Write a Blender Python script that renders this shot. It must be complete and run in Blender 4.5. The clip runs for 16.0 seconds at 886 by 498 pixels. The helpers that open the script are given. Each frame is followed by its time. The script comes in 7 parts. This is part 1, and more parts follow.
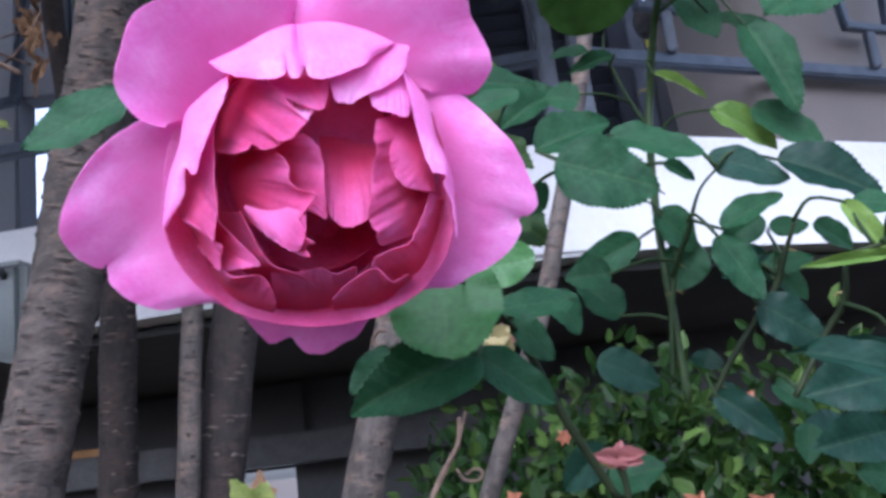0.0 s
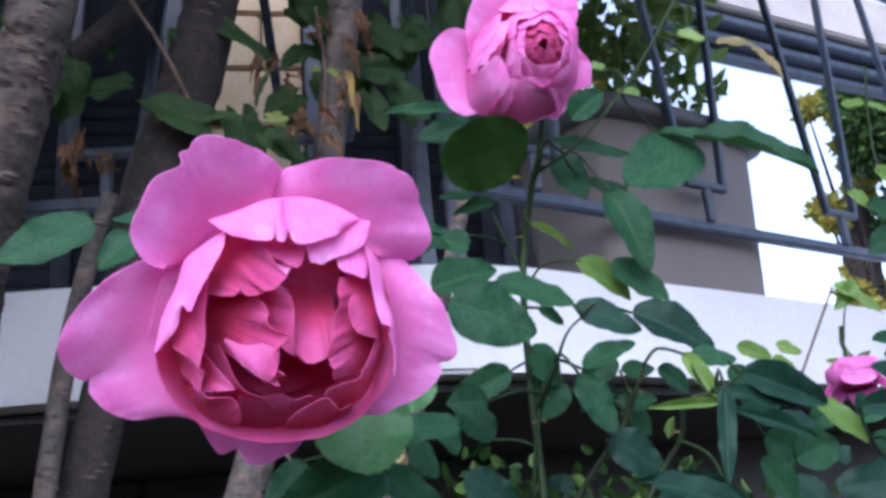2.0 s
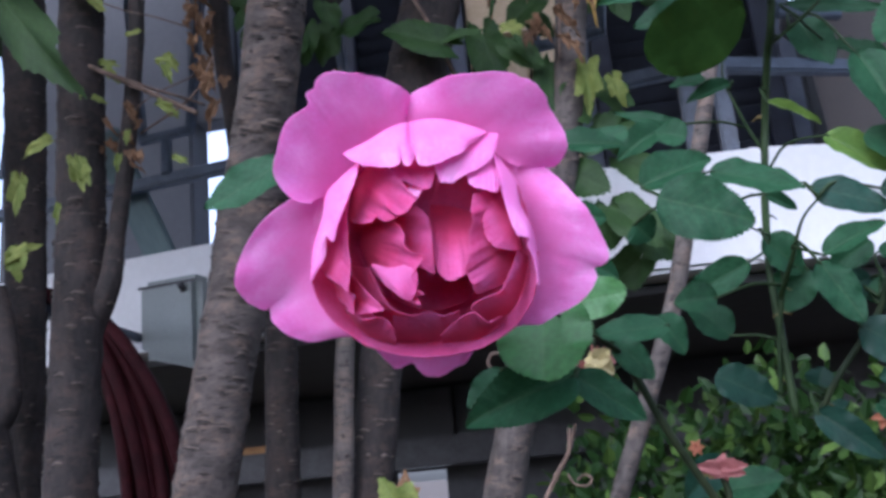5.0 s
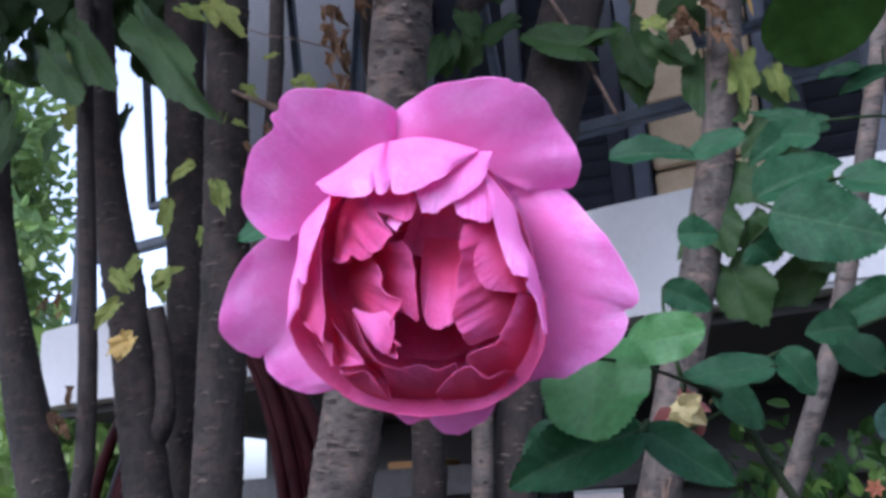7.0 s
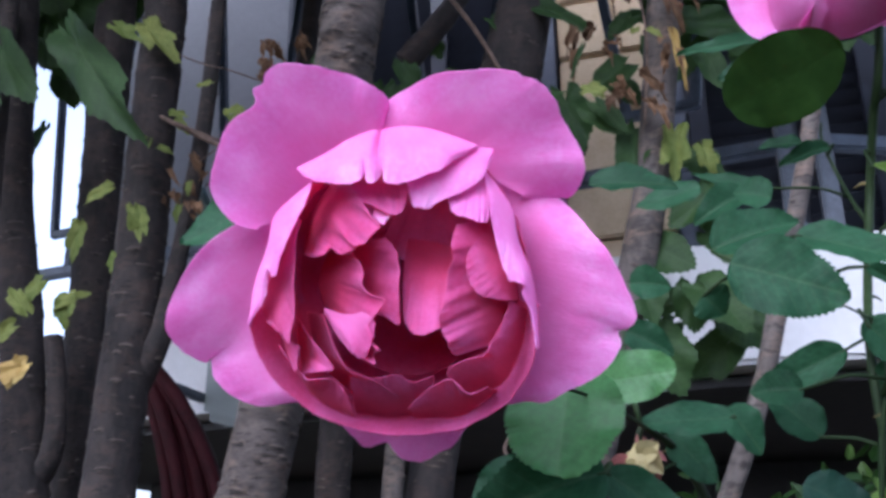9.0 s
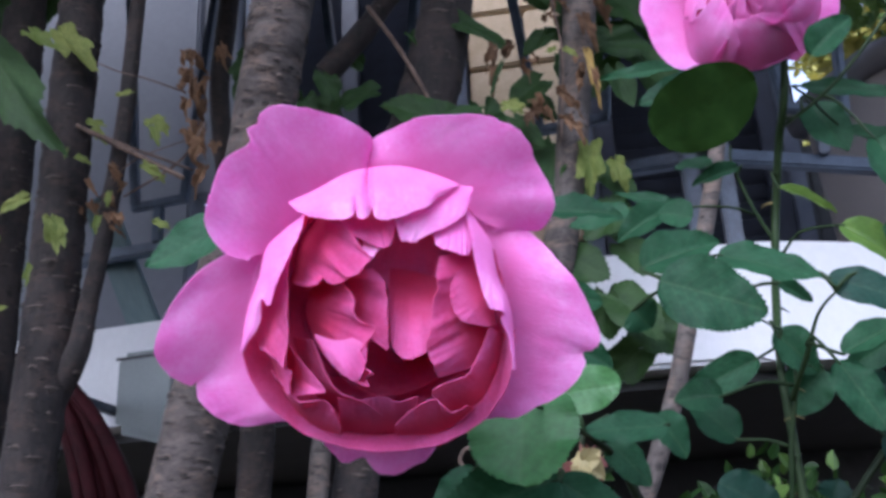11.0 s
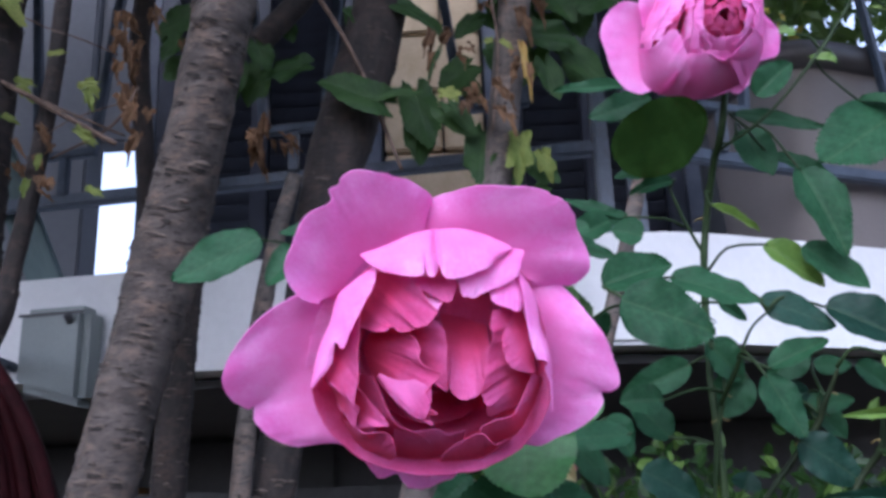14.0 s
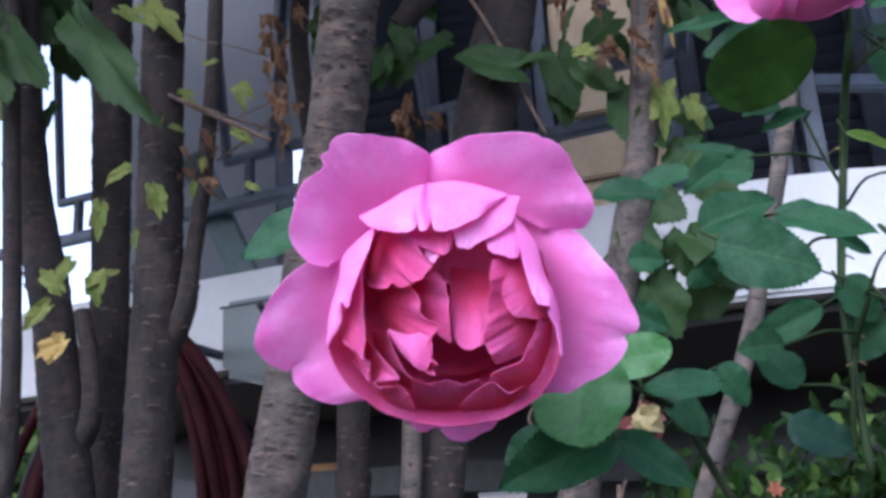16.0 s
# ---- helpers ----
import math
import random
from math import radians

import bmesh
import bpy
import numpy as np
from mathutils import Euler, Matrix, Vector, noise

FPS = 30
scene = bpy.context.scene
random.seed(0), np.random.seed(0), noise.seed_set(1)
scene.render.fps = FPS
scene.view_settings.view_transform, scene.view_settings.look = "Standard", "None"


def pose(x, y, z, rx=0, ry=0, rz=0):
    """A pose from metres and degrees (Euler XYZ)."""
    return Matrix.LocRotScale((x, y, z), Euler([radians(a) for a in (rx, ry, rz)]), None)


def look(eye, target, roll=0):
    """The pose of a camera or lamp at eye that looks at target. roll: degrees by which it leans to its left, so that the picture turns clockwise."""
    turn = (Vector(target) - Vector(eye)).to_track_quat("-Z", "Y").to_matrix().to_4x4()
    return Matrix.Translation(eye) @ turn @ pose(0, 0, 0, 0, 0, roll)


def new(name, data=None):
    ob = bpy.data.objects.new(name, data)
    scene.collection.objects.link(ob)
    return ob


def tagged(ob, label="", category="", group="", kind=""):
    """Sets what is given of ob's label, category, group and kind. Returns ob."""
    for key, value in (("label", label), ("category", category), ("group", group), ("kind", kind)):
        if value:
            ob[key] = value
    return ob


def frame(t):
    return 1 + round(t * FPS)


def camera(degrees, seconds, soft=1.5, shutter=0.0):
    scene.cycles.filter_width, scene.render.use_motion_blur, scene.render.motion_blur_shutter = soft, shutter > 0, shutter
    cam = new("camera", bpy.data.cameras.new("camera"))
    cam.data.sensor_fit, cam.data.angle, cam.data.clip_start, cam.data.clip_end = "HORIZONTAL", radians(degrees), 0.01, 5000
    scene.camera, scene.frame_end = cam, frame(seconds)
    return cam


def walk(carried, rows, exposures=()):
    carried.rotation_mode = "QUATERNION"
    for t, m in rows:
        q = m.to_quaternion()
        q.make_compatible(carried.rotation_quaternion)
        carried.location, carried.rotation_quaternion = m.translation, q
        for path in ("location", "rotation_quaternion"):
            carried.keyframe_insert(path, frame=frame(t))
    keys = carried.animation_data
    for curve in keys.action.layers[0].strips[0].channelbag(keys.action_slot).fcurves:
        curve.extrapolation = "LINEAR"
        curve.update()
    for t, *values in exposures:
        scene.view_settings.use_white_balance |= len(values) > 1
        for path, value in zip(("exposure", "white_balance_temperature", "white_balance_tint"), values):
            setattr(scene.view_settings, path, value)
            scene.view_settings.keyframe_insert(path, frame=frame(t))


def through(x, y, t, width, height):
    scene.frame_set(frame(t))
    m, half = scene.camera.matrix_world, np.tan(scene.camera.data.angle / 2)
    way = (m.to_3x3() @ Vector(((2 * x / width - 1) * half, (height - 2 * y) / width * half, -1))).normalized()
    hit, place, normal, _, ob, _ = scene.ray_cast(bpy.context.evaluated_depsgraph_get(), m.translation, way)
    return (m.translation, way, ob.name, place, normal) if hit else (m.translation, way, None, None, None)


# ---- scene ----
cam = camera(52.8, 16.0, soft=3.4)
# seconds, eye, target, roll
PATH = [
    (0, (0.0526, 0.0740, 1.2471), (0.0556, 1.0486, 1.4709), -7.00),
    (0.5, (0.0450, 0.0541, 1.2517), (0.0521, 1.0091, 1.5483), -5.98),
    (1, (0.0385, 0.0534, 1.2510), (0.1219, 1.0129, 1.5203), -5.16),
    (1.5, (0.0362, 0.0382, 1.2518), (0.1717, 0.9812, 1.5558), -5.25),
    (2, (0.0253, 0.0192, 1.2467), (0.1999, 0.9500, 1.5677), -5.09),
    (2.5, (0.0135, 0.0077, 1.2482), (0.2215, 0.9380, 1.5502), -4.43),
    (3, (0.0017, 0.0047, 1.2536), (0.1844, 0.9426, 1.5487), -4.44),
    (3.5, (0.0194, -0.0111, 1.2587), (0.1010, 0.9412, 1.5527), -5.02),
    (4, (0.0373, -0.0202, 1.2589), (0.0540, 0.9384, 1.5432), -5.27),
    (4.5, (0.0554, -0.0096, 1.2499), (-0.0011, 0.9529, 1.5151), -5.13),
    (5, (0.0744, 0.0203, 1.2457), (-0.0901, 0.9757, 1.4909), -5.30),
    (7.5, (0.1197, 0.0819, 1.2627), (-0.2534, 0.9640, 1.5503), -2.70),
    (8, (0.1089, 0.0888, 1.2537), (-0.2199, 0.9772, 1.5740), -1.70),
    (10.5, (0.0825, 0.0804, 1.2519), (-0.1153, 0.9996, 1.5925), -1.77),
    (11, (0.0770, 0.0653, 1.2528), (-0.0774, 0.9942, 1.5892), -2.76),
    (11.5, (0.0710, 0.0616, 1.2494), (-0.0392, 1.0044, 1.5641), -2.68),
    (12, (0.0615, 0.0563, 1.2495), (0.0021, 1.0094, 1.5464), -2.53),
    (12.5, (0.0336, 0.0599, 1.2578), (0.0638, 1.0216, 1.5303), -2.38),
    (13, (0.0094, 0.0715, 1.2632), (0.1088, 1.0340, 1.5154), -2.00),
    (13.5, (0.0099, 0.0516, 1.2687), (0.0702, 1.0131, 1.5366), -2.19),
    (14, (0.0357, 0.0228, 1.2713), (0.0044, 0.9813, 1.5548), -2.16),
    (14.5, (0.0364, 0.0155, 1.2655), (-0.1211, 0.9630, 1.5436), -2.13),
    (15, (0.0462, 0.0310, 1.2563), (-0.1987, 0.9642, 1.5193), -2.72),
    (15.5, (0.0656, 0.0440, 1.2536), (-0.2007, 0.9731, 1.5098), -3.56),
    (16, (0.0948, 0.0314, 1.2622), (-0.1651, 0.9599, 1.5275), -3.45),
]
EXPOSURES = [(0, -0.54, 5235, 20), (0.5, -0.52, 5235, 20), (1.2, -0.70, 5235, 20), (2, -0.80, 5235, 20), (4.5, -0.84, 5235, 20), (5, -0.74, 5235, 20), (7.5, -0.72, 5235, 20), (11, -0.76, 5235, 20), (13, -0.80, 5235, 20), (14, -0.84, 5235, 20), (14.5, -0.66, 5235, 20), (16, -0.62, 5235, 20)]
walk(cam, [(t, look(eye, target, roll)) for t, eye, target, roll in PATH], EXPOSURES)

# ---- world and sun ----
world = bpy.data.worlds.new("sky")
scene.world = world
world.use_nodes = True
wn, wl = world.node_tree.nodes, world.node_tree.links
sky = wn.new("ShaderNodeTexSky")
sky.sky_type = "NISHITA"
sky.sun_disc = False
sky.sun_elevation, sky.sun_rotation = radians(40), radians(199)
sky.air_density, sky.dust_density, sky.ozone_density = 1.0, 4.0, 1.0
wn["Background"].inputs["Strength"].default_value = 0.85
pale = wn.new("ShaderNodeHueSaturation")
pale.inputs["Saturation"].default_value = 0.45
wl.new(sky.outputs["Color"], pale.inputs["Color"])
wl.new(pale.outputs["Color"], wn["Background"].inputs["Color"])

sun_data = bpy.data.lights.new("sun", "SUN")
sun_data.energy, sun_data.angle, sun_data.color = 0.5, radians(40), (1.0, 0.96, 0.92)
sun = new("sun", sun_data)
sun.matrix_world = look((-1.05, -2.75, 4.00), (0, 0.3, 1.3))


# ---- materials ----
def shader(name):
    m = bpy.data.materials.new(name)
    m.use_nodes = True
    return m, m.node_tree.nodes, m.node_tree.links, m.node_tree.nodes["Principled BSDF"]


def surface(name, dark, light, scale=20.0, stretch=(1, 1, 1), rough=0.7, bump=0.3, fine=120.0, metal=0.0, spread=0.12, dist=0.002, coords="Object"):
    """A worn surface: two noises, a broad one for the tone and a fine one for the grain and the relief."""
    m, n, l, p = shader(name)
    co, mp = n.new("ShaderNodeTexCoord"), n.new("ShaderNodeMapping")
    mp.inputs["Scale"].default_value = stretch
    l.new(co.outputs[coords], mp.inputs["Vector"])
    a, b = n.new("ShaderNodeTexNoise"), n.new("ShaderNodeTexNoise")
    a.inputs["Scale"].default_value, a.inputs["Detail"].default_value = scale, 6
    b.inputs["Scale"].default_value, b.inputs["Detail"].default_value = fine, 4
    l.new(mp.outputs[0], a.inputs["Vector"])
    l.new(mp.outputs[0], b.inputs["Vector"])
    mix = n.new("ShaderNodeMath")
    mix.operation = "MULTIPLY_ADD"
    mix.inputs[1].default_value = 0.35
    l.new(b.outputs["Fac"], mix.inputs[0])
    sc = n.new("ShaderNodeMath")
    sc.operation = "MULTIPLY"
    sc.inputs[1].default_value = 0.65
    l.new(a.outputs["Fac"], sc.inputs[0])
    l.new(sc.outputs[0], mix.inputs[2])
    ramp = n.new("ShaderNodeValToRGB")
    ramp.color_ramp.elements[0].position, ramp.color_ramp.elements[1].position = 0.5 - spread, 0.5 + spread
    ramp.color_ramp.elements[0].color, ramp.color_ramp.elements[1].color = (*dark, 1), (*light, 1)
    l.new(mix.outputs[0], ramp.inputs["Fac"])
    l.new(ramp.outputs["Color"], p.inputs["Base Color"])
    p.inputs["Roughness"].default_value, p.inputs["Metallic"].default_value = rough, metal
    bp = n.new("ShaderNodeBump")
    bp.inputs["Strength"].default_value, bp.inputs["Distance"].default_value = bump, dist
    l.new(mix.outputs[0], bp.inputs["Height"])
    l.new(bp.outputs["Normal"], p.inputs["Normal"])
    return m


def thin(m, through_colour, amount):
    """Lets light through a thin sheet."""
    n, l = m.node_tree.nodes, m.node_tree.links
    p, out = n["Principled BSDF"], n["Material Output"]
    tr, mx = n.new("ShaderNodeBsdfTranslucent"), n.new("ShaderNodeMixShader")
    tr.inputs["Color"].default_value = (*through_colour, 1)
    mx.inputs["Fac"].default_value = amount
    l.new(p.outputs["BSDF"], mx.inputs[1])
    l.new(tr.outputs["BSDF"], mx.inputs[2])
    l.new(mx.outputs["Shader"], out.inputs["Surface"])
    return m


def bark(name, dark, light, **kw):
    """Bark: grey skin with brown, weathered patches and fine cross-wise wrinkles."""
    m = surface(name, dark, light, **kw)
    n, l = m.node_tree.nodes, m.node_tree.links
    p = n["Principled BSDF"]
    co, mp, no = n.new("ShaderNodeTexCoord"), n.new("ShaderNodeMapping"), n.new("ShaderNodeTexNoise")
    mp.inputs["Scale"].default_value = (1, 1, 1.8)
    no.inputs["Scale"].default_value, no.inputs["Detail"].default_value, no.inputs["Roughness"].default_value = 34.0, 7, 0.7
    l.new(co.outputs["Object"], mp.inputs["Vector"])
    l.new(mp.outputs[0], no.inputs["Vector"])
    ra = n.new("ShaderNodeValToRGB")
    ra.color_ramp.elements[0].position, ra.color_ramp.elements[1].position = 0.50, 0.68
    ra.color_ramp.elements[0].color, ra.color_ramp.elements[1].color = (0, 0, 0, 1), (0.75, 0.75, 0.75, 1)
    l.new(no.outputs["Fac"], ra.inputs["Fac"])
    mx = n.new("ShaderNodeMix")
    mx.data_type = "RGBA"
    l.new(ra.outputs["Color"], mx.inputs["Factor"])
    l.new(p.inputs["Base Color"].links[0].from_socket, mx.inputs["A"])
    mx.inputs["B"].default_value = (light[0] * 1.7, light[1] * 1.4, light[2] * 1.15, 1)
    # dark cross-wise cracks, short and thin, sunk into the skin
    m2, cr = n.new("ShaderNodeMapping"), n.new("ShaderNodeTexNoise")
    m2.inputs["Scale"].default_value = (95, 95, 430)
    cr.inputs["Scale"].default_value, cr.inputs["Detail"].default_value, cr.inputs["Roughness"].default_value = 1.0, 3, 0.6
    l.new(co.outputs["Object"], m2.inputs["Vector"])
    l.new(m2.outputs[0], cr.inputs["Vector"])
    cut = n.new("ShaderNodeMapRange")
    cut.inputs["From Min"].default_value, cut.inputs["From Max"].default_value = 0.55, 0.68
    l.new(cr.outputs["Fac"], cut.inputs["Value"])
    dk = n.new("ShaderNodeMix")
    dk.data_type = "RGBA"
    l.new(cut.outputs[0], dk.inputs["Factor"])
    l.new(mx.outputs["Result"], dk.inputs["A"])
    dk.inputs["B"].default_value = (dark[0] * 0.8, dark[1] * 0.8, dark[2] * 0.8, 1)
    l.new(dk.outputs["Result"], p.inputs["Base Color"])
    bp = n.new("ShaderNodeBump")
    bp.invert = True
    bp.inputs["Strength"].default_value, bp.inputs["Distance"].default_value = 0.7, 0.0015
    l.new(cut.outputs[0], bp.inputs["Height"])
    l.new(p.inputs["Normal"].links[0].from_socket, bp.inputs["Normal"])
    l.new(bp.outputs["Normal"], p.inputs["Normal"])
    return m


def leaf_surface(name, dark, light, glow, rough=0.42, vein=(0.14, 0.2, 0.09), gloss=0.2):
    """A leaf in its own unit frame: a midrib, side veins, blotches and a soft sheen."""
    m, n, l, p = shader(name)
    co = n.new("ShaderNodeTexCoord")
    sep = n.new("ShaderNodeSeparateXYZ")
    l.new(co.outputs["Object"], sep.inputs[0])
    ab = n.new("ShaderNodeMath")
    ab.operation = "ABSOLUTE"
    l.new(sep.outputs["X"], ab.inputs[0])
    # side veins run forwards from the midrib
    sl = n.new("ShaderNodeMath")
    sl.operation = "MULTIPLY_ADD"
    sl.inputs[1].default_value = -0.55
    l.new(ab.outputs[0], sl.inputs[0])
    l.new(sep.outputs["Y"], sl.inputs[2])
    fr = n.new("ShaderNodeMath")
    fr.operation = "PINGPONG"
    fr.inputs[1].default_value = 0.055
    l.new(sl.outputs[0], fr.inputs[0])
    side = n.new("ShaderNodeMapRange")
    side.inputs["From Min"].default_value, side.inputs["From Max"].default_value = 0.0, 0.012
    side.inputs["To Min"].default_value, side.inputs["To Max"].default_value = 0.30, 0.0
    l.new(fr.outputs[0], side.inputs["Value"])
    rib = n.new("ShaderNodeMapRange")
    rib.inputs["From Min"].default_value, rib.inputs["From Max"].default_value = 0.006, 0.03
    rib.inputs["To Min"].default_value, rib.inputs["To Max"].default_value = 0.5, 0.0
    l.new(ab.outputs[0], rib.inputs["Value"])
    mx = n.new("ShaderNodeMath")
    mx.operation = "MAXIMUM"
    l.new(side.outputs[0], mx.inputs[0])
    l.new(rib.outputs[0], mx.inputs[1])
    no, inf = n.new("ShaderNodeTexNoise"), n.new("ShaderNodeObjectInfo")
    no.noise_dimensions = "4D"
    no.inputs["Scale"].default_value, no.inputs["Detail"].default_value = 4.0, 5
    l.new(co.outputs["Object"], no.inputs["Vector"])
    wv = n.new("ShaderNodeMath")
    wv.operation = "MULTIPLY"
    wv.inputs[1].default_value = 40.0
    l.new(inf.outputs["Random"], wv.inputs[0])
    l.new(wv.outputs[0], no.inputs["W"])
    tone = n.new("ShaderNodeMath")
    tone.operation = "MULTIPLY_ADD"
    tone.inputs[1].default_value = 0.35
    l.new(inf.outputs["Random"], tone.inputs[0])
    sub = n.new("ShaderNodeMath")
    sub.operation = "SUBTRACT"
    sub.inputs[1].default_value = 0.17
    l.new(no.outputs["Fac"], sub.inputs[0])
    l.new(sub.outputs[0], tone.inputs[2])
    ramp = n.new("ShaderNodeValToRGB")
    ramp.color_ramp.elements[0].position, ramp.color_ramp.elements[1].position = 0.3, 0.72
    ramp.color_ramp.elements[0].color, ramp.color_ramp.elements[1].color = (*dark, 1), (*light, 1)
    l.new(tone.outputs[0], ramp.inputs["Fac"])
    mc = n.new("ShaderNodeMix")
    mc.data_type = "RGBA"
    fa = n.new("ShaderNodeMath")
    fa.operation = "MULTIPLY"
    fa.inputs[1].default_value = 0.20
    l.new(mx.outputs[0], fa.inputs[0])
    l.new(fa.outputs[0], mc.inputs["Factor"])
    l.new(ramp.outputs["Color"], mc.inputs["A"])
    mc.inputs["B"].default_value = (*vein, 1)
    fi, gr = n.new("ShaderNodeTexNoise"), n.new("ShaderNodeMix")
    fi.inputs["Scale"].default_value, fi.inputs["Detail"].default_value = 16.0, 6
    l.new(co.outputs["Object"], fi.inputs["Vector"])
    gr.data_type, gr.blend_type = "RGBA", "OVERLAY"
    gr.inputs["Factor"].default_value = 0.55
    l.new(mc.outputs["Result"], gr.inputs["A"])
    l.new(fi.outputs["Fac"], gr.inputs["B"])
    l.new(gr.outputs["Result"], p.inputs["Base Color"])
    p.inputs["Roughness"].default_value = rough
    p.inputs["Specular IOR Level"].default_value = gloss
    bp = n.new("ShaderNodeBump")
    bp.inputs["Strength"].default_value, bp.inputs["Distance"].default_value = 0.18, 0.001
    bp.invert = True
    l.new(mx.outputs[0], bp.inputs["Height"])
    l.new(bp.outputs["Normal"], p.inputs["Normal"])
    return thin(m, glow, 0.22)


def petal_surface(name, dark, light, glow, rim, claw, veins, through):
    """A petal: blotches, fine veins that run from base to rim, a redder claw at its base and a paler rim."""
    m = surface(name, dark, light, scale=75.0, rough=0.75, bump=0.0, fine=900.0, spread=0.10, dist=0.0002)
    n, l = m.node_tree.nodes, m.node_tree.links
    p = n["Principled BSDF"]
    co, mp, ve = n.new("ShaderNodeTexCoord"), n.new("ShaderNodeMapping"), n.new("ShaderNodeTexNoise")
    mp.inputs["Scale"].default_value = (95, 11, 1)
    ve.inputs["Scale"].default_value, ve.inputs["Detail"].default_value = 1.0, 5
    l.new(co.outputs["UV"], mp.inputs["Vector"])
    l.new(mp.outputs[0], ve.inputs["Vector"])
    sep = n.new("ShaderNodeSeparateXYZ")
    l.new(co.outputs["UV"], sep.inputs[0])
    ed = n.new("ShaderNodeMapRange")
    ed.inputs["From Min"].default_value, ed.inputs["From Max"].default_value = 0.90, 1.0
    ed.inputs["To Min"].default_value, ed.inputs["To Max"].default_value = 0.0, 0.22
    l.new(sep.outputs["Y"], ed.inputs["Value"])
    base = p.inputs["Base Color"].links[0].from_socket
    mx = n.new("ShaderNodeMix")
    mx.data_type = "RGBA"
    l.new(ed.outputs[0], mx.inputs["Factor"])
    cl, cm = n.new("ShaderNodeMapRange"), n.new("ShaderNodeMix")
    cl.inputs["From Min"].default_value, cl.inputs["From Max"].default_value = 0.05, 0.85
    cl.inputs["To Min"].default_value, cl.inputs["To Max"].default_value = 0.9, 0.0
    cl.interpolation_type = "SMOOTHSTEP"
    l.new(sep.outputs["Y"], cl.inputs["Value"])
    cm.data_type = "RGBA"
    l.new(cl.outputs[0], cm.inputs["Factor"])
    l.new(base, cm.inputs["A"])
    cm.inputs["B"].default_value = (*claw, 1)
    mo = n.new("ShaderNodeTexNoise")
    mo.inputs["Scale"].default_value, mo.inputs["Detail"].default_value, mo.inputs["Roughness"].default_value = 170.0, 6, 0.65
    l.new(co.outputs["Object"], mo.inputs["Vector"])
    mt = n.new("ShaderNodeMix")
    mt.data_type, mt.blend_type = "RGBA", "OVERLAY"
    mt.inputs["Factor"].default_value = 0.45
    l.new(cm.outputs["Result"], mt.inputs["A"])
    l.new(mo.outputs["Fac"], mt.inputs["B"])
    l.new(mt.outputs["Result"], mx.inputs["A"])
    mx.inputs["B"].default_value = (*rim, 1)
    vt = n.new("ShaderNodeMix")
    vt.data_type, vt.blend_type = "RGBA", "OVERLAY"
    vt.inputs["Factor"].default_value = veins
    l.new(mx.outputs["Result"], vt.inputs["A"])
    l.new(ve.outputs["Fac"], vt.inputs["B"])
    l.new(vt.outputs["Result"], p.inputs["Base Color"])
    b2 = n.new("ShaderNodeBump")
    b2.inputs["Strength"].default_value, b2.inputs["Distance"].default_value = 0.5, 0.0005
    l.new(ve.outputs["Fac"], b2.inputs["Height"])
    l.new(p.inputs["Normal"].links[0].from_socket, b2.inputs["Normal"])
    l.new(b2.outputs["Normal"], p.inputs["Normal"])
    p.inputs["Specular IOR Level"].default_value = 0.12
    p.inputs["Sheen Weight"].default_value = 0.08
    p.inputs["Sheen Tint"].default_value = (1.0, 0.8, 0.95, 1)
    return thin(m, glow, through)


PETAL = petal_surface("rose petal", (0.795, 0.215, 0.600), (0.910, 0.445, 0.845), (0.910, 0.320, 0.690), (0.930, 0.490, 0.840), (0.840, 0.250, 0.600), 0.28, 0.5)
# inner petals are deeper pink; the shade of the hollows is in it too
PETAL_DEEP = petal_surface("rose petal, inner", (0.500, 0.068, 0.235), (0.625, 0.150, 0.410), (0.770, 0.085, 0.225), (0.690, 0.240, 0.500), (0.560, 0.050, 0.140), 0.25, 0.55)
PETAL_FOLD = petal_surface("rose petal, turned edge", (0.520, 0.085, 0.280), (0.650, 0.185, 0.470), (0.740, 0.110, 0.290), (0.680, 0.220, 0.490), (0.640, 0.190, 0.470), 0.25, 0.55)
LEAF = leaf_surface("rose leaf", (0.0105, 0.0385, 0.0175), (0.0210, 0.0660, 0.0300), (0.0300, 0.0950, 0.0220), rough=0.5, gloss=0.09)
# bluish leaf, darkened further for the shade low in the bush
LEAF_BLUE = leaf_surface("rose leaf, bluish", (0.0060, 0.0220, 0.0150), (0.0130, 0.0410, 0.0270), (0.0200, 0.0560, 0.0200), rough=0.45, gloss=0.12)
LEAF_PALE = leaf_surface("rose leaf, pale", (0.0382, 0.1157, 0.0363), (0.0611, 0.1585, 0.0504), (0.1018, 0.2316, 0.0403))
LEAF_YELLOW = leaf_surface("rose leaf, young", (0.0712, 0.1360, 0.0272), (0.1296, 0.2040, 0.0440), (0.2040, 0.2856, 0.0408))
# leaf seen from below: the shade on its underside is in the colour
LEAF_SHADED = leaf_surface("rose leaf, shaded underside", (0.0060, 0.0165, 0.0028), (0.0115, 0.0270, 0.0048), (0.0500, 0.1100, 0.0140), rough=0.85, vein=(0.010, 0.028, 0.006), gloss=0.03)
LEAF_RED = leaf_surface("rose leaf, reddish", (0.120, 0.105, 0.035), (0.200, 0.150, 0.060), (0.24, 0.18, 0.06))
VINE = leaf_surface("vine leaf", (0.0137, 0.0364, 0.0089), (0.0319, 0.0657, 0.0177), (0.0585, 0.1073, 0.0198), rough=0.6)
VINE_YELLOW = leaf_surface("vine leaf, yellowing", (0.075, 0.105, 0.02), (0.16, 0.18, 0.045), (0.20, 0.20, 0.04), rough=0.7)
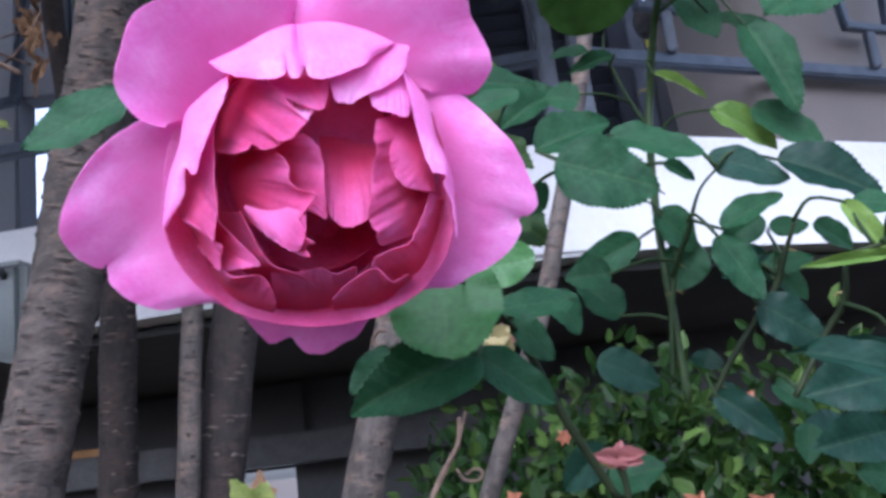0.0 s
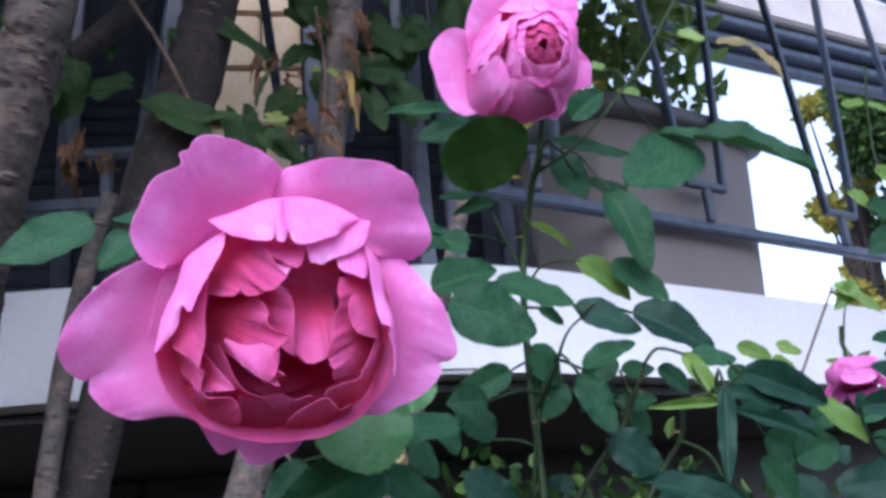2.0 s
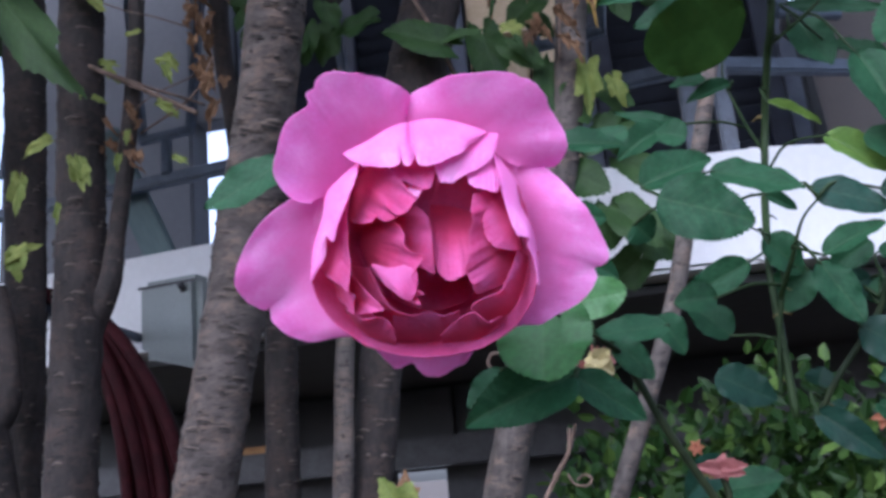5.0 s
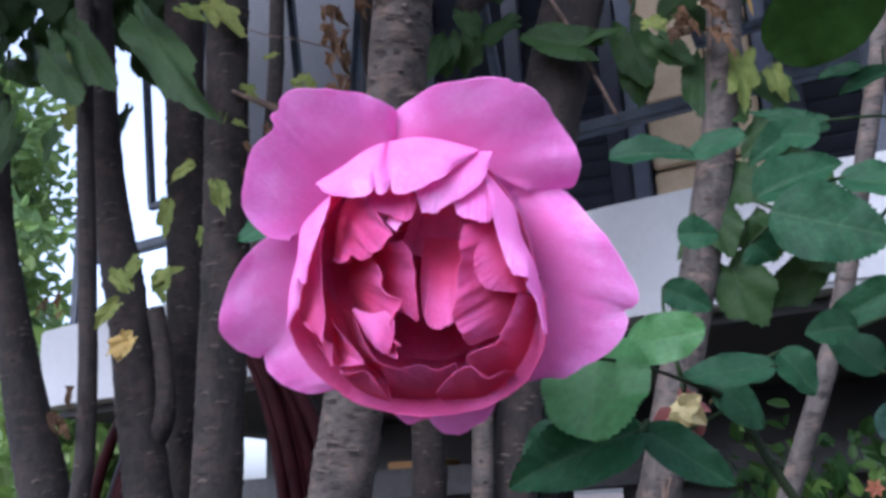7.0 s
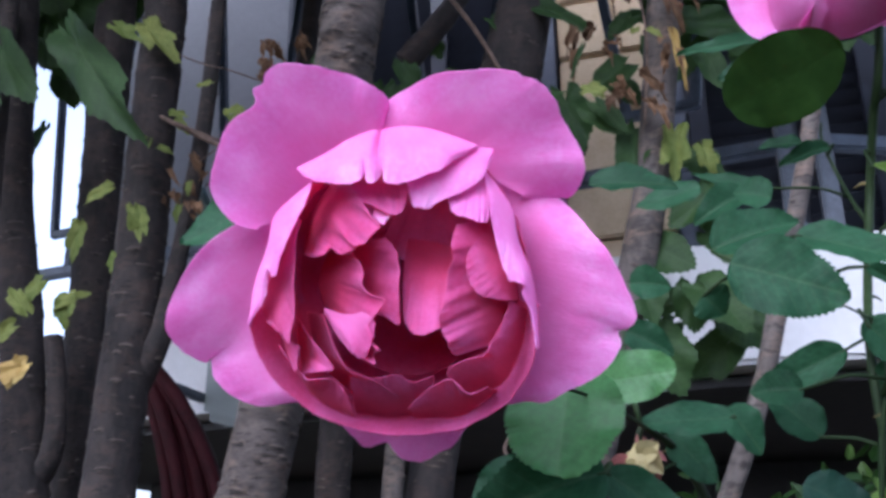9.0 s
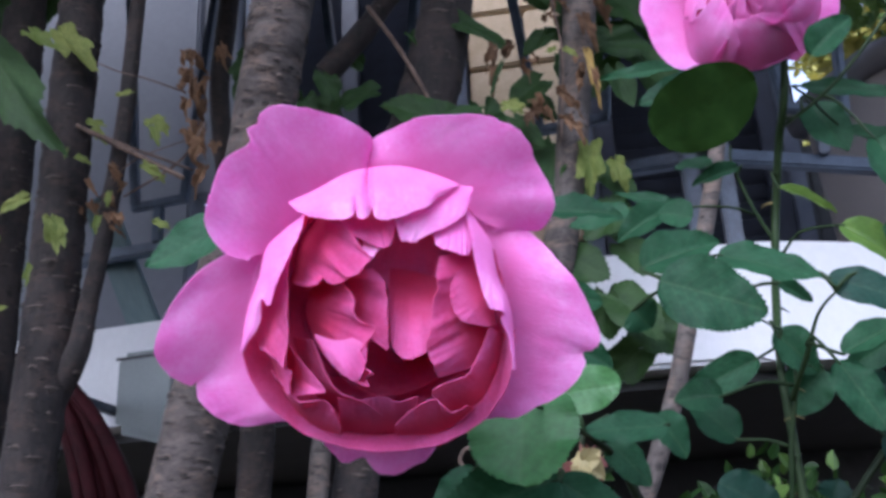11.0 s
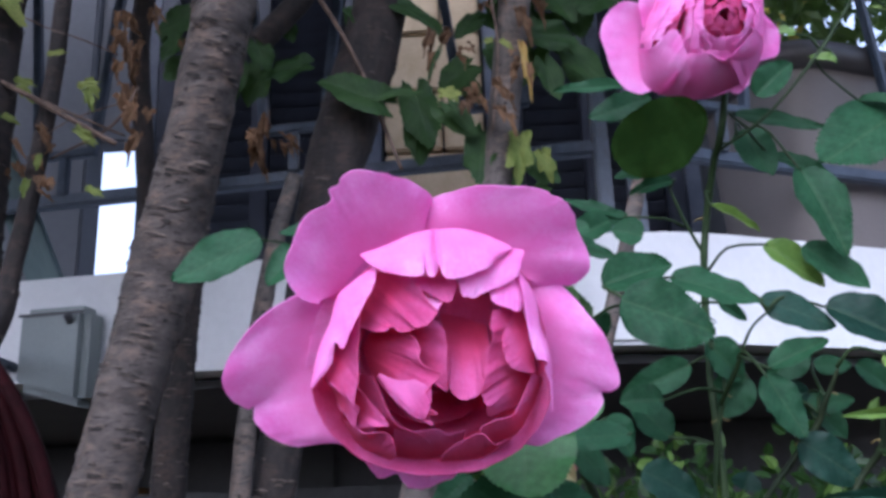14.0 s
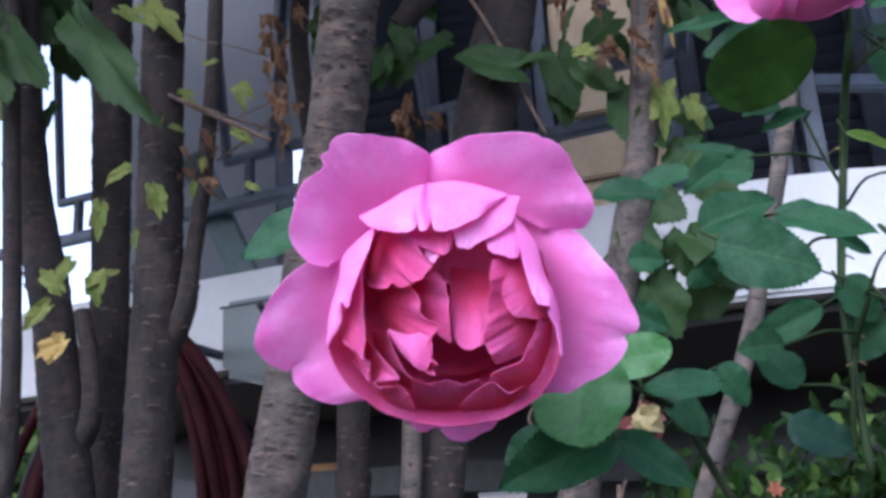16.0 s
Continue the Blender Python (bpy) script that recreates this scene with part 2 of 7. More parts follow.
VINE_AMBER = leaf_surface("vine leaf, amber", (0.3150, 0.2100, 0.0600), (0.4350, 0.3150, 0.1050), (0.4125, 0.2850, 0.0750), rough=0.6)
VINE_DRY = leaf_surface("vine leaf, dry", (0.070, 0.040, 0.023), (0.21, 0.122, 0.066), (0.19, 0.10, 0.045), rough=0.8)
def varied(m, young, share):
    """Gives each leaf of a mass its own tone; a share of them are young and pale."""
    n, l = m.node_tree.nodes, m.node_tree.links
    p = n["Principled BSDF"]
    geo, ra, mx = n.new("ShaderNodeNewGeometry"), n.new("ShaderNodeMapRange"), n.new("ShaderNodeMix")
    ra.inputs["From Min"].default_value, ra.inputs["From Max"].default_value = 1 - share, 1.0
    l.new(geo.outputs["Random Per Island"], ra.inputs["Value"])
    mx.data_type = "RGBA"
    l.new(ra.outputs[0], mx.inputs["Factor"])
    l.new(p.inputs["Base Color"].links[0].from_socket, mx.inputs["A"])
    mx.inputs["B"].default_value = (*young, 1)
    l.new(mx.outputs["Result"], p.inputs["Base Color"])
    return m


HEDGE = thin(surface("hedge leaf", (0.0080, 0.0240, 0.0055), (0.0220, 0.0520, 0.0125), scale=9, rough=0.4, bump=0.1), (0.0606, 0.1214, 0.0204), 0.25)
HEDGE.node_tree.nodes["Principled BSDF"].inputs["Specular IOR Level"].default_value = 0.15
varied(HEDGE, (0.085, 0.145, 0.030), 0.40)
FAR_GREEN = thin(surface("far foliage", (0.05, 0.11, 0.025), (0.13, 0.22, 0.06), scale=2, rough=0.6, bump=0.1), (0.2, 0.3, 0.06), 0.3)
FAR_YELLOW = thin(surface("far foliage, yellow", (0.20, 0.20, 0.04), (0.42, 0.36, 0.06), scale=2, rough=0.6, bump=0.1), (0.5, 0.42, 0.06), 0.3)
varied(FAR_GREEN, (0.24, 0.32, 0.10), 0.5)
varied(FAR_YELLOW, (0.12, 0.16, 0.04), 0.6)
BARK = bark("bark", (0.0180, 0.0132, 0.0106), (0.0760, 0.0610, 0.0510), scale=26, stretch=(1, 1, 2.6), rough=0.85, bump=0.9, fine=170, spread=0.16, dist=0.003)
# darker copy of the bark: most stems carry their shade in this colour
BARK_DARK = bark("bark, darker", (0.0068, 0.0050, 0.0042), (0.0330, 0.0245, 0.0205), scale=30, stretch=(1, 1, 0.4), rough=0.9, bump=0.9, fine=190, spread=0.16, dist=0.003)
BARK_PALE = bark("bark, pale", (0.0230, 0.0185, 0.0155), (0.098, 0.082, 0.070), scale=34, stretch=(1, 1, 0.5), rough=0.85, bump=0.8, fine=200, spread=0.16, dist=0.002)
LENTICEL = surface("lenticel", (0.010, 0.008, 0.007), (0.035, 0.026, 0.02), scale=120, rough=0.95, bump=0.5)
CANE = surface("green cane", (0.0100, 0.0210, 0.0070), (0.0230, 0.0390, 0.0140), scale=60, stretch=(1, 1, 0.3), rough=0.5, bump=0.3, fine=300)
CANE_DARK = surface("old cane", (0.0090, 0.0150, 0.0070), (0.0250, 0.0340, 0.0150), scale=60, stretch=(1, 1, 0.3), rough=0.6, bump=0.4, fine=300)
for m in (CANE, CANE_DARK):
    m.node_tree.nodes["Principled BSDF"].inputs["Specular IOR Level"].default_value = 0.12
TWIG = surface("twig", (0.0488, 0.0292, 0.0195), (0.1430, 0.0943, 0.0650), scale=80, rough=0.8, bump=0.5, fine=300)
PLASTER = surface("white plaster", (0.520, 0.520, 0.515), (0.650, 0.650, 0.642), scale=4, rough=0.8, bump=0.35, fine=90, spread=0.25)
GREY_WALL = surface("grey plaster", (0.0406, 0.0406, 0.0406), (0.0624, 0.0624, 0.0624), scale=3, rough=0.9, bump=0.4, fine=80, spread=0.25)
PILLAR = surface("pale grey plaster", (0.1148, 0.1169, 0.1232), (0.1530, 0.1551, 0.1615), scale=3, rough=0.9, bump=0.4, fine=80, spread=0.25)
CONCRETE = surface("pale concrete", (0.5, 0.5, 0.48), (0.68, 0.67, 0.65), scale=2, rough=0.9, bump=0.3, fine=60)
RIDGE = surface("bark ridge", (0.0510, 0.0372, 0.0276), (0.1140, 0.0870, 0.0690), scale=90, rough=0.95, bump=0.5)
CREAM = thin(surface("cream petal", (0.3571, 0.2957, 0.1200), (0.4493, 0.3802, 0.1800), scale=90, rough=0.7, bump=0.2), (0.4032, 0.3274, 0.1200), 0.3)
FADED = thin(surface("faded petal", (0.22, 0.07, 0.07), (0.48, 0.20, 0.18), scale=120, rough=0.8, bump=0.4), (0.45, 0.15, 0.13), 0.3)
# plaster under the terrace: the shade there is put into this dark colour
SHADE_WALL = surface("plaster with shade in its colour", (0.0390, 0.0395, 0.0400), (0.0840, 0.0840, 0.0860), scale=3, rough=0.9, bump=0.4, fine=60, spread=0.25)
IRON = surface("painted iron", (0.0240, 0.0340, 0.0520), (0.0560, 0.0760, 0.1080), scale=30, rough=0.45, bump=0.2, fine=260)
SHUTTER = surface("blue shutter paint", (0.0090, 0.0110, 0.0200), (0.0175, 0.0210, 0.0350), scale=18, rough=0.5, bump=0.25, fine=160)
FRAME_PALE = surface("grey-blue paint", (0.0720, 0.0810, 0.1080), (0.1080, 0.1200, 0.1500), scale=18, rough=0.55, bump=0.2, fine=160)
STONE = surface("yellow stone", (0.4700, 0.3500, 0.2050), (0.6300, 0.4950, 0.3200), scale=16, rough=0.9, bump=0.6, fine=110, spread=0.2, dist=0.004)
POT = surface("taupe plastic", (0.1426, 0.1215, 0.1091), (0.1925, 0.1667, 0.1500), scale=7, rough=0.55, bump=0.15, fine=200, spread=0.25)
POT_RIM = surface("dark taupe plastic rim", (0.045, 0.042, 0.042), (0.075, 0.068, 0.066), scale=7, rough=0.5, bump=0.15, fine=200)
BOX = surface("grey-green casing", (0.145, 0.164, 0.158), (0.205, 0.225, 0.215), scale=9, rough=0.6, bump=0.15, fine=200, spread=0.25)
BLACK = surface("black plastic", (0.012, 0.012, 0.014), (0.03, 0.03, 0.033), scale=40, rough=0.5, bump=0.2)
TEAL = surface("teal board", (0.0600, 0.0990, 0.0990), (0.0960, 0.1410, 0.1380), scale=10, stretch=(1, 1, 0.2), rough=0.6, bump=0.3)
HOSE = surface("burgundy hose", (0.020, 0.0022, 0.0032), (0.036, 0.0045, 0.0065), scale=30, rough=0.75, bump=0.1)
HOSE_GREY = surface("grey hose", (0.0110, 0.0070, 0.0060), (0.0200, 0.0135, 0.0115), scale=30, rough=0.45, bump=0.1)
for rubber in (HOSE, HOSE_GREY):
    rubber.node_tree.nodes["Principled BSDF"].inputs["Specular IOR Level"].default_value = 0.15
SOIL = surface("soil", (0.035, 0.026, 0.018), (0.10, 0.075, 0.052), scale=6, rough=0.95, bump=0.9, fine=70, dist=0.01)
BEIGE = surface("beige beam paint", (0.2880, 0.2680, 0.2480), (0.3680, 0.3440, 0.3200), scale=5, rough=0.8, bump=0.3, fine=90)
TIMBER = surface("raw timber", (0.30, 0.15, 0.055), (0.48, 0.27, 0.11), scale=14, stretch=(0.3, 1, 1), rough=0.75, bump=0.3)
TERRACOTTA = surface("terracotta", (0.38, 0.16, 0.07), (0.52, 0.26, 0.12), scale=20, rough=0.85, bump=0.3)
BLOSSOM = thin(surface("withered blossom", (0.26, 0.09, 0.05), (0.42, 0.18, 0.10), scale=60, rough=0.8, bump=0.3), (0.6, 0.2, 0.08), 0.3)


# ---- building blocks ----
def mesh_object(name, verts, faces, material, parent=None, label="", smooth=True):
    me = bpy.data.meshes.new(name)
    me.from_pydata([tuple(map(float, v)) for v in verts], [], [tuple(map(int, q)) for q in faces])
    me.validate()
    if smooth:
        me.polygons.foreach_set("use_smooth", [True] * len(me.polygons))
    me.materials.append(material)
    me.update()
    ob = new(name, me)
    if parent:
        ob.parent = parent
    if label:
        tagged(ob, label)
    return ob


def part(name, bm, material, parent=None, label="", smooth=False):
    me = bpy.data.meshes.new(name)
    bmesh.ops.recalc_face_normals(bm, faces=bm.faces)
    bm.to_mesh(me)
    bm.free()
    me.materials.append(material)
    if smooth:
        me.polygons.foreach_set("use_smooth", [True] * len(me.polygons))
    ob = new(name, me)
    if parent:
        ob.parent = parent
    if label:
        tagged(ob, label)
    return ob


def thing(name, label, category, group="", kind="", at=(0, 0, 0)):
    ob = new(name)
    ob.empty_display_size = 0.02
    ob.location = at
    return tagged(ob, label, category, group, kind)


def box(bm, lo, hi, bevel=0.004, m=None):
    made = bmesh.ops.create_cube(bm, size=1)["verts"]
    for v in made:
        v.co = Vector([lo[i] + (v.co[i] + 0.5) * (hi[i] - lo[i]) for i in range(3)])
    if bevel:
        edges = {e for v in made for e in v.link_edges}
        made = bmesh.ops.bevel(bm, geom=list(edges), offset=bevel, segments=2, affect="EDGES")["verts"]
    if m is not None:
        seen = {v for v in made} | {v for q in made for f in q.link_faces for v in f.verts}
        for v in seen:
            v.co = m @ v.co
    return bm


def smooth_line(points, steps):
    """Points on a Catmull-Rom line through the given ones."""
    p = np.array(points, float)
    q = np.vstack([2 * p[0] - p[1], p, 2 * p[-1] - p[-2]])
    t = np.linspace(0, len(p) - 1 - 1e-9, steps)
    i = t.astype(int)
    f = (t - i)[:, None]
    a, b, c, d = q[i], q[i + 1], q[i + 2], q[i + 3]
    return 0.5 * (2 * b + (c - a) * f + (2 * a - 5 * b + 4 * c - d) * f**2 + (3 * b - 3 * c + d - a) * f**3)


def tube(name, points, material, parent=None, label="", sides=10, steps=24, rough=0.0, cap=True):
    """A round limb along points (x, y, z, radius)."""
    line = smooth_line(points, steps)
    c, r = line[:, :3], np.maximum(line[:, 3], 0.0004)
    d = np.gradient(c, axis=0)
    d /= np.linalg.norm(d, axis=1)[:, None]
    ref = np.array([0.31, 0.95, 0.05]) if abs(d[:, 2]).mean() > 0.5 else np.array([0.1, 0.2, 0.97])
    u = np.cross(d, ref)
    u /= np.linalg.norm(u, axis=1)[:, None]
    v = np.cross(d, u)
    ang = np.arange(sides) * 2 * np.pi / sides
    rr = r[:, None] * (1 + rough * (np.random.rand(steps, sides) - 0.5))
    pts = c[:, None] + rr[..., None] * (np.cos(ang)[None, :, None] * u[:, None] + np.sin(ang)[None, :, None] * v[:, None])
    verts = list(pts.reshape(-1, 3))
    faces = [(i * sides + j, i * sides + (j + 1) % sides, (i + 1) * sides + (j + 1) % sides, (i + 1) * sides + j) for i in range(steps - 1) for j in range(sides)]
    if cap:
        faces += [tuple(range(sides))[::-1], tuple((steps - 1) * sides + j for j in range(sides))]
    return mesh_object(name, verts, faces, material, parent, label)


def finish_leaf(verts, faces):
    me = bpy.data.meshes.new("leaf")
    me.from_pydata(verts, [], faces)
    me.polygons.foreach_set("use_smooth", [True] * len(me.polygons))
    return me


def unit_leaf(teeth, fold=0.22, droop=0.25, seed=0, count=24, low=0.47, high=0.68):
    """A leaflet one long and one wide, from the base at the origin along y: rounded base, short point, saw-toothed edge."""
    per, nu = 4, 5
    nv = count * per
    peak = (low / (low + high)) ** low * (high / (low + high)) ** high
    verts, faces = [], []
    for i in range(nv + 1):
        t = i / nv
        wdt = 0.5 * t**low * (1 - t) ** high / peak
        bend = 0.05 * math.sin(2.2 * t + seed * 2.1) * t
        for j in range(-nu, nu + 1):
            s = j / nu
            edge, ahead = 0.0, 0.0
            if abs(j) == nu and 0.05 < t < 0.985:
                step = (i % per) / per
                edge, ahead = teeth * (step - 0.35), 0.5 * teeth * step
            x = s * (wdt + edge)
            ripple = 0.035 * math.sin(11 * t + 2.4 * (1 if s > 0 else -1) + seed * 1.7) * s * s + 0.014 * math.sin(27 * t + seed) * abs(s) ** 3
            pillow = 0.005 * math.sin((t - 0.5 * abs(x)) * 57) * min(1, 4 * abs(s)) * (1 - abs(s))
            z = fold * abs(x) ** 0.8 - droop * t * t * 0.5 + ripple + pillow
            verts.append((x + bend, t + ahead, z))
    row = 2 * nu + 1
    for i in range(nv):
        for j in range(row - 1):
            a = i * row + j
            faces.append((a, a + 1, a + 1 + row, a + row))
    return finish_leaf(verts, faces)


def lobed_leaf(depth, fold=0.15, droop=0.3, seed=0, crumple=0.0):
    """A vine leaf with five pointed lobes, notched at its stalk, from the base at the origin along y."""
    rnd = random.Random(seed + 3)
    lobes = [(90, 1.0), (38, 0.88), (142, 0.86), (-14, 0.66), (194, 0.68)]
    lobes = [(a + rnd.uniform(-7, 7), r * rnd.uniform(0.92, 1.06)) for a, r in lobes]
    n, rings = 96, 6
    verts, faces = [(0.0, 0.12, 0.0)], []
    for k in range(1, rings + 1):
        for j in range(n):
            a = -90 + 360 * (j + 0.5) / n
            r = 0.0
            for la, lr in lobes:
                d = abs((a - la + 180) % 360 - 180)
                r = max(r, lr * (1 - depth * min(1, d / 34) ** 0.9) if d < 48 else 0)
            r = max(r, 0.40)
            notch = abs((a + 90 + 180) % 360 - 180)
            r *= min(1.0, 0.30 + notch / 40)
            f = k / rings
            r *= 0.84 * (1 + (0.035 * (1 if j % 3 == 1 else -0.5) if k == rings else 0))
            x, y = 0.74 * r * f * math.cos(radians(a)), 0.12 + r * f * math.sin(radians(a))
            z = fold * abs(x) - droop * max(0, y) ** 2 * 0.5 + 0.05 * math.sin(radians(a) * 5 + seed) * f * f + 0.02 * math.sin(9 * x + 7 * y + seed)
            if crumple:
                z += crumple * (noise.noise((x * 3.1 + seed, y * 3.1, 1.3)) + 0.5 * noise.noise((x * 8 + seed, y * 8, 4.1)))
                x *= 1 - 0.45 * f * crumple
            verts.append((x, y, z))
    for j in range(n):
        faces.append((0, 1 + j, 1 + (j + 1) % n))
    for k in range(rings - 1):
        for j in range(n):
            a, b = 1 + k * n, 1 + (k + 1) * n
            faces.append((a + j, b + j, b + (j + 1) % n, a + (j + 1) % n))
    return finish_leaf(verts, faces)


LEAF_SHAPES = {}


def leaf(parent, b, t, width, kind="g", name="leaf"):
    """A leaf from its base b to its tip t."""
    mats = {"g": LEAF, "b": LEAF_BLUE, "p": LEAF_PALE, "y": LEAF_YELLOW, "d": LEAF_SHADED, "r": LEAF_RED, "v": VINE, "l": VINE_YELLOW, "a": VINE_AMBER, "o": VINE_DRY, "w": FADED, "q": BLOSSOM, "s": VINE, "c": CREAM}
    k = random.randrange(5)
    key = (kind, k)
    if key not in LEAF_SHAPES:
        if kind in "vs":
            me = lobed_leaf(0.20, 0.15, 0.3, k)
        elif kind in "la":
            me = lobed_leaf(0.40, 0.2, 0.35, k, 0.10)
        elif kind == "o":
            me = lobed_leaf(0.40, 0.5, 0.8, k, 0.36)
        elif kind in "wqc":
            me = unit_leaf(0.03, 0.8, 1.1, k, 8)
        elif kind == "d":
            me = unit_leaf(0.014, 0.06, 0.10, k, 24, 0.50, 0.46)
        elif kind == "p":
            me = unit_leaf(0.032, 0.06, 0.10, k, 24, 0.46, 0.52)
        else:
            me = unit_leaf(0.036, 0.07 + 0.07 * k, 0.12 + 0.14 * k, k, 22, 0.48, 0.76)
        me.materials.append(mats[kind])
        LEAF_SHAPES[key] = me
    b, t = Vector(b), Vector(t)
    y = (t - b)
    length = y.length
    y.normalize()
    n = Vector((0.05 + random.uniform(-0.25, 0.25), -1, 0.28 + random.uniform(-0.25, 0.3)))
    if kind in "ds":
        n = Vector((0.1, -1, -0.55))
    z = (n - y * n.dot(y)).normalized()
    x = y.cross(z)
    m = Matrix((x, y, z)).transposed().to_4x4()
    m.translation = b
    ob = new(name, LEAF_SHAPES[key])
    ob.parent = parent
    ob.matrix_basis = m @ Matrix.Diagonal((width, length, (width + length) / 2, 1))
    return ob


def leaf_mass(name, spots, count, size, material, label, category, seed, flat=0.7):
    """A mass of small leaves, thick in the given balls (x, y, z, rx, ry, rz)."""
    rng = np.random.default_rng(seed)
    verts, faces = [], []
    vol = np.array([s[3] * s[4] * s[5] for s in spots])
    pick = rng.choice(len(spots), count, p=vol / vol.sum())
    for i in pick:
        s = spots[i]
        d = rng.normal(size=3)
        d /= np.linalg.norm(d)
        rad = rng.random() ** 0.45 * (0.85 + 0.3 * rng.random())
        c = np.array(s[:3]) + d * rad * np.array(s[3:6])
        y = rng.normal(size=3) + d * 0.8
        y /= np.linalg.norm(y)
        n = rng.normal(size=3) + np.array([0, -0.6, 0.6]) * flat
        x = np.cross(y, n)
        x /= np.linalg.norm(x)
        z = np.cross(x, y)
        ln = size * (0.6 + 0.8 * rng.random())
        w = ln * 0.28
        k = len(verts)
        a, b, e = c + y * ln * 0.3, c + y * ln * 0.7, z * w * 0.35
        verts += [c, a + x * w + e, b + x * w * 0.8 + e, c + y * ln, b - x * w * 0.8 + e, a - x * w + e]
        faces += [(k, k + 1, k + 2, k + 3), (k, k + 3, k + 4, k + 5)]
    return tagged(mesh_object(name, verts, faces, material, smooth=False), label, category, kind="stuff")


# ---- ground, terrace, house ----
def ground_height(x, y):
    return 0.03 * noise.noise((x * 1.7, y * 1.7, 0)) + 0.012 * noise.noise((x * 9, y * 9, 3))


verts, faces = [], []
grid = sorted(set([-300, -120, -50, -25, -12, -8, 8, 12, 25, 50, 120, 300] + [i * 0.25 for i in range(-24, 25)]))
for gy in grid:
    for gx in grid:
        verts.append((gx, gy, ground_height(gx, gy) if abs(gx) < 7 and abs(gy) < 7 else 0))
gn = len(grid)
for i in range(gn - 1):
    for j in range(gn - 1):
        a = i * gn + j
        faces.append((a, a + 1, a + 1 + gn, a + gn))
tagged(mesh_object("ground", verts, faces, SOIL), "dark garden soil under the shrubs", "ground", kind="structure")

# the terrace slab: two straight faces that meet in a softly rounded corner
TOP, THICK = 1.641, 0.160
CX, CY, SL, SR = 0.262, 1.205, -0.147, 0.431


def face_y(x, off=0.0):
    r = 0.16
    yl, yr = CY + SL * (x - CX), CY + SR * (x - CX)
    if abs(x - CX) < r:
        k = (x - CX + r) / (2 * r)
        a, b, c = CY - SL * r, CY + 0.0, CY + SR * r
        return (1 - k) ** 2 * a + 2 * k * (1 - k) * b + k * k * c + off
    return max(yl, yr) + off


SLAB_X = [-1.36] + [-1.3 + 0.1 * i for i in range(15)] + [CX - 0.16 + 0.02 * i for i in range(17)] + [0.5 + 0.1 * i for i in range(40)]
bm = bmesh.new()
front = [bm.verts.new((x, face_y(x), TOP)) for x in SLAB_X]
back = [bm.verts.new((x, 4.6, TOP)) for x in (SLAB_X[-1], -1.8)]
top = bm.faces.new(front + back)
low = bmesh.ops.extrude_face_region(bm, geom=[top])["geom"]
for v in low:
    if isinstance(v, bmesh.types.BMVert):
        v.co.z -= THICK
edges = [e for e in bm.edges if abs(e.verts[0].co.z - e.verts[1].co.z) < 1e-6 and e.verts[0].co.y < 3.4 and e.verts[1].co.y < 3.4]
bmesh.ops.bevel(bm, geom=edges, offset=0.006, segments=2, affect="EDGES")
slab = part("terrace_slab", bm, PLASTER)
tagged(slab, "raised terrace slab with a white painted edge", "terrace", kind="structure")

# dark sheet added under the slab, in place of the shade there
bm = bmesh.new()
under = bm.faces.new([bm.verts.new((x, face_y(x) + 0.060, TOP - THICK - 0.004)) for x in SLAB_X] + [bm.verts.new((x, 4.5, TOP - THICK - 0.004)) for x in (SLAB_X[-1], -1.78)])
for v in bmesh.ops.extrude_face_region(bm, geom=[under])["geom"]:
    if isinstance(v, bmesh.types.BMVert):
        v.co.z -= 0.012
tagged(part("soffit", bm, SHADE_WALL), "underside of the terrace, a dark sheet that stands for shade", "ceiling", kind="structure")
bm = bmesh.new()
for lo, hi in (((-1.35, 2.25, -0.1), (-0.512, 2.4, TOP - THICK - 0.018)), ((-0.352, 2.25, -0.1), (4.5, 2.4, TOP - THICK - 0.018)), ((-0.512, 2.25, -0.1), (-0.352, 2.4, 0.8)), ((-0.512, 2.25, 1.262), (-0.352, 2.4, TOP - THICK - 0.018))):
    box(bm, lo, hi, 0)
tagged(part("wall_basement", bm, SHADE_WALL), "plaster wall under the terrace, its shade put into the colour", "wall", kind="structure")
bm = bmesh.new()
box(bm, (-1.44, 2.02, TOP), (-0.895, 2.12, 3.4), 0.006)
box(bm, (-0.893, 2.04, 2.186), (-0.792, 2.11, 3.4), 0.004)
tagged(part("wall_pillar", bm, PILLAR), "pale grey plaster pillar of the house", "wall", kind="structure")
bm = bmesh.new()
box(bm, (-0.815, 2.14, TOP), (0.625, 2.20, 3.4), 0.004)
box(bm, (0.625, 2.145, TOP), (0.86, 2.20, 2.175), 0.004)
house = tagged(part("wall_house", bm, GREY_WALL), "house wall of yellow stone blocks", "wall", kind="structure")
BLOCKS = []
for k in range(9):
    x = -0.17 - (0.11 if k % 2 else 0.0)
    while x < 0.07:
        w = 0.26
        lo = max(x, -0.17)
        if x + w - lo > 0.04:
            BLOCKS.append((lo + 0.003, min(x + w, 0.085) - 0.003, TOP + 0.004 + 0.165 * k))
        x += w
for lo, hi, z in BLOCKS:
    bm = bmesh.new()
    box(bm, (lo, 2.085, z), (hi, 2.137, z + 0.157), 0.006)
    for v in bm.verts:
        v.co.y += 0.006 * noise.noise(v.co * 14)
    part("stone_block", bm, STONE, house)

# unseen wall added behind the viewpoint, to hold back low frontal light
bm = bmesh.new()
box(bm, (-6, -1.9, -0.1), (6, -1.7, 1.2), 0.01)
tagged(part("wall_garden", bm, GREY_WALL), "unseen low grey wall, added to trim the frontal light", "wall", kind="structure")

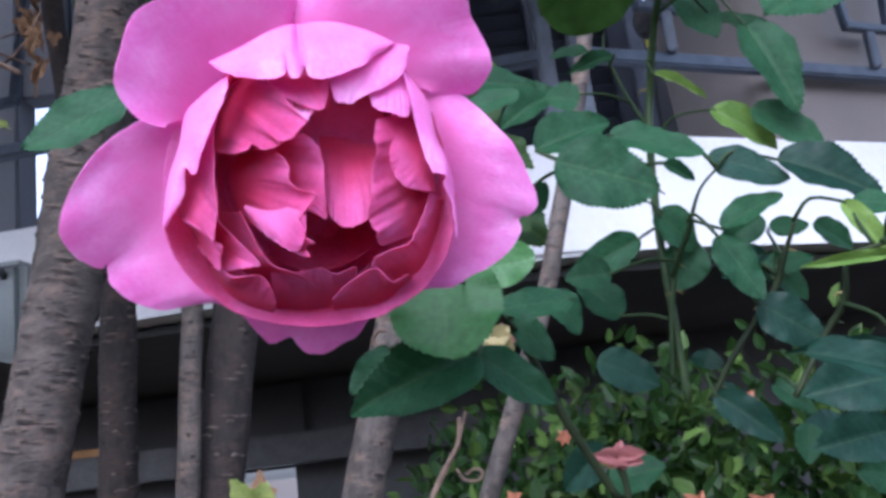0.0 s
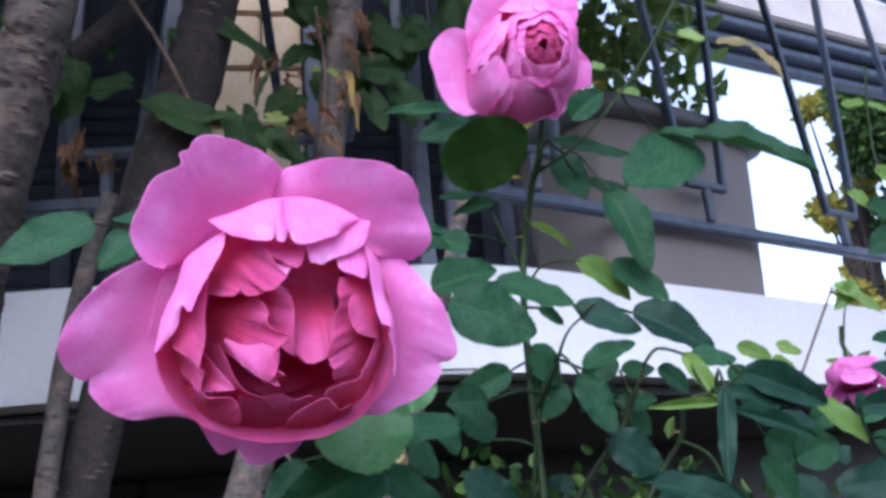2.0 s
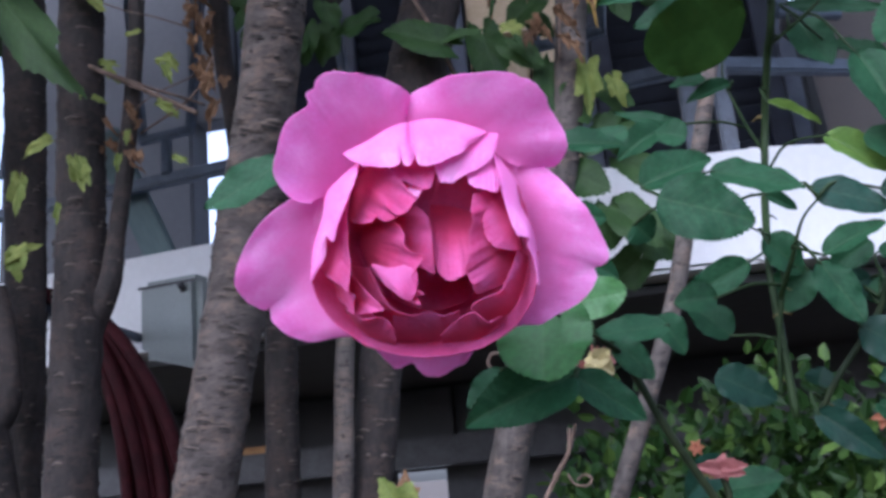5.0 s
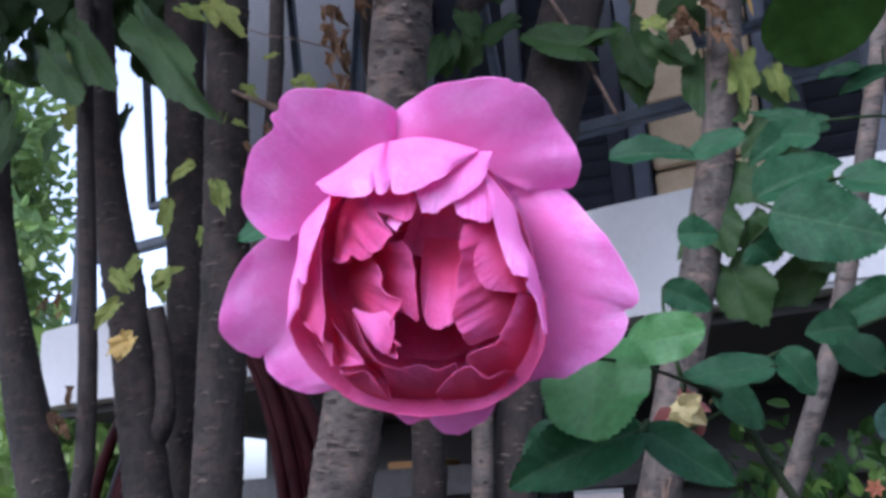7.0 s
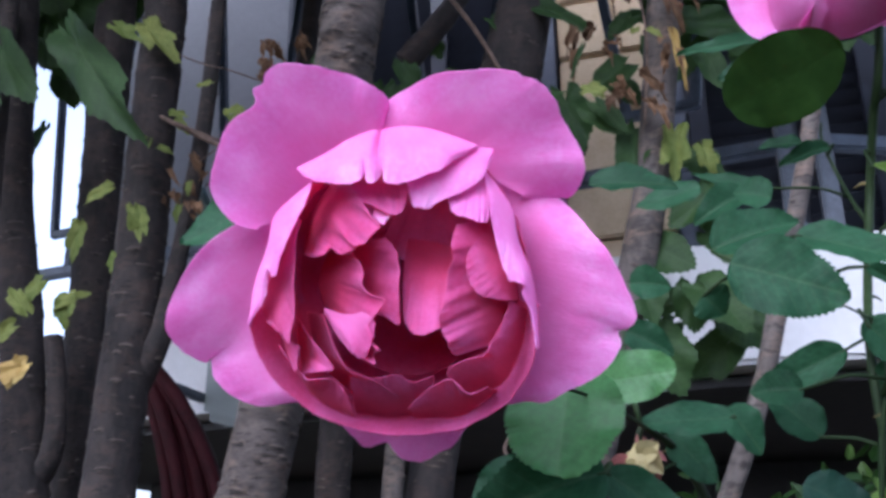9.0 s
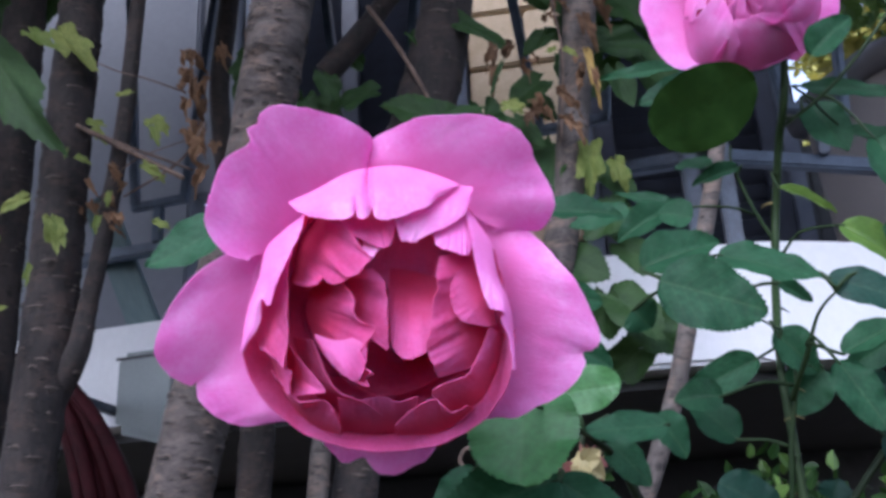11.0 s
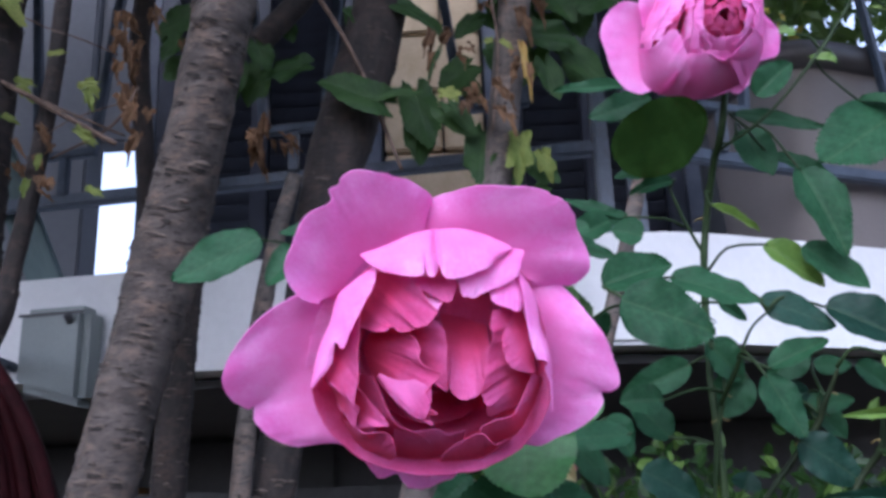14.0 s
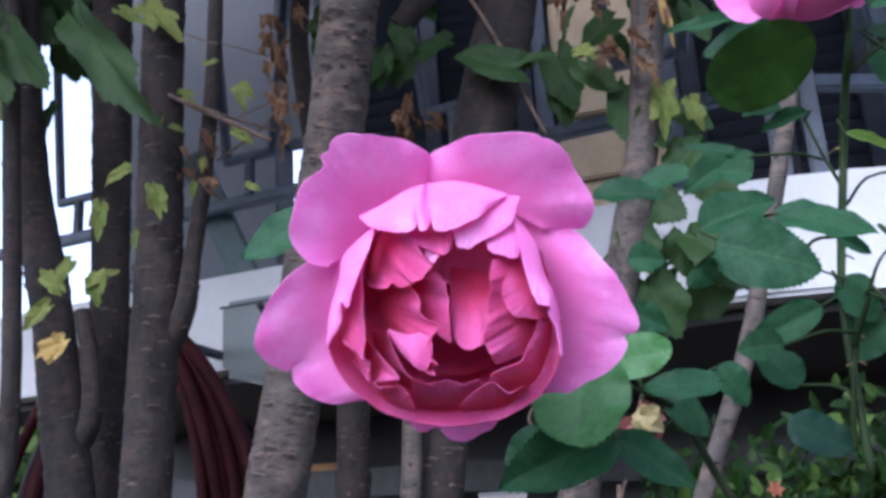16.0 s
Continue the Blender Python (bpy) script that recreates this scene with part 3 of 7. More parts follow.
# windows with dark louvred shutters
def shuttered_window(name, x0, x1):
    win = thing(name, "house window closed by a dark blue louvred shutter", "window", kind="structure")
    for lo, hi in ((x0, x0 + 0.04), (x1 - 0.04, x1)):
        part("window_frame", box(bmesh.new(), (lo, 2.07, TOP + 0.02), (hi, 2.138, 3.2), 0.004), FRAME_PALE, win)
    a, b = x0 + 0.043, x1 - 0.043
    m = (a + b) / 2
    for lo, hi in ((a, a + 0.045), (m - 0.022, m + 0.022), (b - 0.045, b)):
        part("shutter_stile", box(bmesh.new(), (lo, 2.06, TOP + 0.03), (hi, 2.10, 3.15), 0.004), SHUTTER, win)
    for lo, hi in ((a + 0.047, m - 0.024), (m + 0.024, b - 0.047)):
        slat = part("slat", box(bmesh.new(), (0, -0.004, -0.022), (hi - lo, 0.004, 0.022), 0.0015), SHUTTER, win)
        slat.matrix_basis = pose(lo, 2.08, TOP + 0.06, 28, 0, 0)
        for k in range(1, 36):
            o = new("slat", slat.data)
            o.parent = win
            o.matrix_basis = pose(lo, 2.08, TOP + 0.06 + 0.042 * k, 28, 0, 0)


shuttered_window("window_1", -0.785, -0.175)
shuttered_window("window_2", 0.09, 0.60)

# roof edge over the far end of the terrace
beam = thing("roof_beam", "beige roof beam with dark ribs below it", "beam", kind="structure")
turn = Matrix.Translation((1.35, 2.45, 0)) @ pose(0, 0, 0, 0, 0, math.degrees(math.atan(0.32)))
bm = box(bmesh.new(), (0, 0, 3.0), (4.0, 0.16, 3.22), 0.008, turn)
part("fascia", bm, BEIGE, beam)
for k, (dz, dy) in enumerate(((2.955, 0.03), (2.905, 0.07), (2.86, 0.11))):
    bm = box(bmesh.new(), (0, dy, dz), (4.0, 0.155, dz + 0.032), 0.004, turn)
    part("rib", bm, IRON, beam)


# ---- railing ----
def bar(bm, a, b, w):
    a, b = Vector(a), Vector(b)
    m = (b - a).to_track_quat("Z", "Y").to_matrix().to_4x4()
    m.translation = a
    box(bm, (-w / 2, -w / 2, 0), (w / 2, w / 2, (b - a).length), w * 0.15, m)


def baluster(x, slope, parent):
    """A lyre: a short stem, a cross piece and two bars that spread upwards."""
    y = face_y(x) + 0.058
    k = 1 / math.hypot(1, slope)
    at = lambda d, z: (x + d * k, y + d * k * slope, z)
    bm = bmesh.new()
    bar(bm, at(0, TOP + 0.158), at(0, TOP + 0.225), 0.016)
    bar(bm, at(-0.056, TOP + 0.232), at(0.056, TOP + 0.232), 0.015)
    bar(bm, at(-0.05, TOP + 0.235), at(-0.125, TOP + 0.93), 0.015)
    bar(bm, at(0.05, TOP + 0.235), at(0.125, TOP + 0.93), 0.015)
    return part("baluster", bm, IRON, parent)


def railing(x0, x1, slope, xs):
    r = thing("railing", "dark painted iron railing with lyre-shaped balusters", "railing", "terrace railings", at=(0, 0, 0))
    for z, w in ((TOP + 0.152, 0.022), (TOP + 0.94, 0.026)):
        bm = bmesh.new()
        bar(bm, (x0, face_y(x0) + 0.058, z), (x1, face_y(x1) + 0.058, z), w)
        part("rail", bm, IRON, r)
    for x in (x0 + 0.012, x1 - 0.012):
        bm = bmesh.new()
        bar(bm, (x, face_y(x) + 0.058, TOP + 0.001), (x, face_y(x) + 0.058, TOP + 0.96), 0.024)
        part("post", bm, IRON, r)
    for x in xs:
        baluster(x, slope, r)
    return r


railing(-1.33, CX - 0.012, SL, [-1.05, -0.64, -0.24, 0.08])
railing(CX + 0.012, 3.6, SR, [0.44, 0.83, 1.225, 1.62, 2.02, 2.42, 2.82, 3.2])


# ---- things on the terrace ----
def planter():
    p = thing("planter", "long taupe plastic trough planter with a rolled rim", "planter", at=(0.768, 1.675, TOP))
    ang = math.atan(SR)

    def ring(hw, hd, z, n=40):
        pts = []
        for i in range(n):
            a = 2 * math.pi * i / n
            c, s = math.cos(a), math.sin(a)
            pts.append((math.copysign(abs(c) ** 0.35, c) * hw, math.copysign(abs(s) ** 0.35, s) * hd, z))
        return pts

    def loft(name, rows, mat, label=""):
        n = len(rows[0])
        verts = [q for r in rows for q in r]
        faces = [(i * n + j, i * n + (j + 1) % n, (i + 1) * n + (j + 1) % n, (i + 1) * n + j) for i in range(len(rows) - 1) for j in range(n)]
        faces.append(tuple(range(n))[::-1])
        if name == "soil":
            faces = [tuple(range(n))]
        o = mesh_object(name, verts, faces, mat, p, label)
        o.rotation_euler.z = ang
        return o

    loft("body", [ring(0.215, 0.120, 0.0), ring(0.22, 0.125, 0.01), ring(0.236, 0.143, 0.345), ring(0.238, 0.144, 0.385), ring(0.224, 0.13, 0.385), ring(0.22, 0.126, 0.31)], POT)
    loft("rim", [ring(0.237, 0.143, 0.362), ring(0.262, 0.168, 0.366), ring(0.266, 0.172, 0.384), ring(0.262, 0.168, 0.404), ring(0.224, 0.13, 0.404), ring(0.223, 0.129, 0.37)], POT_RIM)
    loft("soil", [ring(0.222, 0.128, 0.366)], SOIL)
    return p


planter()
leaf_mass("planter_plant", [(0.68, 1.66, 2.20, 0.13, 0.10, 0.14), (0.87, 1.70, 2.24, 0.14, 0.10, 0.20), (0.70, 1.58, 2.42, 0.16, 0.1, 0.22), (0.9, 1.65, 2.5, 0.12, 0.1, 0.2)], 900, 0.045, FAR_GREEN, "bushy green plant growing in the trough", "plant", 5)
leaf_mass("planter_flowers", [(0.64, 1.60, 2.07, 0.08, 0.05, 0.05), (0.57, 1.58, 2.07, 0.05, 0.03, 0.05)], 90, 0.04, FAR_YELLOW, "yellow leaves at the edge of the trough", "plant", 6)


board = thing("board", "teal wooden board leaning against the railing", "board", at=(-0.70, 1.47, TOP))
bm = box(bmesh.new(), (-0.028, -0.008, 0.0), (0.028, 0.008, 0.29), 0.003)
part("plank", bm, TEAL, board).matrix_basis = pose(0.02, 0, 0.008, 6, -22, 0)


def junction_box():
    b = thing("junction_box", "grey-green electrical casing on the terrace edge with a black knob", "box", at=(-0.565, face_y(-0.565), 1.51))
    a = math.degrees(math.atan(SL))
    bm = box(bmesh.new(), (-0.062, -0.055, -0.075), (0.05, 0.0, 0.072), 0.012)
    for v in bm.verts:
        if v.co.z < -0.05 and v.co.x < 0:
            v.co.z += 0.03 * min(1, -v.co.x / 0.06)
    part("casing", bm, BOX, b).matrix_basis = pose(0, -0.001, 0, 0, 0, a)
    bm = bmesh.new()
    bmesh.ops.create_cone(bm, cap_ends=True, segments=16, radius1=0.006, radius2=0.005, depth=0.02)
    part("knob", bm, BLACK, b, "black turning knob", True).matrix_basis = pose(0.016, -0.063, 0.050, 70, 20, 0)
    bm = box(bmesh.new(), (-0.058, -0.058, -0.002), (0.046, -0.054, 0.002), 0.001)
    part("lid_seam", bm, BLACK, b).matrix_basis = pose(0, -0.001, 0.06, 0, 0, a)
    return b


junction_box()


def hose_coil():
    h = thing("hose_coil", "coil of burgundy garden hose hanging below the terrace edge", "hose", at=(-0.665, 1.13, 1.2))
    for k in range(10):
        w = 0.115 + 0.010 * k + random.uniform(-0.008, 0.008)
        top_z, drop = 0.335 - 0.004 * (k % 3), 0.72 + 0.03 * random.random()
        pts = []
        for i in range(18):
            a = 2 * math.pi * i / 17 + math.pi / 2
            sq = math.copysign(abs(math.cos(a)) ** 1.25, math.cos(a))
            pts.append((sq * w, 0.012 * (k % 3) - 0.03 + 0.008 * math.sin(3 * a + k), top_z - drop / 2 + math.sin(a) * drop / 2, 0.0085))
        tube("loop", pts, HOSE if k % 3 != 2 else HOSE_GREY, h, sides=10, steps=64, cap=False)
    bm = bmesh.new()
    bar(bm, (0, 0.215, 0.305), (0, -0.06, 0.312), 0.014)
    bar(bm, (0, -0.06, 0.305), (0, -0.062, 0.35), 0.014)
    part("hook", bm, IRON, h, "dark iron hook")
    return h


hose_coil()

# small things in the gloom under the terrace
# pale strip added along the sight line, so the basement opening looks bright
rows = (4.9, 6, 8, 11, 15, 22, 40)
pv = [(0.1 - 0.236 * y + side * (0.9 + 0.02 * y), y, 0.05 + 0.004 * noise.noise((side, y, 0))) for y in rows for side in (-1, 0, 1)]
tagged(mesh_object("pavement", pv, [(i * 3 + k, i * 3 + k + 1, i * 3 + k + 4, i * 3 + k + 3) for i in range(6) for k in range(2)], CONCRETE), "pale concrete strip added to look bright through the basement opening", "pavement", kind="structure")
bm = box(bmesh.new(), (-1.30, 2.222, 1.337), (-0.316, 2.248, TOP - THICK - 0.02), 0.004)
tagged(part("wall_panel", bm, GREY_WALL), "grey plaster panel under the terrace", "wall", kind="structure")
beam_low = part("beam", box(bmesh.new(), (-1.32, 2.06, 1.268), (0.62, 2.247, 1.335), 0.005), BLACK)
tagged(beam_low, "black painted beam under the terrace", "beam", kind="structure")
plank = part("wooden_board", box(bmesh.new(), (-0.88, 2.07, 1.3355), (-0.742, 2.20, 1.352), 0.003), TIMBER)
tagged(plank, "offcut of orange-brown timber lying on a black beam", "board")
bench = thing("bench", "low masonry bench against the basement wall, shade in its dark colour", "bench", at=(-0.4, 2.07, 0))
part("seat", box(bmesh.new(), (-0.8, -0.15, 0.55), (0.8, 0.15, 0.845), 0.008), SHADE_WALL, bench)
part("base", box(bmesh.new(), (-0.8, -0.12, 0.0), (0.8, 0.13, 0.548), 0.006), SHADE_WALL, bench)
bm = bmesh.new()
bmesh.ops.create_cone(bm, cap_ends=True, segments=24, radius1=0.045, radius2=0.06, depth=0.11)
pot = part("flower_pot", bm, TERRACOTTA, None, "", True)
pot.location = (-0.62, 1.99, 0.902)
tagged(pot, "small empty terracotta flower pot on the bench", "pot")

# ---- far garden ----
def tree(name, x, y, h, crown, mat, label, seed, size=0.065):
    t = thing(name, label, "tree", "garden trees", at=(x, y, 0))
    tube("trunk", [(0, 0, -0.05, 0.11), (0.05, 0, h * 0.3, 0.09), (-0.03, 0.04, h * 0.55, 0.06), (0.02, 0, h * 0.85, 0.02)], BARK_DARK, t, sides=12)
    rng = random.Random(seed)
    spots = []
    for k in range(20):
        a, q = rng.uniform(0, 6.28), rng.uniform(0.35, 1.0)
        e = (math.cos(a) * crown * q * 0.75, math.sin(a) * crown * q * 0.75, h * rng.uniform(0.5, 0.98))
        tube("limb", [(0, 0, h * 0.4, 0.04), (e[0] * 0.5, e[1] * 0.5, (h * 0.45 + e[2]) / 2, 0.025), (*e, 0.008)], BARK_DARK, t, sides=7, steps=10)
        s = crown * rng.uniform(0.28, 0.5)
        spots.append((*e, s, s, s * 0.8))
    m = leaf_mass("crown", spots, 13000, size, mat, "", "", seed)
    m.parent = t
    for key in ("label", "category", "kind"):
        if key in m:
            del m[key]
    m["kind"] = "stuff"
    return t


tree("garden_tree", 5.20, 7.0, 5.3, 0.34, FAR_YELLOW, "autumn yellow tree beyond the terrace", 11)
tree("garden_tree", 2.25, 6.3, 5.3, 0.55, FAR_YELLOW, "autumn yellow tree behind the house", 14)
tree("garden_tree", 5.35, 6.2, 5.4, 0.70, HEDGE, "dark green tree beyond the terrace", 12, 0.08)
tree("garden_tree", -7.3, 5.4, 5.5, 1.7, FAR_GREEN, "green tree at the end of the garden", 13, 0.13)
for k, (x, y, s, m) in enumerate(((-2.9, 2.3, 0.7, HEDGE), (-3.6, 3.2, 0.9, FAR_GREEN), (-4.6, 4.2, 1.1, FAR_GREEN), (-2.5, 1.6, 0.5, HEDGE))):
    leaf_mass("garden_bush", [(x, y, s * 0.75, s * 0.6, s * 0.5, s * 0.75), (x + 0.2, y - 0.1, s * 1.3, s * 0.4, s * 0.4, s * 0.5)], 2200, 0.06, m, "loose green garden bush", "bush", 20 + k)

leaf_mass("garden_bush", [(-1.95, 2.15, 0.9, 0.34, 0.3, 0.85), (-2.15, 2.35, 1.30, 0.42, 0.3, 0.30), (-1.72, 2.3, 0.6, 0.25, 0.3, 0.6), (-2.5, 2.4, 0.9, 0.5, 0.3, 0.9), (-2.9, 2.6, 1.35, 0.5, 0.3, 0.5)], 24000, 0.075, FAR_GREEN, "tall loose green bush at the end of the terrace", "bush", 41)

# ---- unseen crown over the shrubs, added to shade trunks and terrace ----
rnd = random.Random(8)
CROWN = [(rnd.uniform(-2.0, 0.95), rnd.uniform(0.45, 1.15), rnd.uniform(2.25, 3.3), 0.36, 0.34, 0.24) for k in range(84)]
CROWN = [c for c in CROWN if c[2] - 0.32 > 1.30 + 0.70 * (c[1] + 0.2)]
CROWN += [(rnd.uniform(-1.9, -0.5), rnd.uniform(-0.6, 0.45), rnd.uniform(2.05, 2.9), 0.30, 0.28, 0.18) for k in range(9)]
leaf_mass("shrub_crown", CROWN, 24500, 0.11, VINE, "unseen leafy crown over the shrubs, added to shade trunks and terrace", "foliage", 31)

# ---- hedge under the terrace ----
HEDGE_SPOTS = [(0.10 + 0.16 * k, 1.06 + 0.05 * math.sin(k * 2.1) + (0.03 * k if k > 3 else 0), 1.02 + 0.04 * math.sin(k * 1.3), 0.15, 0.13, 0.28) for k in range(9)]
leaf_mass("hedge", HEDGE_SPOTS, 36000, 0.022, HEDGE, "low clipped hedge with small glossy leaves", "hedge", 3, 1.0)
HEDGE_LOW = [(0.10 + 0.2 * k, 1.08, 0.45, 0.17, 0.15, 0.5) for k in range(7)]
leaf_mass("hedge_base", HEDGE_LOW, 6000, 0.032, HEDGE, "leafy lower part of the hedge", "hedge", 4, 1.0)
for k, (x, y, z, s) in enumerate(((0.145, 0.92, 1.250, 0.010), (0.32, 0.93, 1.262, 0.016), (0.24, 0.86, 1.18, 0.018), (0.30, 0.88, 1.17, 0.02), (0.09, 0.9, 1.2, 0.013))):
    b = thing("withered_blossom", "small withered orange blossom on the hedge", "flower", "withered blossoms", at=(x, y, z))
    for j in range(6):
        a = j * 1.05 + k
        d = Vector((math.cos(a), -0.6, math.sin(a))).normalized()
        leaf(b, (0, 0, 0), d * s * 0.75, s * 0.6, "q", "petal")


# ---- shrub trunks ----
def trunk(points, material, label, name="shrub_trunk", spots=60, seed=0, foot=True, rise=True, knots=()):
    """A stem with a slightly lumpy skin and cross-wise lenticels raised on it."""
    rng = np.random.default_rng(seed + 100)
    steps, sides = 210, 28
    if foot:
        e = np.array(points[-1][:3]) - np.array(points[-2][:3])
        e = e / np.linalg.norm(e) * 0.30
        points = list(points) + [(points[-1][0] + e[0], points[-1][1] + e[1], points[-1][2] + e[2], points[-1][3] * 1.06)]
    if rise:
        e = np.array(points[0][:3]) - np.array(points[1][:3])
        e = e / np.linalg.norm(e) * 0.35
        points = [(points[0][0] + e[0] * 2, points[0][1] + e[1] * 2, points[0][2] + e[2] * 2, points[0][3] * 0.8), (points[0][0] + e[0], points[0][1] + e[1], points[0][2] + e[2], points[0][3] * 0.95)] + list(points)
    line = smooth_line(points, steps)
    c, r = line[:, :3], line[:, 3]
    d = np.gradient(c, axis=0)
    d /= np.linalg.norm(d, axis=1)[:, None]
    u = np.cross(d, np.array([0.0, 1.0, 0.05]))
    u /= np.linalg.norm(u, axis=1)[:, None]
    v = np.cross(d, u)
    th = np.arange(sides) * 2 * np.pi / sides
    s = np.concatenate([[0], np.cumsum(np.linalg.norm(np.diff(c, axis=0), axis=1))])
    bump = np.zeros((steps, sides))
    for i in range(steps):
        for j in range(sides):
            bump[i, j] = 0.05 * noise.noise((math.cos(th[j]) * 1.3, math.sin(th[j]) * 1.3, s[i] * 18 + seed)) + 0.03 * noise.noise((math.cos(th[j]) * 3, math.sin(th[j]) * 3, s[i] * 60 + seed))
    for k in range(spots * 2):
        z0, a0 = rng.random() * s[-1], rng.random() * 2 * np.pi
        wa, wz, hgt = rng.uniform(0.12, 0.42), rng.uniform(0.0015, 0.004), rng.uniform(0.02, 0.07)
        da = (th - a0 + np.pi) % (2 * np.pi) - np.pi
        bump += hgt * np.exp(-((s[:, None] - z0) / (wz * 1.6)) ** 2) * np.exp(-(da[None] / wa) ** 2)
    for z0, hgt in knots:
        bump += hgt * np.exp(-((s[:, None] - z0 * s[-1]) / 0.03) ** 2) * (0.6 + 0.6 * rng.random((1, sides)))
    rr = r[:, None] * (1 + bump)
    pts = c[:, None] + rr[..., None] * (np.cos(th)[None, :, None] * u[:, None] + np.sin(th)[None, :, None] * v[:, None])
    t = thing(name, label, "trunk", "shrub stems")
    verts = list(pts.reshape(-1, 3))
    faces = [(i * sides + j, i * sides + (j + 1) % sides, (i + 1) * sides + (j + 1) % sides, (i + 1) * sides + j) for i in range(steps - 1) for j in range(sides)]
    faces += [tuple(range(sides))[::-1], tuple((steps - 1) * sides + j for j in range(sides))]
    mesh_object("stem", verts, faces, material, t)
    # lenticels: tan ridges laid across the bark, each with a dark slit
    lv, lf, qv, qf = [], [], [], []
    for k in range(spots * 3):
        z0, a0 = rng.uniform(0.01, 0.99) * s[-1], rng.random() * 2 * np.pi
        i = int(np.searchsorted(s, z0)) - 1
        wa, wz = rng.uniform(0.07, 0.30), rng.uniform(0.0007, 0.0022)
        ridge = rng.random() < 0.6
        jit = d[i] * rng.normal() * 0.0006
        for vs, fs, grow, lift in ((qv, qf, 1.35, 0.0004), (lv, lf, 1.0, 0.0012)):
            if vs is qv and not ridge:
                continue
            base = len(vs)
            for q in range(6):
                f = q / 5 * 2 - 1
                a = a0 + f * wa * grow
                j = int(round(a / (2 * np.pi) * sides)) % sides
                rad = r[i] * (1 + bump[i, j]) + lift
                h = wz * grow * (1 - f * f) ** 0.5 + 0.0002
                sh = jit - (d[i] * wz * 1.2 if vs is qv else 0)
                ray = math.cos(a) * u[i] + math.sin(a) * v[i]
                o = c[i] + rad * ray + sh
                vs += [o + d[i] * h, o - d[i] * h]
                if vs is qv:
                    vs[-2] = vs[-2] - ray * 0.0012
                    vs[-1] = vs[-1] - ray * 0.0012
                    vs.append(o + ray * 0.0011)
            st = 3 if vs is qv else 2
            for q in range(5):
                g = base + st * q
                if st == 3:
                    fs += [(g, g + 3, g + 5, g + 2), (g + 2, g + 5, g + 4, g + 1)]
                else:
                    fs.append((g, g + 2, g + 3, g + 1))
    if foot:
        a, b = Vector(points[-2][:3]), Vector(points[-1][:3])
        e = (b - a).normalized()
        e = Vector((e.x * 0.5, e.y * 0.2, -1)) * (b.z + 0.05)
        rad = points[-1][3]
        tube("foot", [(*(b - e * 0.004), rad * 0.98), (*(b + e * 0.3), rad * 1.05), (*(b + e * 0.7), rad * 1.2), (*(b + e), rad * 1.6)], material, t, sides=16)
    if spots:
        tagged(mesh_object("bark_speckle", lv, lf, LENTICEL, t), "dark cross-wise lenticels", kind="stuff")
        tagged(mesh_object("bark_relief", qv, qf, RIDGE, t), "tan raised bark ridges", kind="stuff")
    return t


trunk([(-0.182, 0.750, 1.745, 0.0282), (-0.187, 0.750, 1.710, 0.0274), (-0.216, 0.780, 1.611, 0.0282), (-0.252, 0.810, 1.487, 0.0294), (-0.278, 0.810, 1.370, 0.0286), (-0.304, 0.810, 1.249, 0.0287)], BARK, "pale grey-brown leaning shrub trunk with cross-wise lenticels", "shrub_trunk", 240, 0, knots=((0.62, 0.10), (0.65, 0.07)))
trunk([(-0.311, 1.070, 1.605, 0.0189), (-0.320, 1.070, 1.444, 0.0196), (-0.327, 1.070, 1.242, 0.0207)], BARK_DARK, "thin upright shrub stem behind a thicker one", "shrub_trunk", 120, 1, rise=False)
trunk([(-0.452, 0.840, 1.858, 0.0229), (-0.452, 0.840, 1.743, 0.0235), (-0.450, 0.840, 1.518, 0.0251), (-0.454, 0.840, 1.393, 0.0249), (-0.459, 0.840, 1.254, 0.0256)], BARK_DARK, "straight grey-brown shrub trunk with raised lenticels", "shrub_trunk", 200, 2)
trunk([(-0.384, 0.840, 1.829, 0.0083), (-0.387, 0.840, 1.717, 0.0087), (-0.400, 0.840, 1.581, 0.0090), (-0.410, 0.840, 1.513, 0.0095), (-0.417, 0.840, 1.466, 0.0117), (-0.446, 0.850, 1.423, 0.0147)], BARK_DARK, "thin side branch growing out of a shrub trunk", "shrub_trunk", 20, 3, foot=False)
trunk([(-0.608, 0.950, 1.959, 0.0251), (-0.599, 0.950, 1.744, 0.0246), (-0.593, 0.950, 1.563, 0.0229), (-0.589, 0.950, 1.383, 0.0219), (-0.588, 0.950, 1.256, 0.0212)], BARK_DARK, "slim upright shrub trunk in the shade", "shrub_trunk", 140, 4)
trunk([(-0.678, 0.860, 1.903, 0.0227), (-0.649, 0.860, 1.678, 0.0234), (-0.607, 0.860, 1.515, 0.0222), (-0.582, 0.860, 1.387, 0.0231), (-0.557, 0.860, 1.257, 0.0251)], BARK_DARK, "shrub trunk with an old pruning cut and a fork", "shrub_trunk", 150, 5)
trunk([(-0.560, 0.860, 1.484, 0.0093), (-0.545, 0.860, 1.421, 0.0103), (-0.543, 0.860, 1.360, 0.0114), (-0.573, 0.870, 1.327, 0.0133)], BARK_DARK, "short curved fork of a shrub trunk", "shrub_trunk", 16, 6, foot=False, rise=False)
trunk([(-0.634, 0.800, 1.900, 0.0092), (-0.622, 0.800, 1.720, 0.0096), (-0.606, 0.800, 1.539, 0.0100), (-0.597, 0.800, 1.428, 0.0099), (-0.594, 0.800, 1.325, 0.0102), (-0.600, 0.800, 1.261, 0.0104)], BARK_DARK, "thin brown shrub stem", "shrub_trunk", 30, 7)
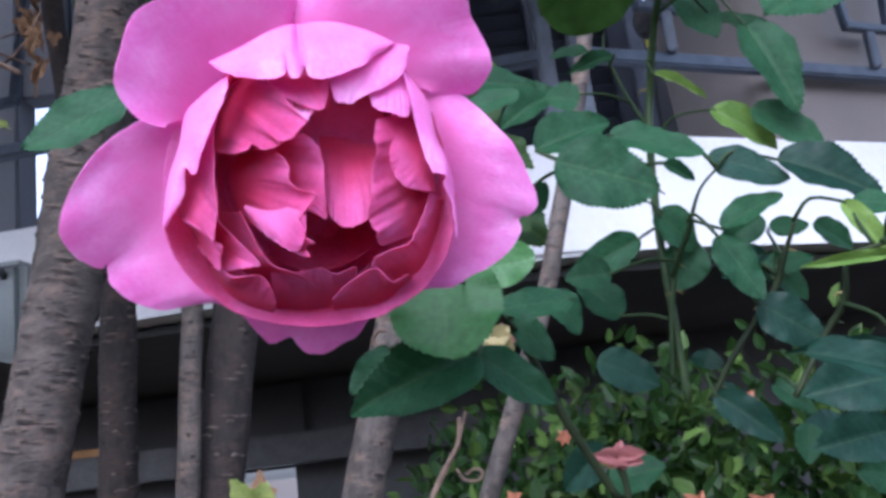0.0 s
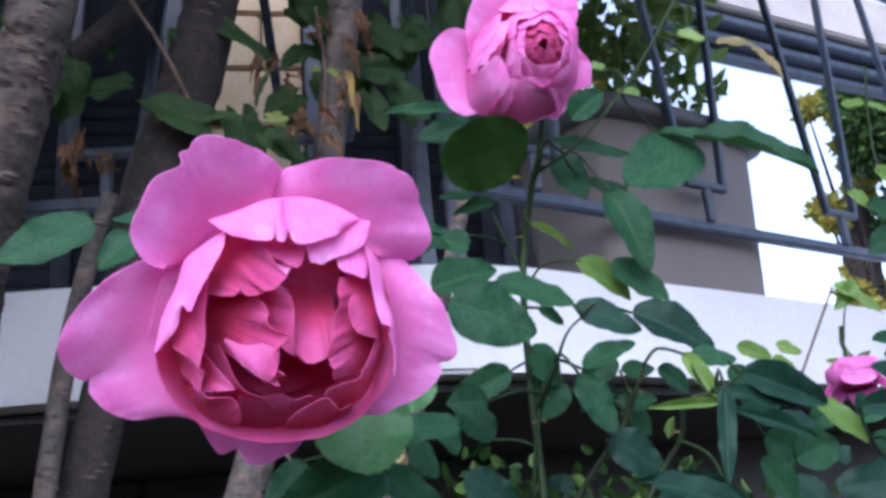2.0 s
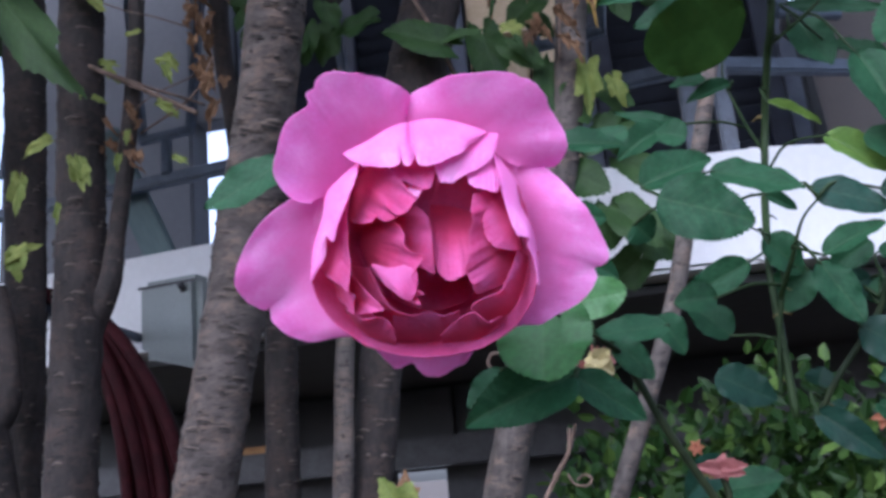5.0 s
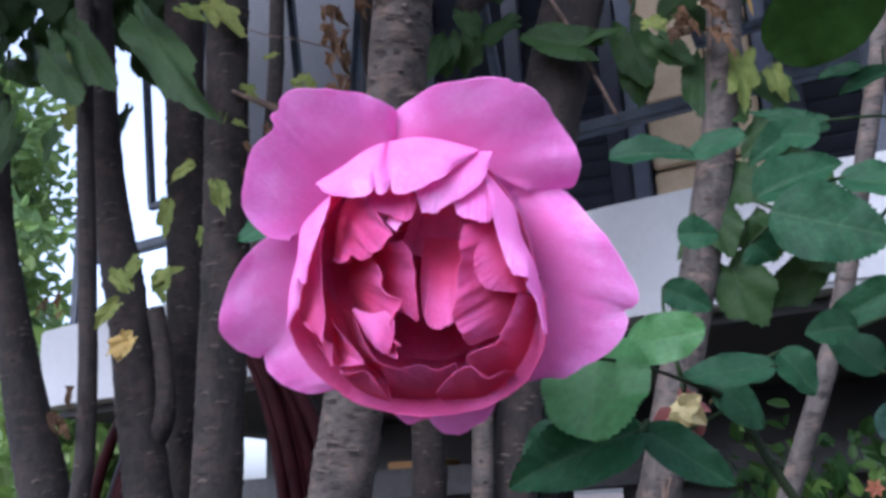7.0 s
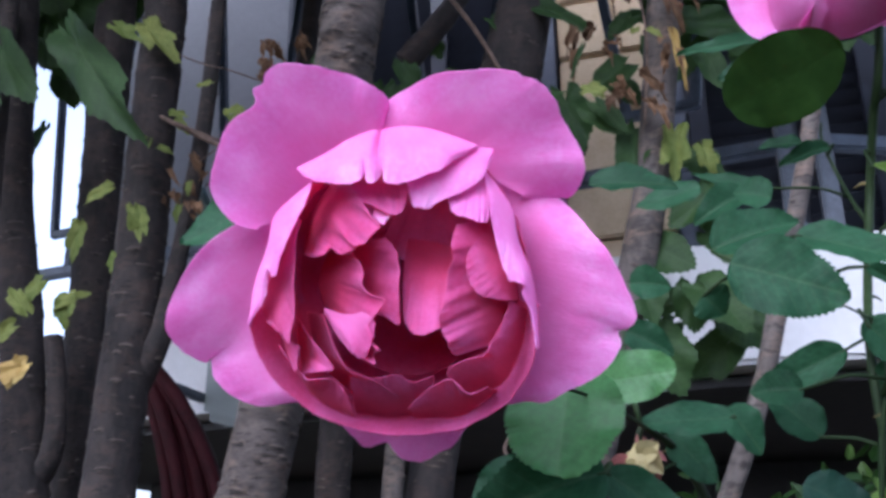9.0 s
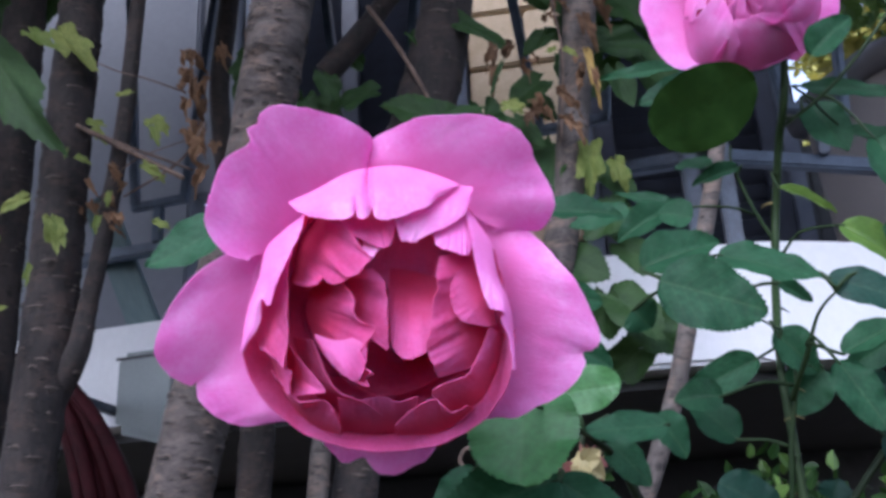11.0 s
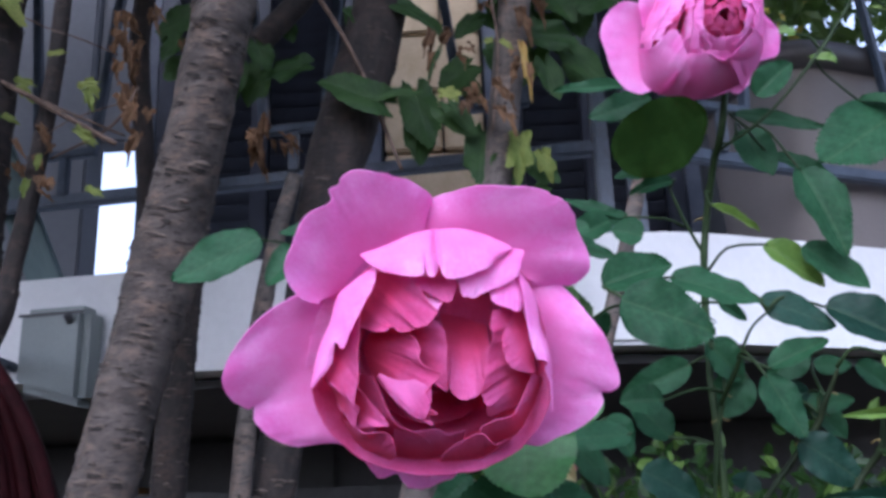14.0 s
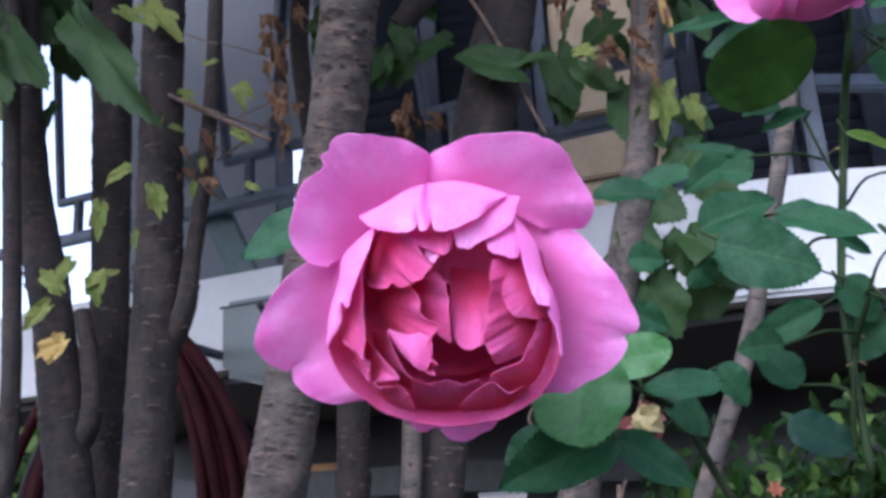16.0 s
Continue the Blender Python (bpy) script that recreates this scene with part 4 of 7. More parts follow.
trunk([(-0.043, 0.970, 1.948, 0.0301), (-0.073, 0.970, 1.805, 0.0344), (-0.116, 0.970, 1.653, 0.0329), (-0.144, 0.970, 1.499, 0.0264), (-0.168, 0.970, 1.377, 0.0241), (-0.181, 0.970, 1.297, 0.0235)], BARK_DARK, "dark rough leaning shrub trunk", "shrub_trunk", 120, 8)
trunk([(-0.153, 0.930, 1.632, 0.0082), (-0.170, 0.930, 1.568, 0.0092), (-0.188, 0.930, 1.469, 0.0101), (-0.199, 0.930, 1.364, 0.0104), (-0.204, 0.930, 1.298, 0.0107)], BARK_PALE, "thin pale brown stem in front of a dark trunk", "shrub_trunk", 16, 9, rise=False)
trunk([(0.112, 0.950, 1.928, 0.0198), (0.092, 0.950, 1.786, 0.0184), (0.067, 0.950, 1.620, 0.0175), (0.031, 0.950, 1.482, 0.0186), (-0.006, 0.950, 1.362, 0.0197), (-0.029, 0.950, 1.284, 0.0198)], BARK_PALE, "pale weathered shrub trunk with dry leaves on it", "shrub_trunk", 24, 10)
trunk([(0.205, 0.790, 1.608, 0.0066), (0.189, 0.790, 1.544, 0.0070), (0.153, 0.790, 1.425, 0.0073), (0.127, 0.790, 1.349, 0.0076), (0.067, 0.790, 1.212, 0.0078)], BARK_PALE, "slim weathered grey wooden stake", "wooden_stake", 0, 11, rise=False)
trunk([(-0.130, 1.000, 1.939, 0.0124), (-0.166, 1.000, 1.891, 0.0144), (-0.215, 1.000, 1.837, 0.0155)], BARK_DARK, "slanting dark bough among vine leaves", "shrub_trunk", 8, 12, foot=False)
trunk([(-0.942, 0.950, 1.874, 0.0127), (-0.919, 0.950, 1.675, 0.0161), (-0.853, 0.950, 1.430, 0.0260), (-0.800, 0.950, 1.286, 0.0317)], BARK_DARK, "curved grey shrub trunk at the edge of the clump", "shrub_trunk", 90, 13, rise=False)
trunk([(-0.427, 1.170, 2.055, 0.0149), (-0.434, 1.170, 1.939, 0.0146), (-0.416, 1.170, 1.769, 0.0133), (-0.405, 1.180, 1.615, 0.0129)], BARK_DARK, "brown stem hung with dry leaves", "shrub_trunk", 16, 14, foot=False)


def dry_leaves(b, t, width):
    """A few shrivelled brown leaves that hang together."""
    b, t = Vector(b), Vector(t)
    ln = (t - b).length
    for k in range(4):
        o = b + Vector([random.uniform(-0.35, 0.35) * ln for i in range(3)]) + (t - b) * random.uniform(0, 0.5)
        e = o + (t - b) * random.uniform(0.4, 0.65) + Vector([random.uniform(-0.3, 0.3) * ln for i in range(3)])
        leaf(vine, o, e, ln * random.uniform(0.25, 0.45), "o")


def cane(parent, points, material, name="cane", thorns=1):
    """A rose cane, with a few hooked thorns where it is thick."""
    c = tube(name, points, material, parent, sides=9, steps=40, rough=0.08)
    line = smooth_line(points, 40)
    if not thorns:
        return c
    for k in range(3, 38, 7):
        x, y, z, r = line[k]
        if r < 0.0013:
            continue
        a = k * 2.4
        o = Vector((math.cos(a), 0.3 * math.sin(a), 0.12)).normalized()
        s = r * 2.6
        tube("thorn", [(x, y, z, r * 0.7), (x + o.x * s * 0.7, y + o.y * s * 0.7, z + s * 0.1, r * 0.28), (x + o.x * s * 1.3, y + o.y * s * 1.3, z - s * 0.25, 0.0002)], LEAF_RED if k % 2 else material, c, sides=6, steps=6)
    return c

bush = thing("rose_bush", "rose bush with green thorny canes and serrated leaves", "bush")
vine = thing("vine", "climbing vine with green, yellow and dry brown leaves", "vine")
cane(bush, [(0.231, 0.580, 1.679, 0.0017), (0.208, 0.570, 1.527, 0.0023), (0.203, 0.600, 1.489, 0.0025), (0.196, 0.620, 1.438, 0.0026), (0.175, 0.560, 1.358, 0.0023), (0.172, 0.550, 1.306, 0.0022), (0.172, 0.550, 1.259, 0.0023)], CANE, "cane", 1)
cane(bush, [(0.204, 0.590, 1.498, 0.0012), (0.237, 0.570, 1.517, 0.0011), (0.279, 0.560, 1.564, 0.0013), (0.317, 0.550, 1.622, 0.0012), (0.338, 0.550, 1.659, 0.0011)], CANE, "cane", 1)
cane(bush, [(0.196, 0.620, 1.434, 0.0013), (0.190, 0.640, 1.467, 0.0012), (0.185, 0.660, 1.508, 0.0010), (0.186, 0.660, 1.523, 0.0007)], CANE, "cane", 1)
cane(bush, [(0.181, 0.540, 1.258, 0.0017), (0.194, 0.530, 1.279, 0.0017), (0.216, 0.520, 1.307, 0.0018), (0.221, 0.510, 1.322, 0.0015), (0.226, 0.500, 1.337, 0.0009)], CANE_DARK, "cane", 1)
cane(bush, [(0.209, 0.500, 1.254, 0.0014), (0.229, 0.500, 1.281, 0.0016), (0.237, 0.490, 1.295, 0.0018), (0.239, 0.480, 1.313, 0.0014), (0.258, 0.475, 1.318, 0.0009), (0.269, 0.470, 1.325, 0.0006)], CANE_DARK, "cane", 1)
cane(bush, [(0.173, 0.540, 1.325, 0.0015), (0.179, 0.520, 1.342, 0.0013), (0.186, 0.510, 1.361, 0.0008), (0.195, 0.500, 1.370, 0.0006)], CANE, "cane", 1)
cane(bush, [(0.166, 0.550, 1.272, 0.0013), (0.170, 0.545, 1.305, 0.0014), (0.177, 0.540, 1.339, 0.0011), (0.175, 0.550, 1.363, 0.0008)], CANE, "cane", 1)
cane(bush, [(0.176, 0.550, 1.363, 0.0006), (0.143, 0.500, 1.367, 0.0005), (0.112, 0.460, 1.370, 0.0004)], CANE, "cane", 1)
cane(bush, [(0.360, 0.500, 1.263, 0.0013), (0.393, 0.500, 1.289, 0.0013), (0.431, 0.500, 1.322, 0.0013)], CANE, "cane", 1)
cane(bush, [(0.120, 0.500, 1.218, 0.0021), (0.098, 0.480, 1.258, 0.0021), (0.083, 0.460, 1.291, 0.0019), (0.072, 0.420, 1.298, 0.0009), (0.060, 0.360, 1.300, 0.0006), (0.044, 0.315, 1.299, 0.0005)], CANE_DARK, "cane", 1)
cane(bush, [(0.083, 0.460, 1.291, 0.0007), (0.065, 0.400, 1.277, 0.0004), (0.047, 0.380, 1.275, 0.0003)], CANE, "cane", 1)
cane(bush, [(-0.009, 0.340, 1.366, 0.0004), (-0.030, 0.360, 1.375, 0.0004), (-0.046, 0.352, 1.376, 0.0003)], CANE, "cane", 1)
cane(bush, [(0.055, 0.460, 1.264, 0.0006), (0.049, 0.460, 1.249, 0.0006), (0.036, 0.460, 1.229, 0.0007)], TWIG, "cane", 0)
cane(bush, [(0.567, 0.900, 1.390, 0.0014), (0.631, 0.900, 1.493, 0.0016)], TWIG, "cane", 0)
cane(bush, [(0.625, 0.900, 1.414, 0.0010), (0.647, 0.900, 1.479, 0.0010), (0.656, 0.850, 1.478, 0.0010)], CANE, "cane", 1)
cane(bush, [(0.690, 0.850, 1.531, 0.0010), (0.687, 0.850, 1.642, 0.0012), (0.704, 0.850, 1.747, 0.0011)], CANE, "cane", 1)
cane(vine, [(-0.143, 0.930, 1.877, 0.0029), (-0.107, 0.930, 1.815, 0.0025), (-0.076, 0.930, 1.747, 0.0024), (-0.054, 0.940, 1.686, 0.0024), (-0.037, 0.950, 1.640, 0.0020)], TWIG, "stem", 0)
cane(vine, [(-0.482, 0.840, 1.741, 0.0016), (-0.392, 0.820, 1.682, 0.0026), (-0.316, 0.840, 1.639, 0.0026)], TWIG, "stem", 0)
cane(vine, [(-0.387, 0.850, 1.631, 0.0011), (-0.327, 0.850, 1.664, 0.0015), (-0.305, 0.860, 1.712, 0.0012)], TWIG, "stem", 0)
cane(vine, [(-0.410, 0.820, 1.695, 0.0013), (-0.371, 0.830, 1.676, 0.0015), (-0.339, 0.840, 1.663, 0.0015), (-0.316, 0.860, 1.657, 0.0011)], TWIG, "stem", 0)
cane(vine, [(-0.386, 0.820, 1.639, 0.0007), (-0.359, 0.830, 1.664, 0.0007), (-0.330, 0.870, 1.699, 0.0008)], TWIG, "stem", 0)
cane(vine, [(-0.426, 0.820, 1.785, 0.0008), (-0.392, 0.830, 1.769, 0.0008), (-0.365, 0.840, 1.762, 0.0008), (-0.334, 0.870, 1.757, 0.0008)], TWIG, "stem", 0)
cane(vine, [(0.069, 0.920, 1.861, 0.0013), (0.076, 0.920, 1.770, 0.0012), (0.066, 0.930, 1.674, 0.0012)], TWIG, "stem", 0)

leaf(bush, (-0.046, 0.352, 1.377), (-0.078, 0.345, 1.359), 0.019, "g")
leaf(bush, (-0.030, 0.360, 1.374), (-0.045, 0.355, 1.360), 0.016, "g")
leaf(bush, (-0.023, 0.375, 1.388), (-0.043, 0.370, 1.384), 0.008, "g")
leaf(bush, (0.054, 0.362, 1.309), (0.050, 0.345, 1.276), 0.037, "p")
leaf(bush, (0.057, 0.385, 1.309), (0.085, 0.378, 1.310), 0.018, "p")
leaf(bush, (0.103, 0.430, 1.302), (0.069, 0.420, 1.300), 0.014, "g")
leaf(bush, (0.061, 0.375, 1.279), (0.021, 0.355, 1.267), 0.025, "g")
leaf(bush, (0.031, 0.390, 1.286), (0.016, 0.385, 1.271), 0.012, "g")
leaf(bush, (0.060, 0.385, 1.280), (0.087, 0.390, 1.260), 0.016, "g")
leaf(bush, (0.079, 0.450, 1.300), (0.095, 0.450, 1.281), 0.015, "g")
leaf(bush, (0.064, 0.355, 1.367), (0.091, 0.352, 1.366), 0.012, "g")
leaf(bush, (0.102, 0.500, 1.422), (0.071, 0.500, 1.415), 0.016, "g")
leaf(bush, (0.067, 0.420, 1.335), (0.084, 0.420, 1.325), 0.013, "g")
leaf(bush, (0.065, 0.500, 1.377), (0.084, 0.500, 1.376), 0.017, "g")
leaf(bush, (0.137, 0.520, 1.326), (0.114, 0.520, 1.327), 0.018, "g")
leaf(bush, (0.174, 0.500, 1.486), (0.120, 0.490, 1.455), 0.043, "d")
leaf(bush, (0.151, 0.600, 1.556), (0.099, 0.600, 1.557), 0.011, "g")
leaf(bush, (0.167, 0.600, 1.546), (0.122, 0.600, 1.532), 0.021, "g")
leaf(bush, (0.205, 0.560, 1.529), (0.173, 0.560, 1.526), 0.011, "g")
leaf(bush, (0.204, 0.500, 1.496), (0.224, 0.490, 1.513), 0.019, "g")
leaf(bush, (0.327, 0.580, 1.518), (0.261, 0.560, 1.476), 0.048, "g")
leaf(bush, (0.321, 0.570, 1.517), (0.394, 0.530, 1.487), 0.026, "g")
leaf(bush, (0.300, 0.580, 1.526), (0.348, 0.560, 1.512), 0.011, "g")
leaf(bush, (0.230, 0.610, 1.522), (0.243, 0.600, 1.485), 0.029, "g")
leaf(bush, (0.220, 0.590, 1.526), (0.276, 0.580, 1.509), 0.012, "g")
leaf(bush, (0.248, 0.610, 1.500), (0.286, 0.600, 1.482), 0.015, "g")
leaf(bush, (0.250, 0.570, 1.475), (0.267, 0.550, 1.417), 0.030, "g")
leaf(bush, (0.171, 0.650, 1.506), (0.145, 0.650, 1.509), 0.013, "g")
leaf(bush, (0.187, 0.650, 1.501), (0.155, 0.650, 1.496), 0.013, "g")
leaf(bush, (0.135, 0.520, 1.420), (0.118, 0.520, 1.427), 0.018, "g")
leaf(bush, (0.227, 0.590, 1.432), (0.260, 0.580, 1.403), 0.019, "y")
leaf(bush, (0.248, 0.580, 1.427), (0.282, 0.570, 1.396), 0.023, "g")
leaf(bush, (0.199, 0.600, 1.464), (0.232, 0.600, 1.446), 0.007, "y")
leaf(bush, (0.103, 0.475, 1.381), (0.139, 0.470, 1.394), 0.023, "g")
leaf(bush, (0.109, 0.460, 1.370), (0.153, 0.455, 1.351), 0.034, "g")
leaf(bush, (0.138, 0.475, 1.384), (0.182, 0.470, 1.369), 0.020, "g")
leaf(bush, (0.168, 0.500, 1.375), (0.183, 0.500, 1.365), 0.008, "g")
leaf(bush, (0.192, 0.505, 1.377), (0.229, 0.500, 1.360), 0.020, "b")
leaf(bush, (0.226, 0.505, 1.371), (0.271, 0.490, 1.348), 0.028, "b")
leaf(bush, (0.192, 0.505, 1.339), (0.223, 0.500, 1.356), 0.015, "g")
leaf(bush, (0.232, 0.550, 1.346), (0.254, 0.550, 1.346), 0.012, "g")
leaf(bush, (0.189, 0.505, 1.336), (0.205, 0.500, 1.302), 0.021, "g")
leaf(bush, (0.244, 0.485, 1.341), (0.259, 0.480, 1.315), 0.011, "y")
leaf(bush, (0.251, 0.490, 1.341), (0.276, 0.485, 1.337), 0.015, "g")
leaf(bush, (0.272, 0.475, 1.327), (0.318, 0.465, 1.307), 0.021, "b")
leaf(bush, (0.257, 0.475, 1.318), (0.302, 0.470, 1.307), 0.010, "b")
leaf(bush, (0.250, 0.455, 1.317), (0.238, 0.445, 1.267), 0.010, "b")
leaf(bush, (0.252, 0.465, 1.310), (0.211, 0.460, 1.309), 0.006, "y")
leaf(bush, (0.258, 0.465, 1.305), (0.304, 0.460, 1.290), 0.010, "b")
leaf(bush, (0.328, 0.500, 1.312), (0.352, 0.490, 1.287), 0.015, "y")
leaf(bush, (0.308, 0.500, 1.280), (0.340, 0.500, 1.290), 0.024, "g")
leaf(bush, (0.285, 0.430, 1.260), (0.328, 0.420, 1.263), 0.018, "b")
leaf(bush, (0.175, 0.390, 1.267), (0.222, 0.385, 1.253), 0.015, "b")
leaf(bush, (0.342, 0.480, 1.305), (0.380, 0.475, 1.305), 0.015, "b")
leaf(bush, (0.354, 0.480, 1.327), (0.381, 0.475, 1.309), 0.014, "b")
leaf(bush, (0.230, 0.440, 1.257), (0.192, 0.430, 1.254), 0.028, "b")
leaf(bush, (0.243, 0.460, 1.268), (0.195, 0.450, 1.274), 0.008, "b")
leaf(bush, (0.175, 0.510, 1.260), (0.201, 0.500, 1.235), 0.017, "b")
leaf(bush, (0.207, 0.520, 1.262), (0.221, 0.510, 1.247), 0.012, "g")
leaf(bush, (0.146, 0.620, 1.465), (0.100, 0.620, 1.481), 0.010, "g")
leaf(bush, (0.126, 0.620, 1.470), (0.146, 0.620, 1.461), 0.013, "g")
leaf(bush, (0.130, 0.600, 1.456), (0.099, 0.590, 1.442), 0.021, "g")
leaf(bush, (0.098, 0.500, 1.368), (0.106, 0.500, 1.359), 0.020, "g")
leaf(bush, (0.145, 0.550, 1.308), (0.125, 0.550, 1.331), 0.022, "g")
leaf(bush, (0.174, 0.550, 1.364), (0.186, 0.550, 1.341), 0.022, "g")
leaf(bush, (0.229, 0.550, 1.353), (0.204, 0.550, 1.340), 0.018, "g")
leaf(bush, (0.217, 0.540, 1.326), (0.239, 0.530, 1.306), 0.021, "g")
leaf(bush, (0.163, 0.560, 1.351), (0.121, 0.560, 1.334), 0.020, "g")
leaf(bush, (0.172, 0.540, 1.357), (0.190, 0.540, 1.339), 0.021, "g")
leaf(bush, (0.193, 0.550, 1.341), (0.171, 0.550, 1.320), 0.025, "g")
leaf(bush, (0.102, 0.500, 1.316), (0.117, 0.500, 1.298), 0.019, "g")
leaf(bush, (0.214, 0.520, 1.320), (0.240, 0.520, 1.323), 0.012, "g")
leaf(bush, (0.292, 0.500, 1.294), (0.319, 0.500, 1.279), 0.020, "g")
leaf(bush, (0.286, 0.500, 1.281), (0.310, 0.500, 1.254), 0.020, "g")
leaf(bush, (0.372, 0.520, 1.289), (0.402, 0.520, 1.276), 0.021, "g")
leaf(bush, (0.304, 0.550, 1.344), (0.321, 0.550, 1.324), 0.017, "g")
leaf(bush, (0.256, 0.550, 1.346), (0.277, 0.550, 1.330), 0.015, "g")
leaf(bush, (0.475, 0.850, 1.420), (0.513, 0.850, 1.406), 0.019, "y")
leaf(bush, (0.518, 0.850, 1.419), (0.546, 0.850, 1.411), 0.017, "y")
leaf(bush, (0.511, 0.850, 1.406), (0.536, 0.850, 1.391), 0.015, "y")
leaf(bush, (0.564, 0.800, 1.466), (0.615, 0.800, 1.437), 0.024, "y")
leaf(bush, (0.589, 0.800, 1.468), (0.560, 0.800, 1.442), 0.018, "y")
leaf(bush, (0.591, 0.800, 1.408), (0.649, 0.800, 1.408), 0.019, "g")
leaf(bush, (0.601, 0.800, 1.394), (0.640, 0.800, 1.381), 0.023, "g")
leaf(bush, (0.635, 0.800, 1.428), (0.651, 0.800, 1.398), 0.023, "g")
leaf(bush, (0.638, 0.850, 1.585), (0.676, 0.850, 1.565), 0.023, "y")
leaf(bush, (0.692, 0.850, 1.694), (0.728, 0.850, 1.687), 0.017, "y")
leaf(bush, (0.662, 0.850, 1.693), (0.694, 0.850, 1.701), 0.016, "y")
leaf(bush, (0.729, 0.850, 1.658), (0.748, 0.850, 1.629), 0.020, "g")
leaf(bush, (0.663, 0.850, 1.572), (0.702, 0.850, 1.551), 0.026, "g")
leaf(bush, (0.692, 0.850, 1.538), (0.651, 0.850, 1.518), 0.032, "g")
leaf(bush, (0.721, 0.850, 1.544), (0.679, 0.850, 1.517), 0.030, "g")
leaf(bush, (0.681, 0.850, 1.614), (0.716, 0.850, 1.593), 0.020, "y")
leaf(bush, (0.314, 0.550, 1.594), (0.329, 0.540, 1.581), 0.009, "y")
leaf(bush, (0.342, 0.550, 1.584), (0.369, 0.540, 1.579), 0.011, "r")
leaf(bush, (0.362, 0.540, 1.574), (0.380, 0.530, 1.546), 0.012, "r")
leaf(bush, (0.257, 0.560, 1.567), (0.243, 0.560, 1.572), 0.010, "y")
leaf(bush, (0.281, 0.560, 1.545), (0.265, 0.560, 1.553), 0.008, "y")
leaf(bush, (0.322, 0.560, 1.580), (0.309, 0.560, 1.587), 0.006, "y")
leaf(vine, (-0.057, 0.920, 1.709), (-0.123, 0.900, 1.737), 0.051, "v")
leaf(vine, (-0.055, 0.950, 1.861), (0.029, 0.930, 1.794), 0.030, "v")
leaf(vine, (-0.090, 0.950, 1.841), (-0.054, 0.950, 1.808), 0.034, "v")
leaf(vine, (-0.159, 1.000, 1.803), (-0.214, 1.000, 1.790), 0.049, "v")
leaf(vine, (-0.295, 1.000, 1.881), (-0.349, 1.000, 1.859), 0.043, "v")
leaf(vine, (-0.022, 1.000, 1.756), (-0.004, 0.980, 1.671), 0.056, "v")
leaf(vine, (0.056, 0.950, 1.677), (0.045, 0.930, 1.613), 0.042, "v")
leaf(vine, (0.094, 0.930, 1.662), (0.090, 0.920, 1.602), 0.036, "l")
leaf(vine, (0.120, 0.950, 1.652), (0.129, 0.950, 1.615), 0.026, "l")
leaf(vine, (0.020, 0.900, 1.709), (0.032, 0.900, 1.694), 0.022, "l")
leaf(vine, (0.118, 1.000, 1.832), (0.183, 1.000, 1.817), 0.043, "v")
leaf(vine, (0.140, 1.020, 1.906), (0.178, 1.000, 1.850), 0.052, "v")
leaf(vine, (0.193, 1.020, 1.912), (0.220, 1.000, 1.864), 0.045, "v")
leaf(vine, (0.245, 1.050, 1.929), (0.259, 1.000, 1.854), 0.047, "v")
leaf(vine, (0.136, 1.000, 1.787), (0.153, 1.000, 1.739), 0.036, "v")
leaf(vine, (-0.057, 0.920, 1.716), (-0.006, 0.920, 1.723), 0.019, "v")
leaf(vine, (0.012, 0.940, 1.703), (0.049, 0.930, 1.668), 0.033, "v")
dry_leaves((0.113, 0.900, 1.831), (0.115, 0.900, 1.777), 0.018)
dry_leaves((0.090, 0.900, 1.751), (0.107, 0.900, 1.712), 0.017)
dry_leaves((0.052, 0.900, 1.707), (0.068, 0.880, 1.662), 0.022)
dry_leaves((0.037, 0.920, 1.779), (0.054, 0.920, 1.757), 0.020)
dry_leaves((-0.193, 0.950, 1.712), (-0.195, 0.950, 1.667), 0.022)
dry_leaves((-0.174, 0.950, 1.687), (-0.155, 0.950, 1.669), 0.018)
dry_leaves((0.068, 0.930, 1.852), (0.081, 0.930, 1.824), 0.020)
leaf(vine, (0.011, 0.900, 1.757), (-0.005, 0.900, 1.718), 0.007, "v")
leaf(vine, (-0.447, 0.800, 1.808), (-0.402, 0.800, 1.761), 0.043, "l")
leaf(vine, (-0.465, 0.720, 1.743), (-0.364, 0.700, 1.604), 0.062, "s")
leaf(vine, (-0.585, 0.750, 1.777), (-0.522, 0.740, 1.694), 0.055, "s")
leaf(vine, (-0.628, 0.750, 1.772), (-0.569, 0.740, 1.683), 0.061, "s")
leaf(vine, (-0.452, 0.745, 1.486), (-0.458, 0.745, 1.455), 0.030, "l")
leaf(vine, (-0.463, 0.745, 1.479), (-0.429, 0.745, 1.493), 0.019, "l")
leaf(vine, (-0.487, 0.750, 1.506), (-0.514, 0.750, 1.480), 0.030, "l")
leaf(vine, (-0.501, 0.750, 1.479), (-0.533, 0.750, 1.511), 0.022, "l")
leaf(vine, (-0.505, 0.740, 1.461), (-0.540, 0.740, 1.441), 0.024, "l")
leaf(vine, (-0.491, 0.740, 1.424), (-0.519, 0.735, 1.409), 0.028, "a")
leaf(vine, (-0.435, 0.760, 1.598), (-0.469, 0.760, 1.587), 0.019, "l")
leaf(vine, (-0.419, 0.780, 1.582), (-0.408, 0.780, 1.545), 0.020, "l")
leaf(vine, (-0.436, 0.780, 1.537), (-0.439, 0.780, 1.516), 0.011, "l")
leaf(vine, (-0.480, 0.780, 1.572), (-0.484, 0.780, 1.531), 0.023, "l")
dry_leaves((-0.387, 0.850, 1.641), (-0.404, 0.850, 1.615), 0.022)
dry_leaves((-0.307, 0.850, 1.769), (-0.314, 0.850, 1.731), 0.025)
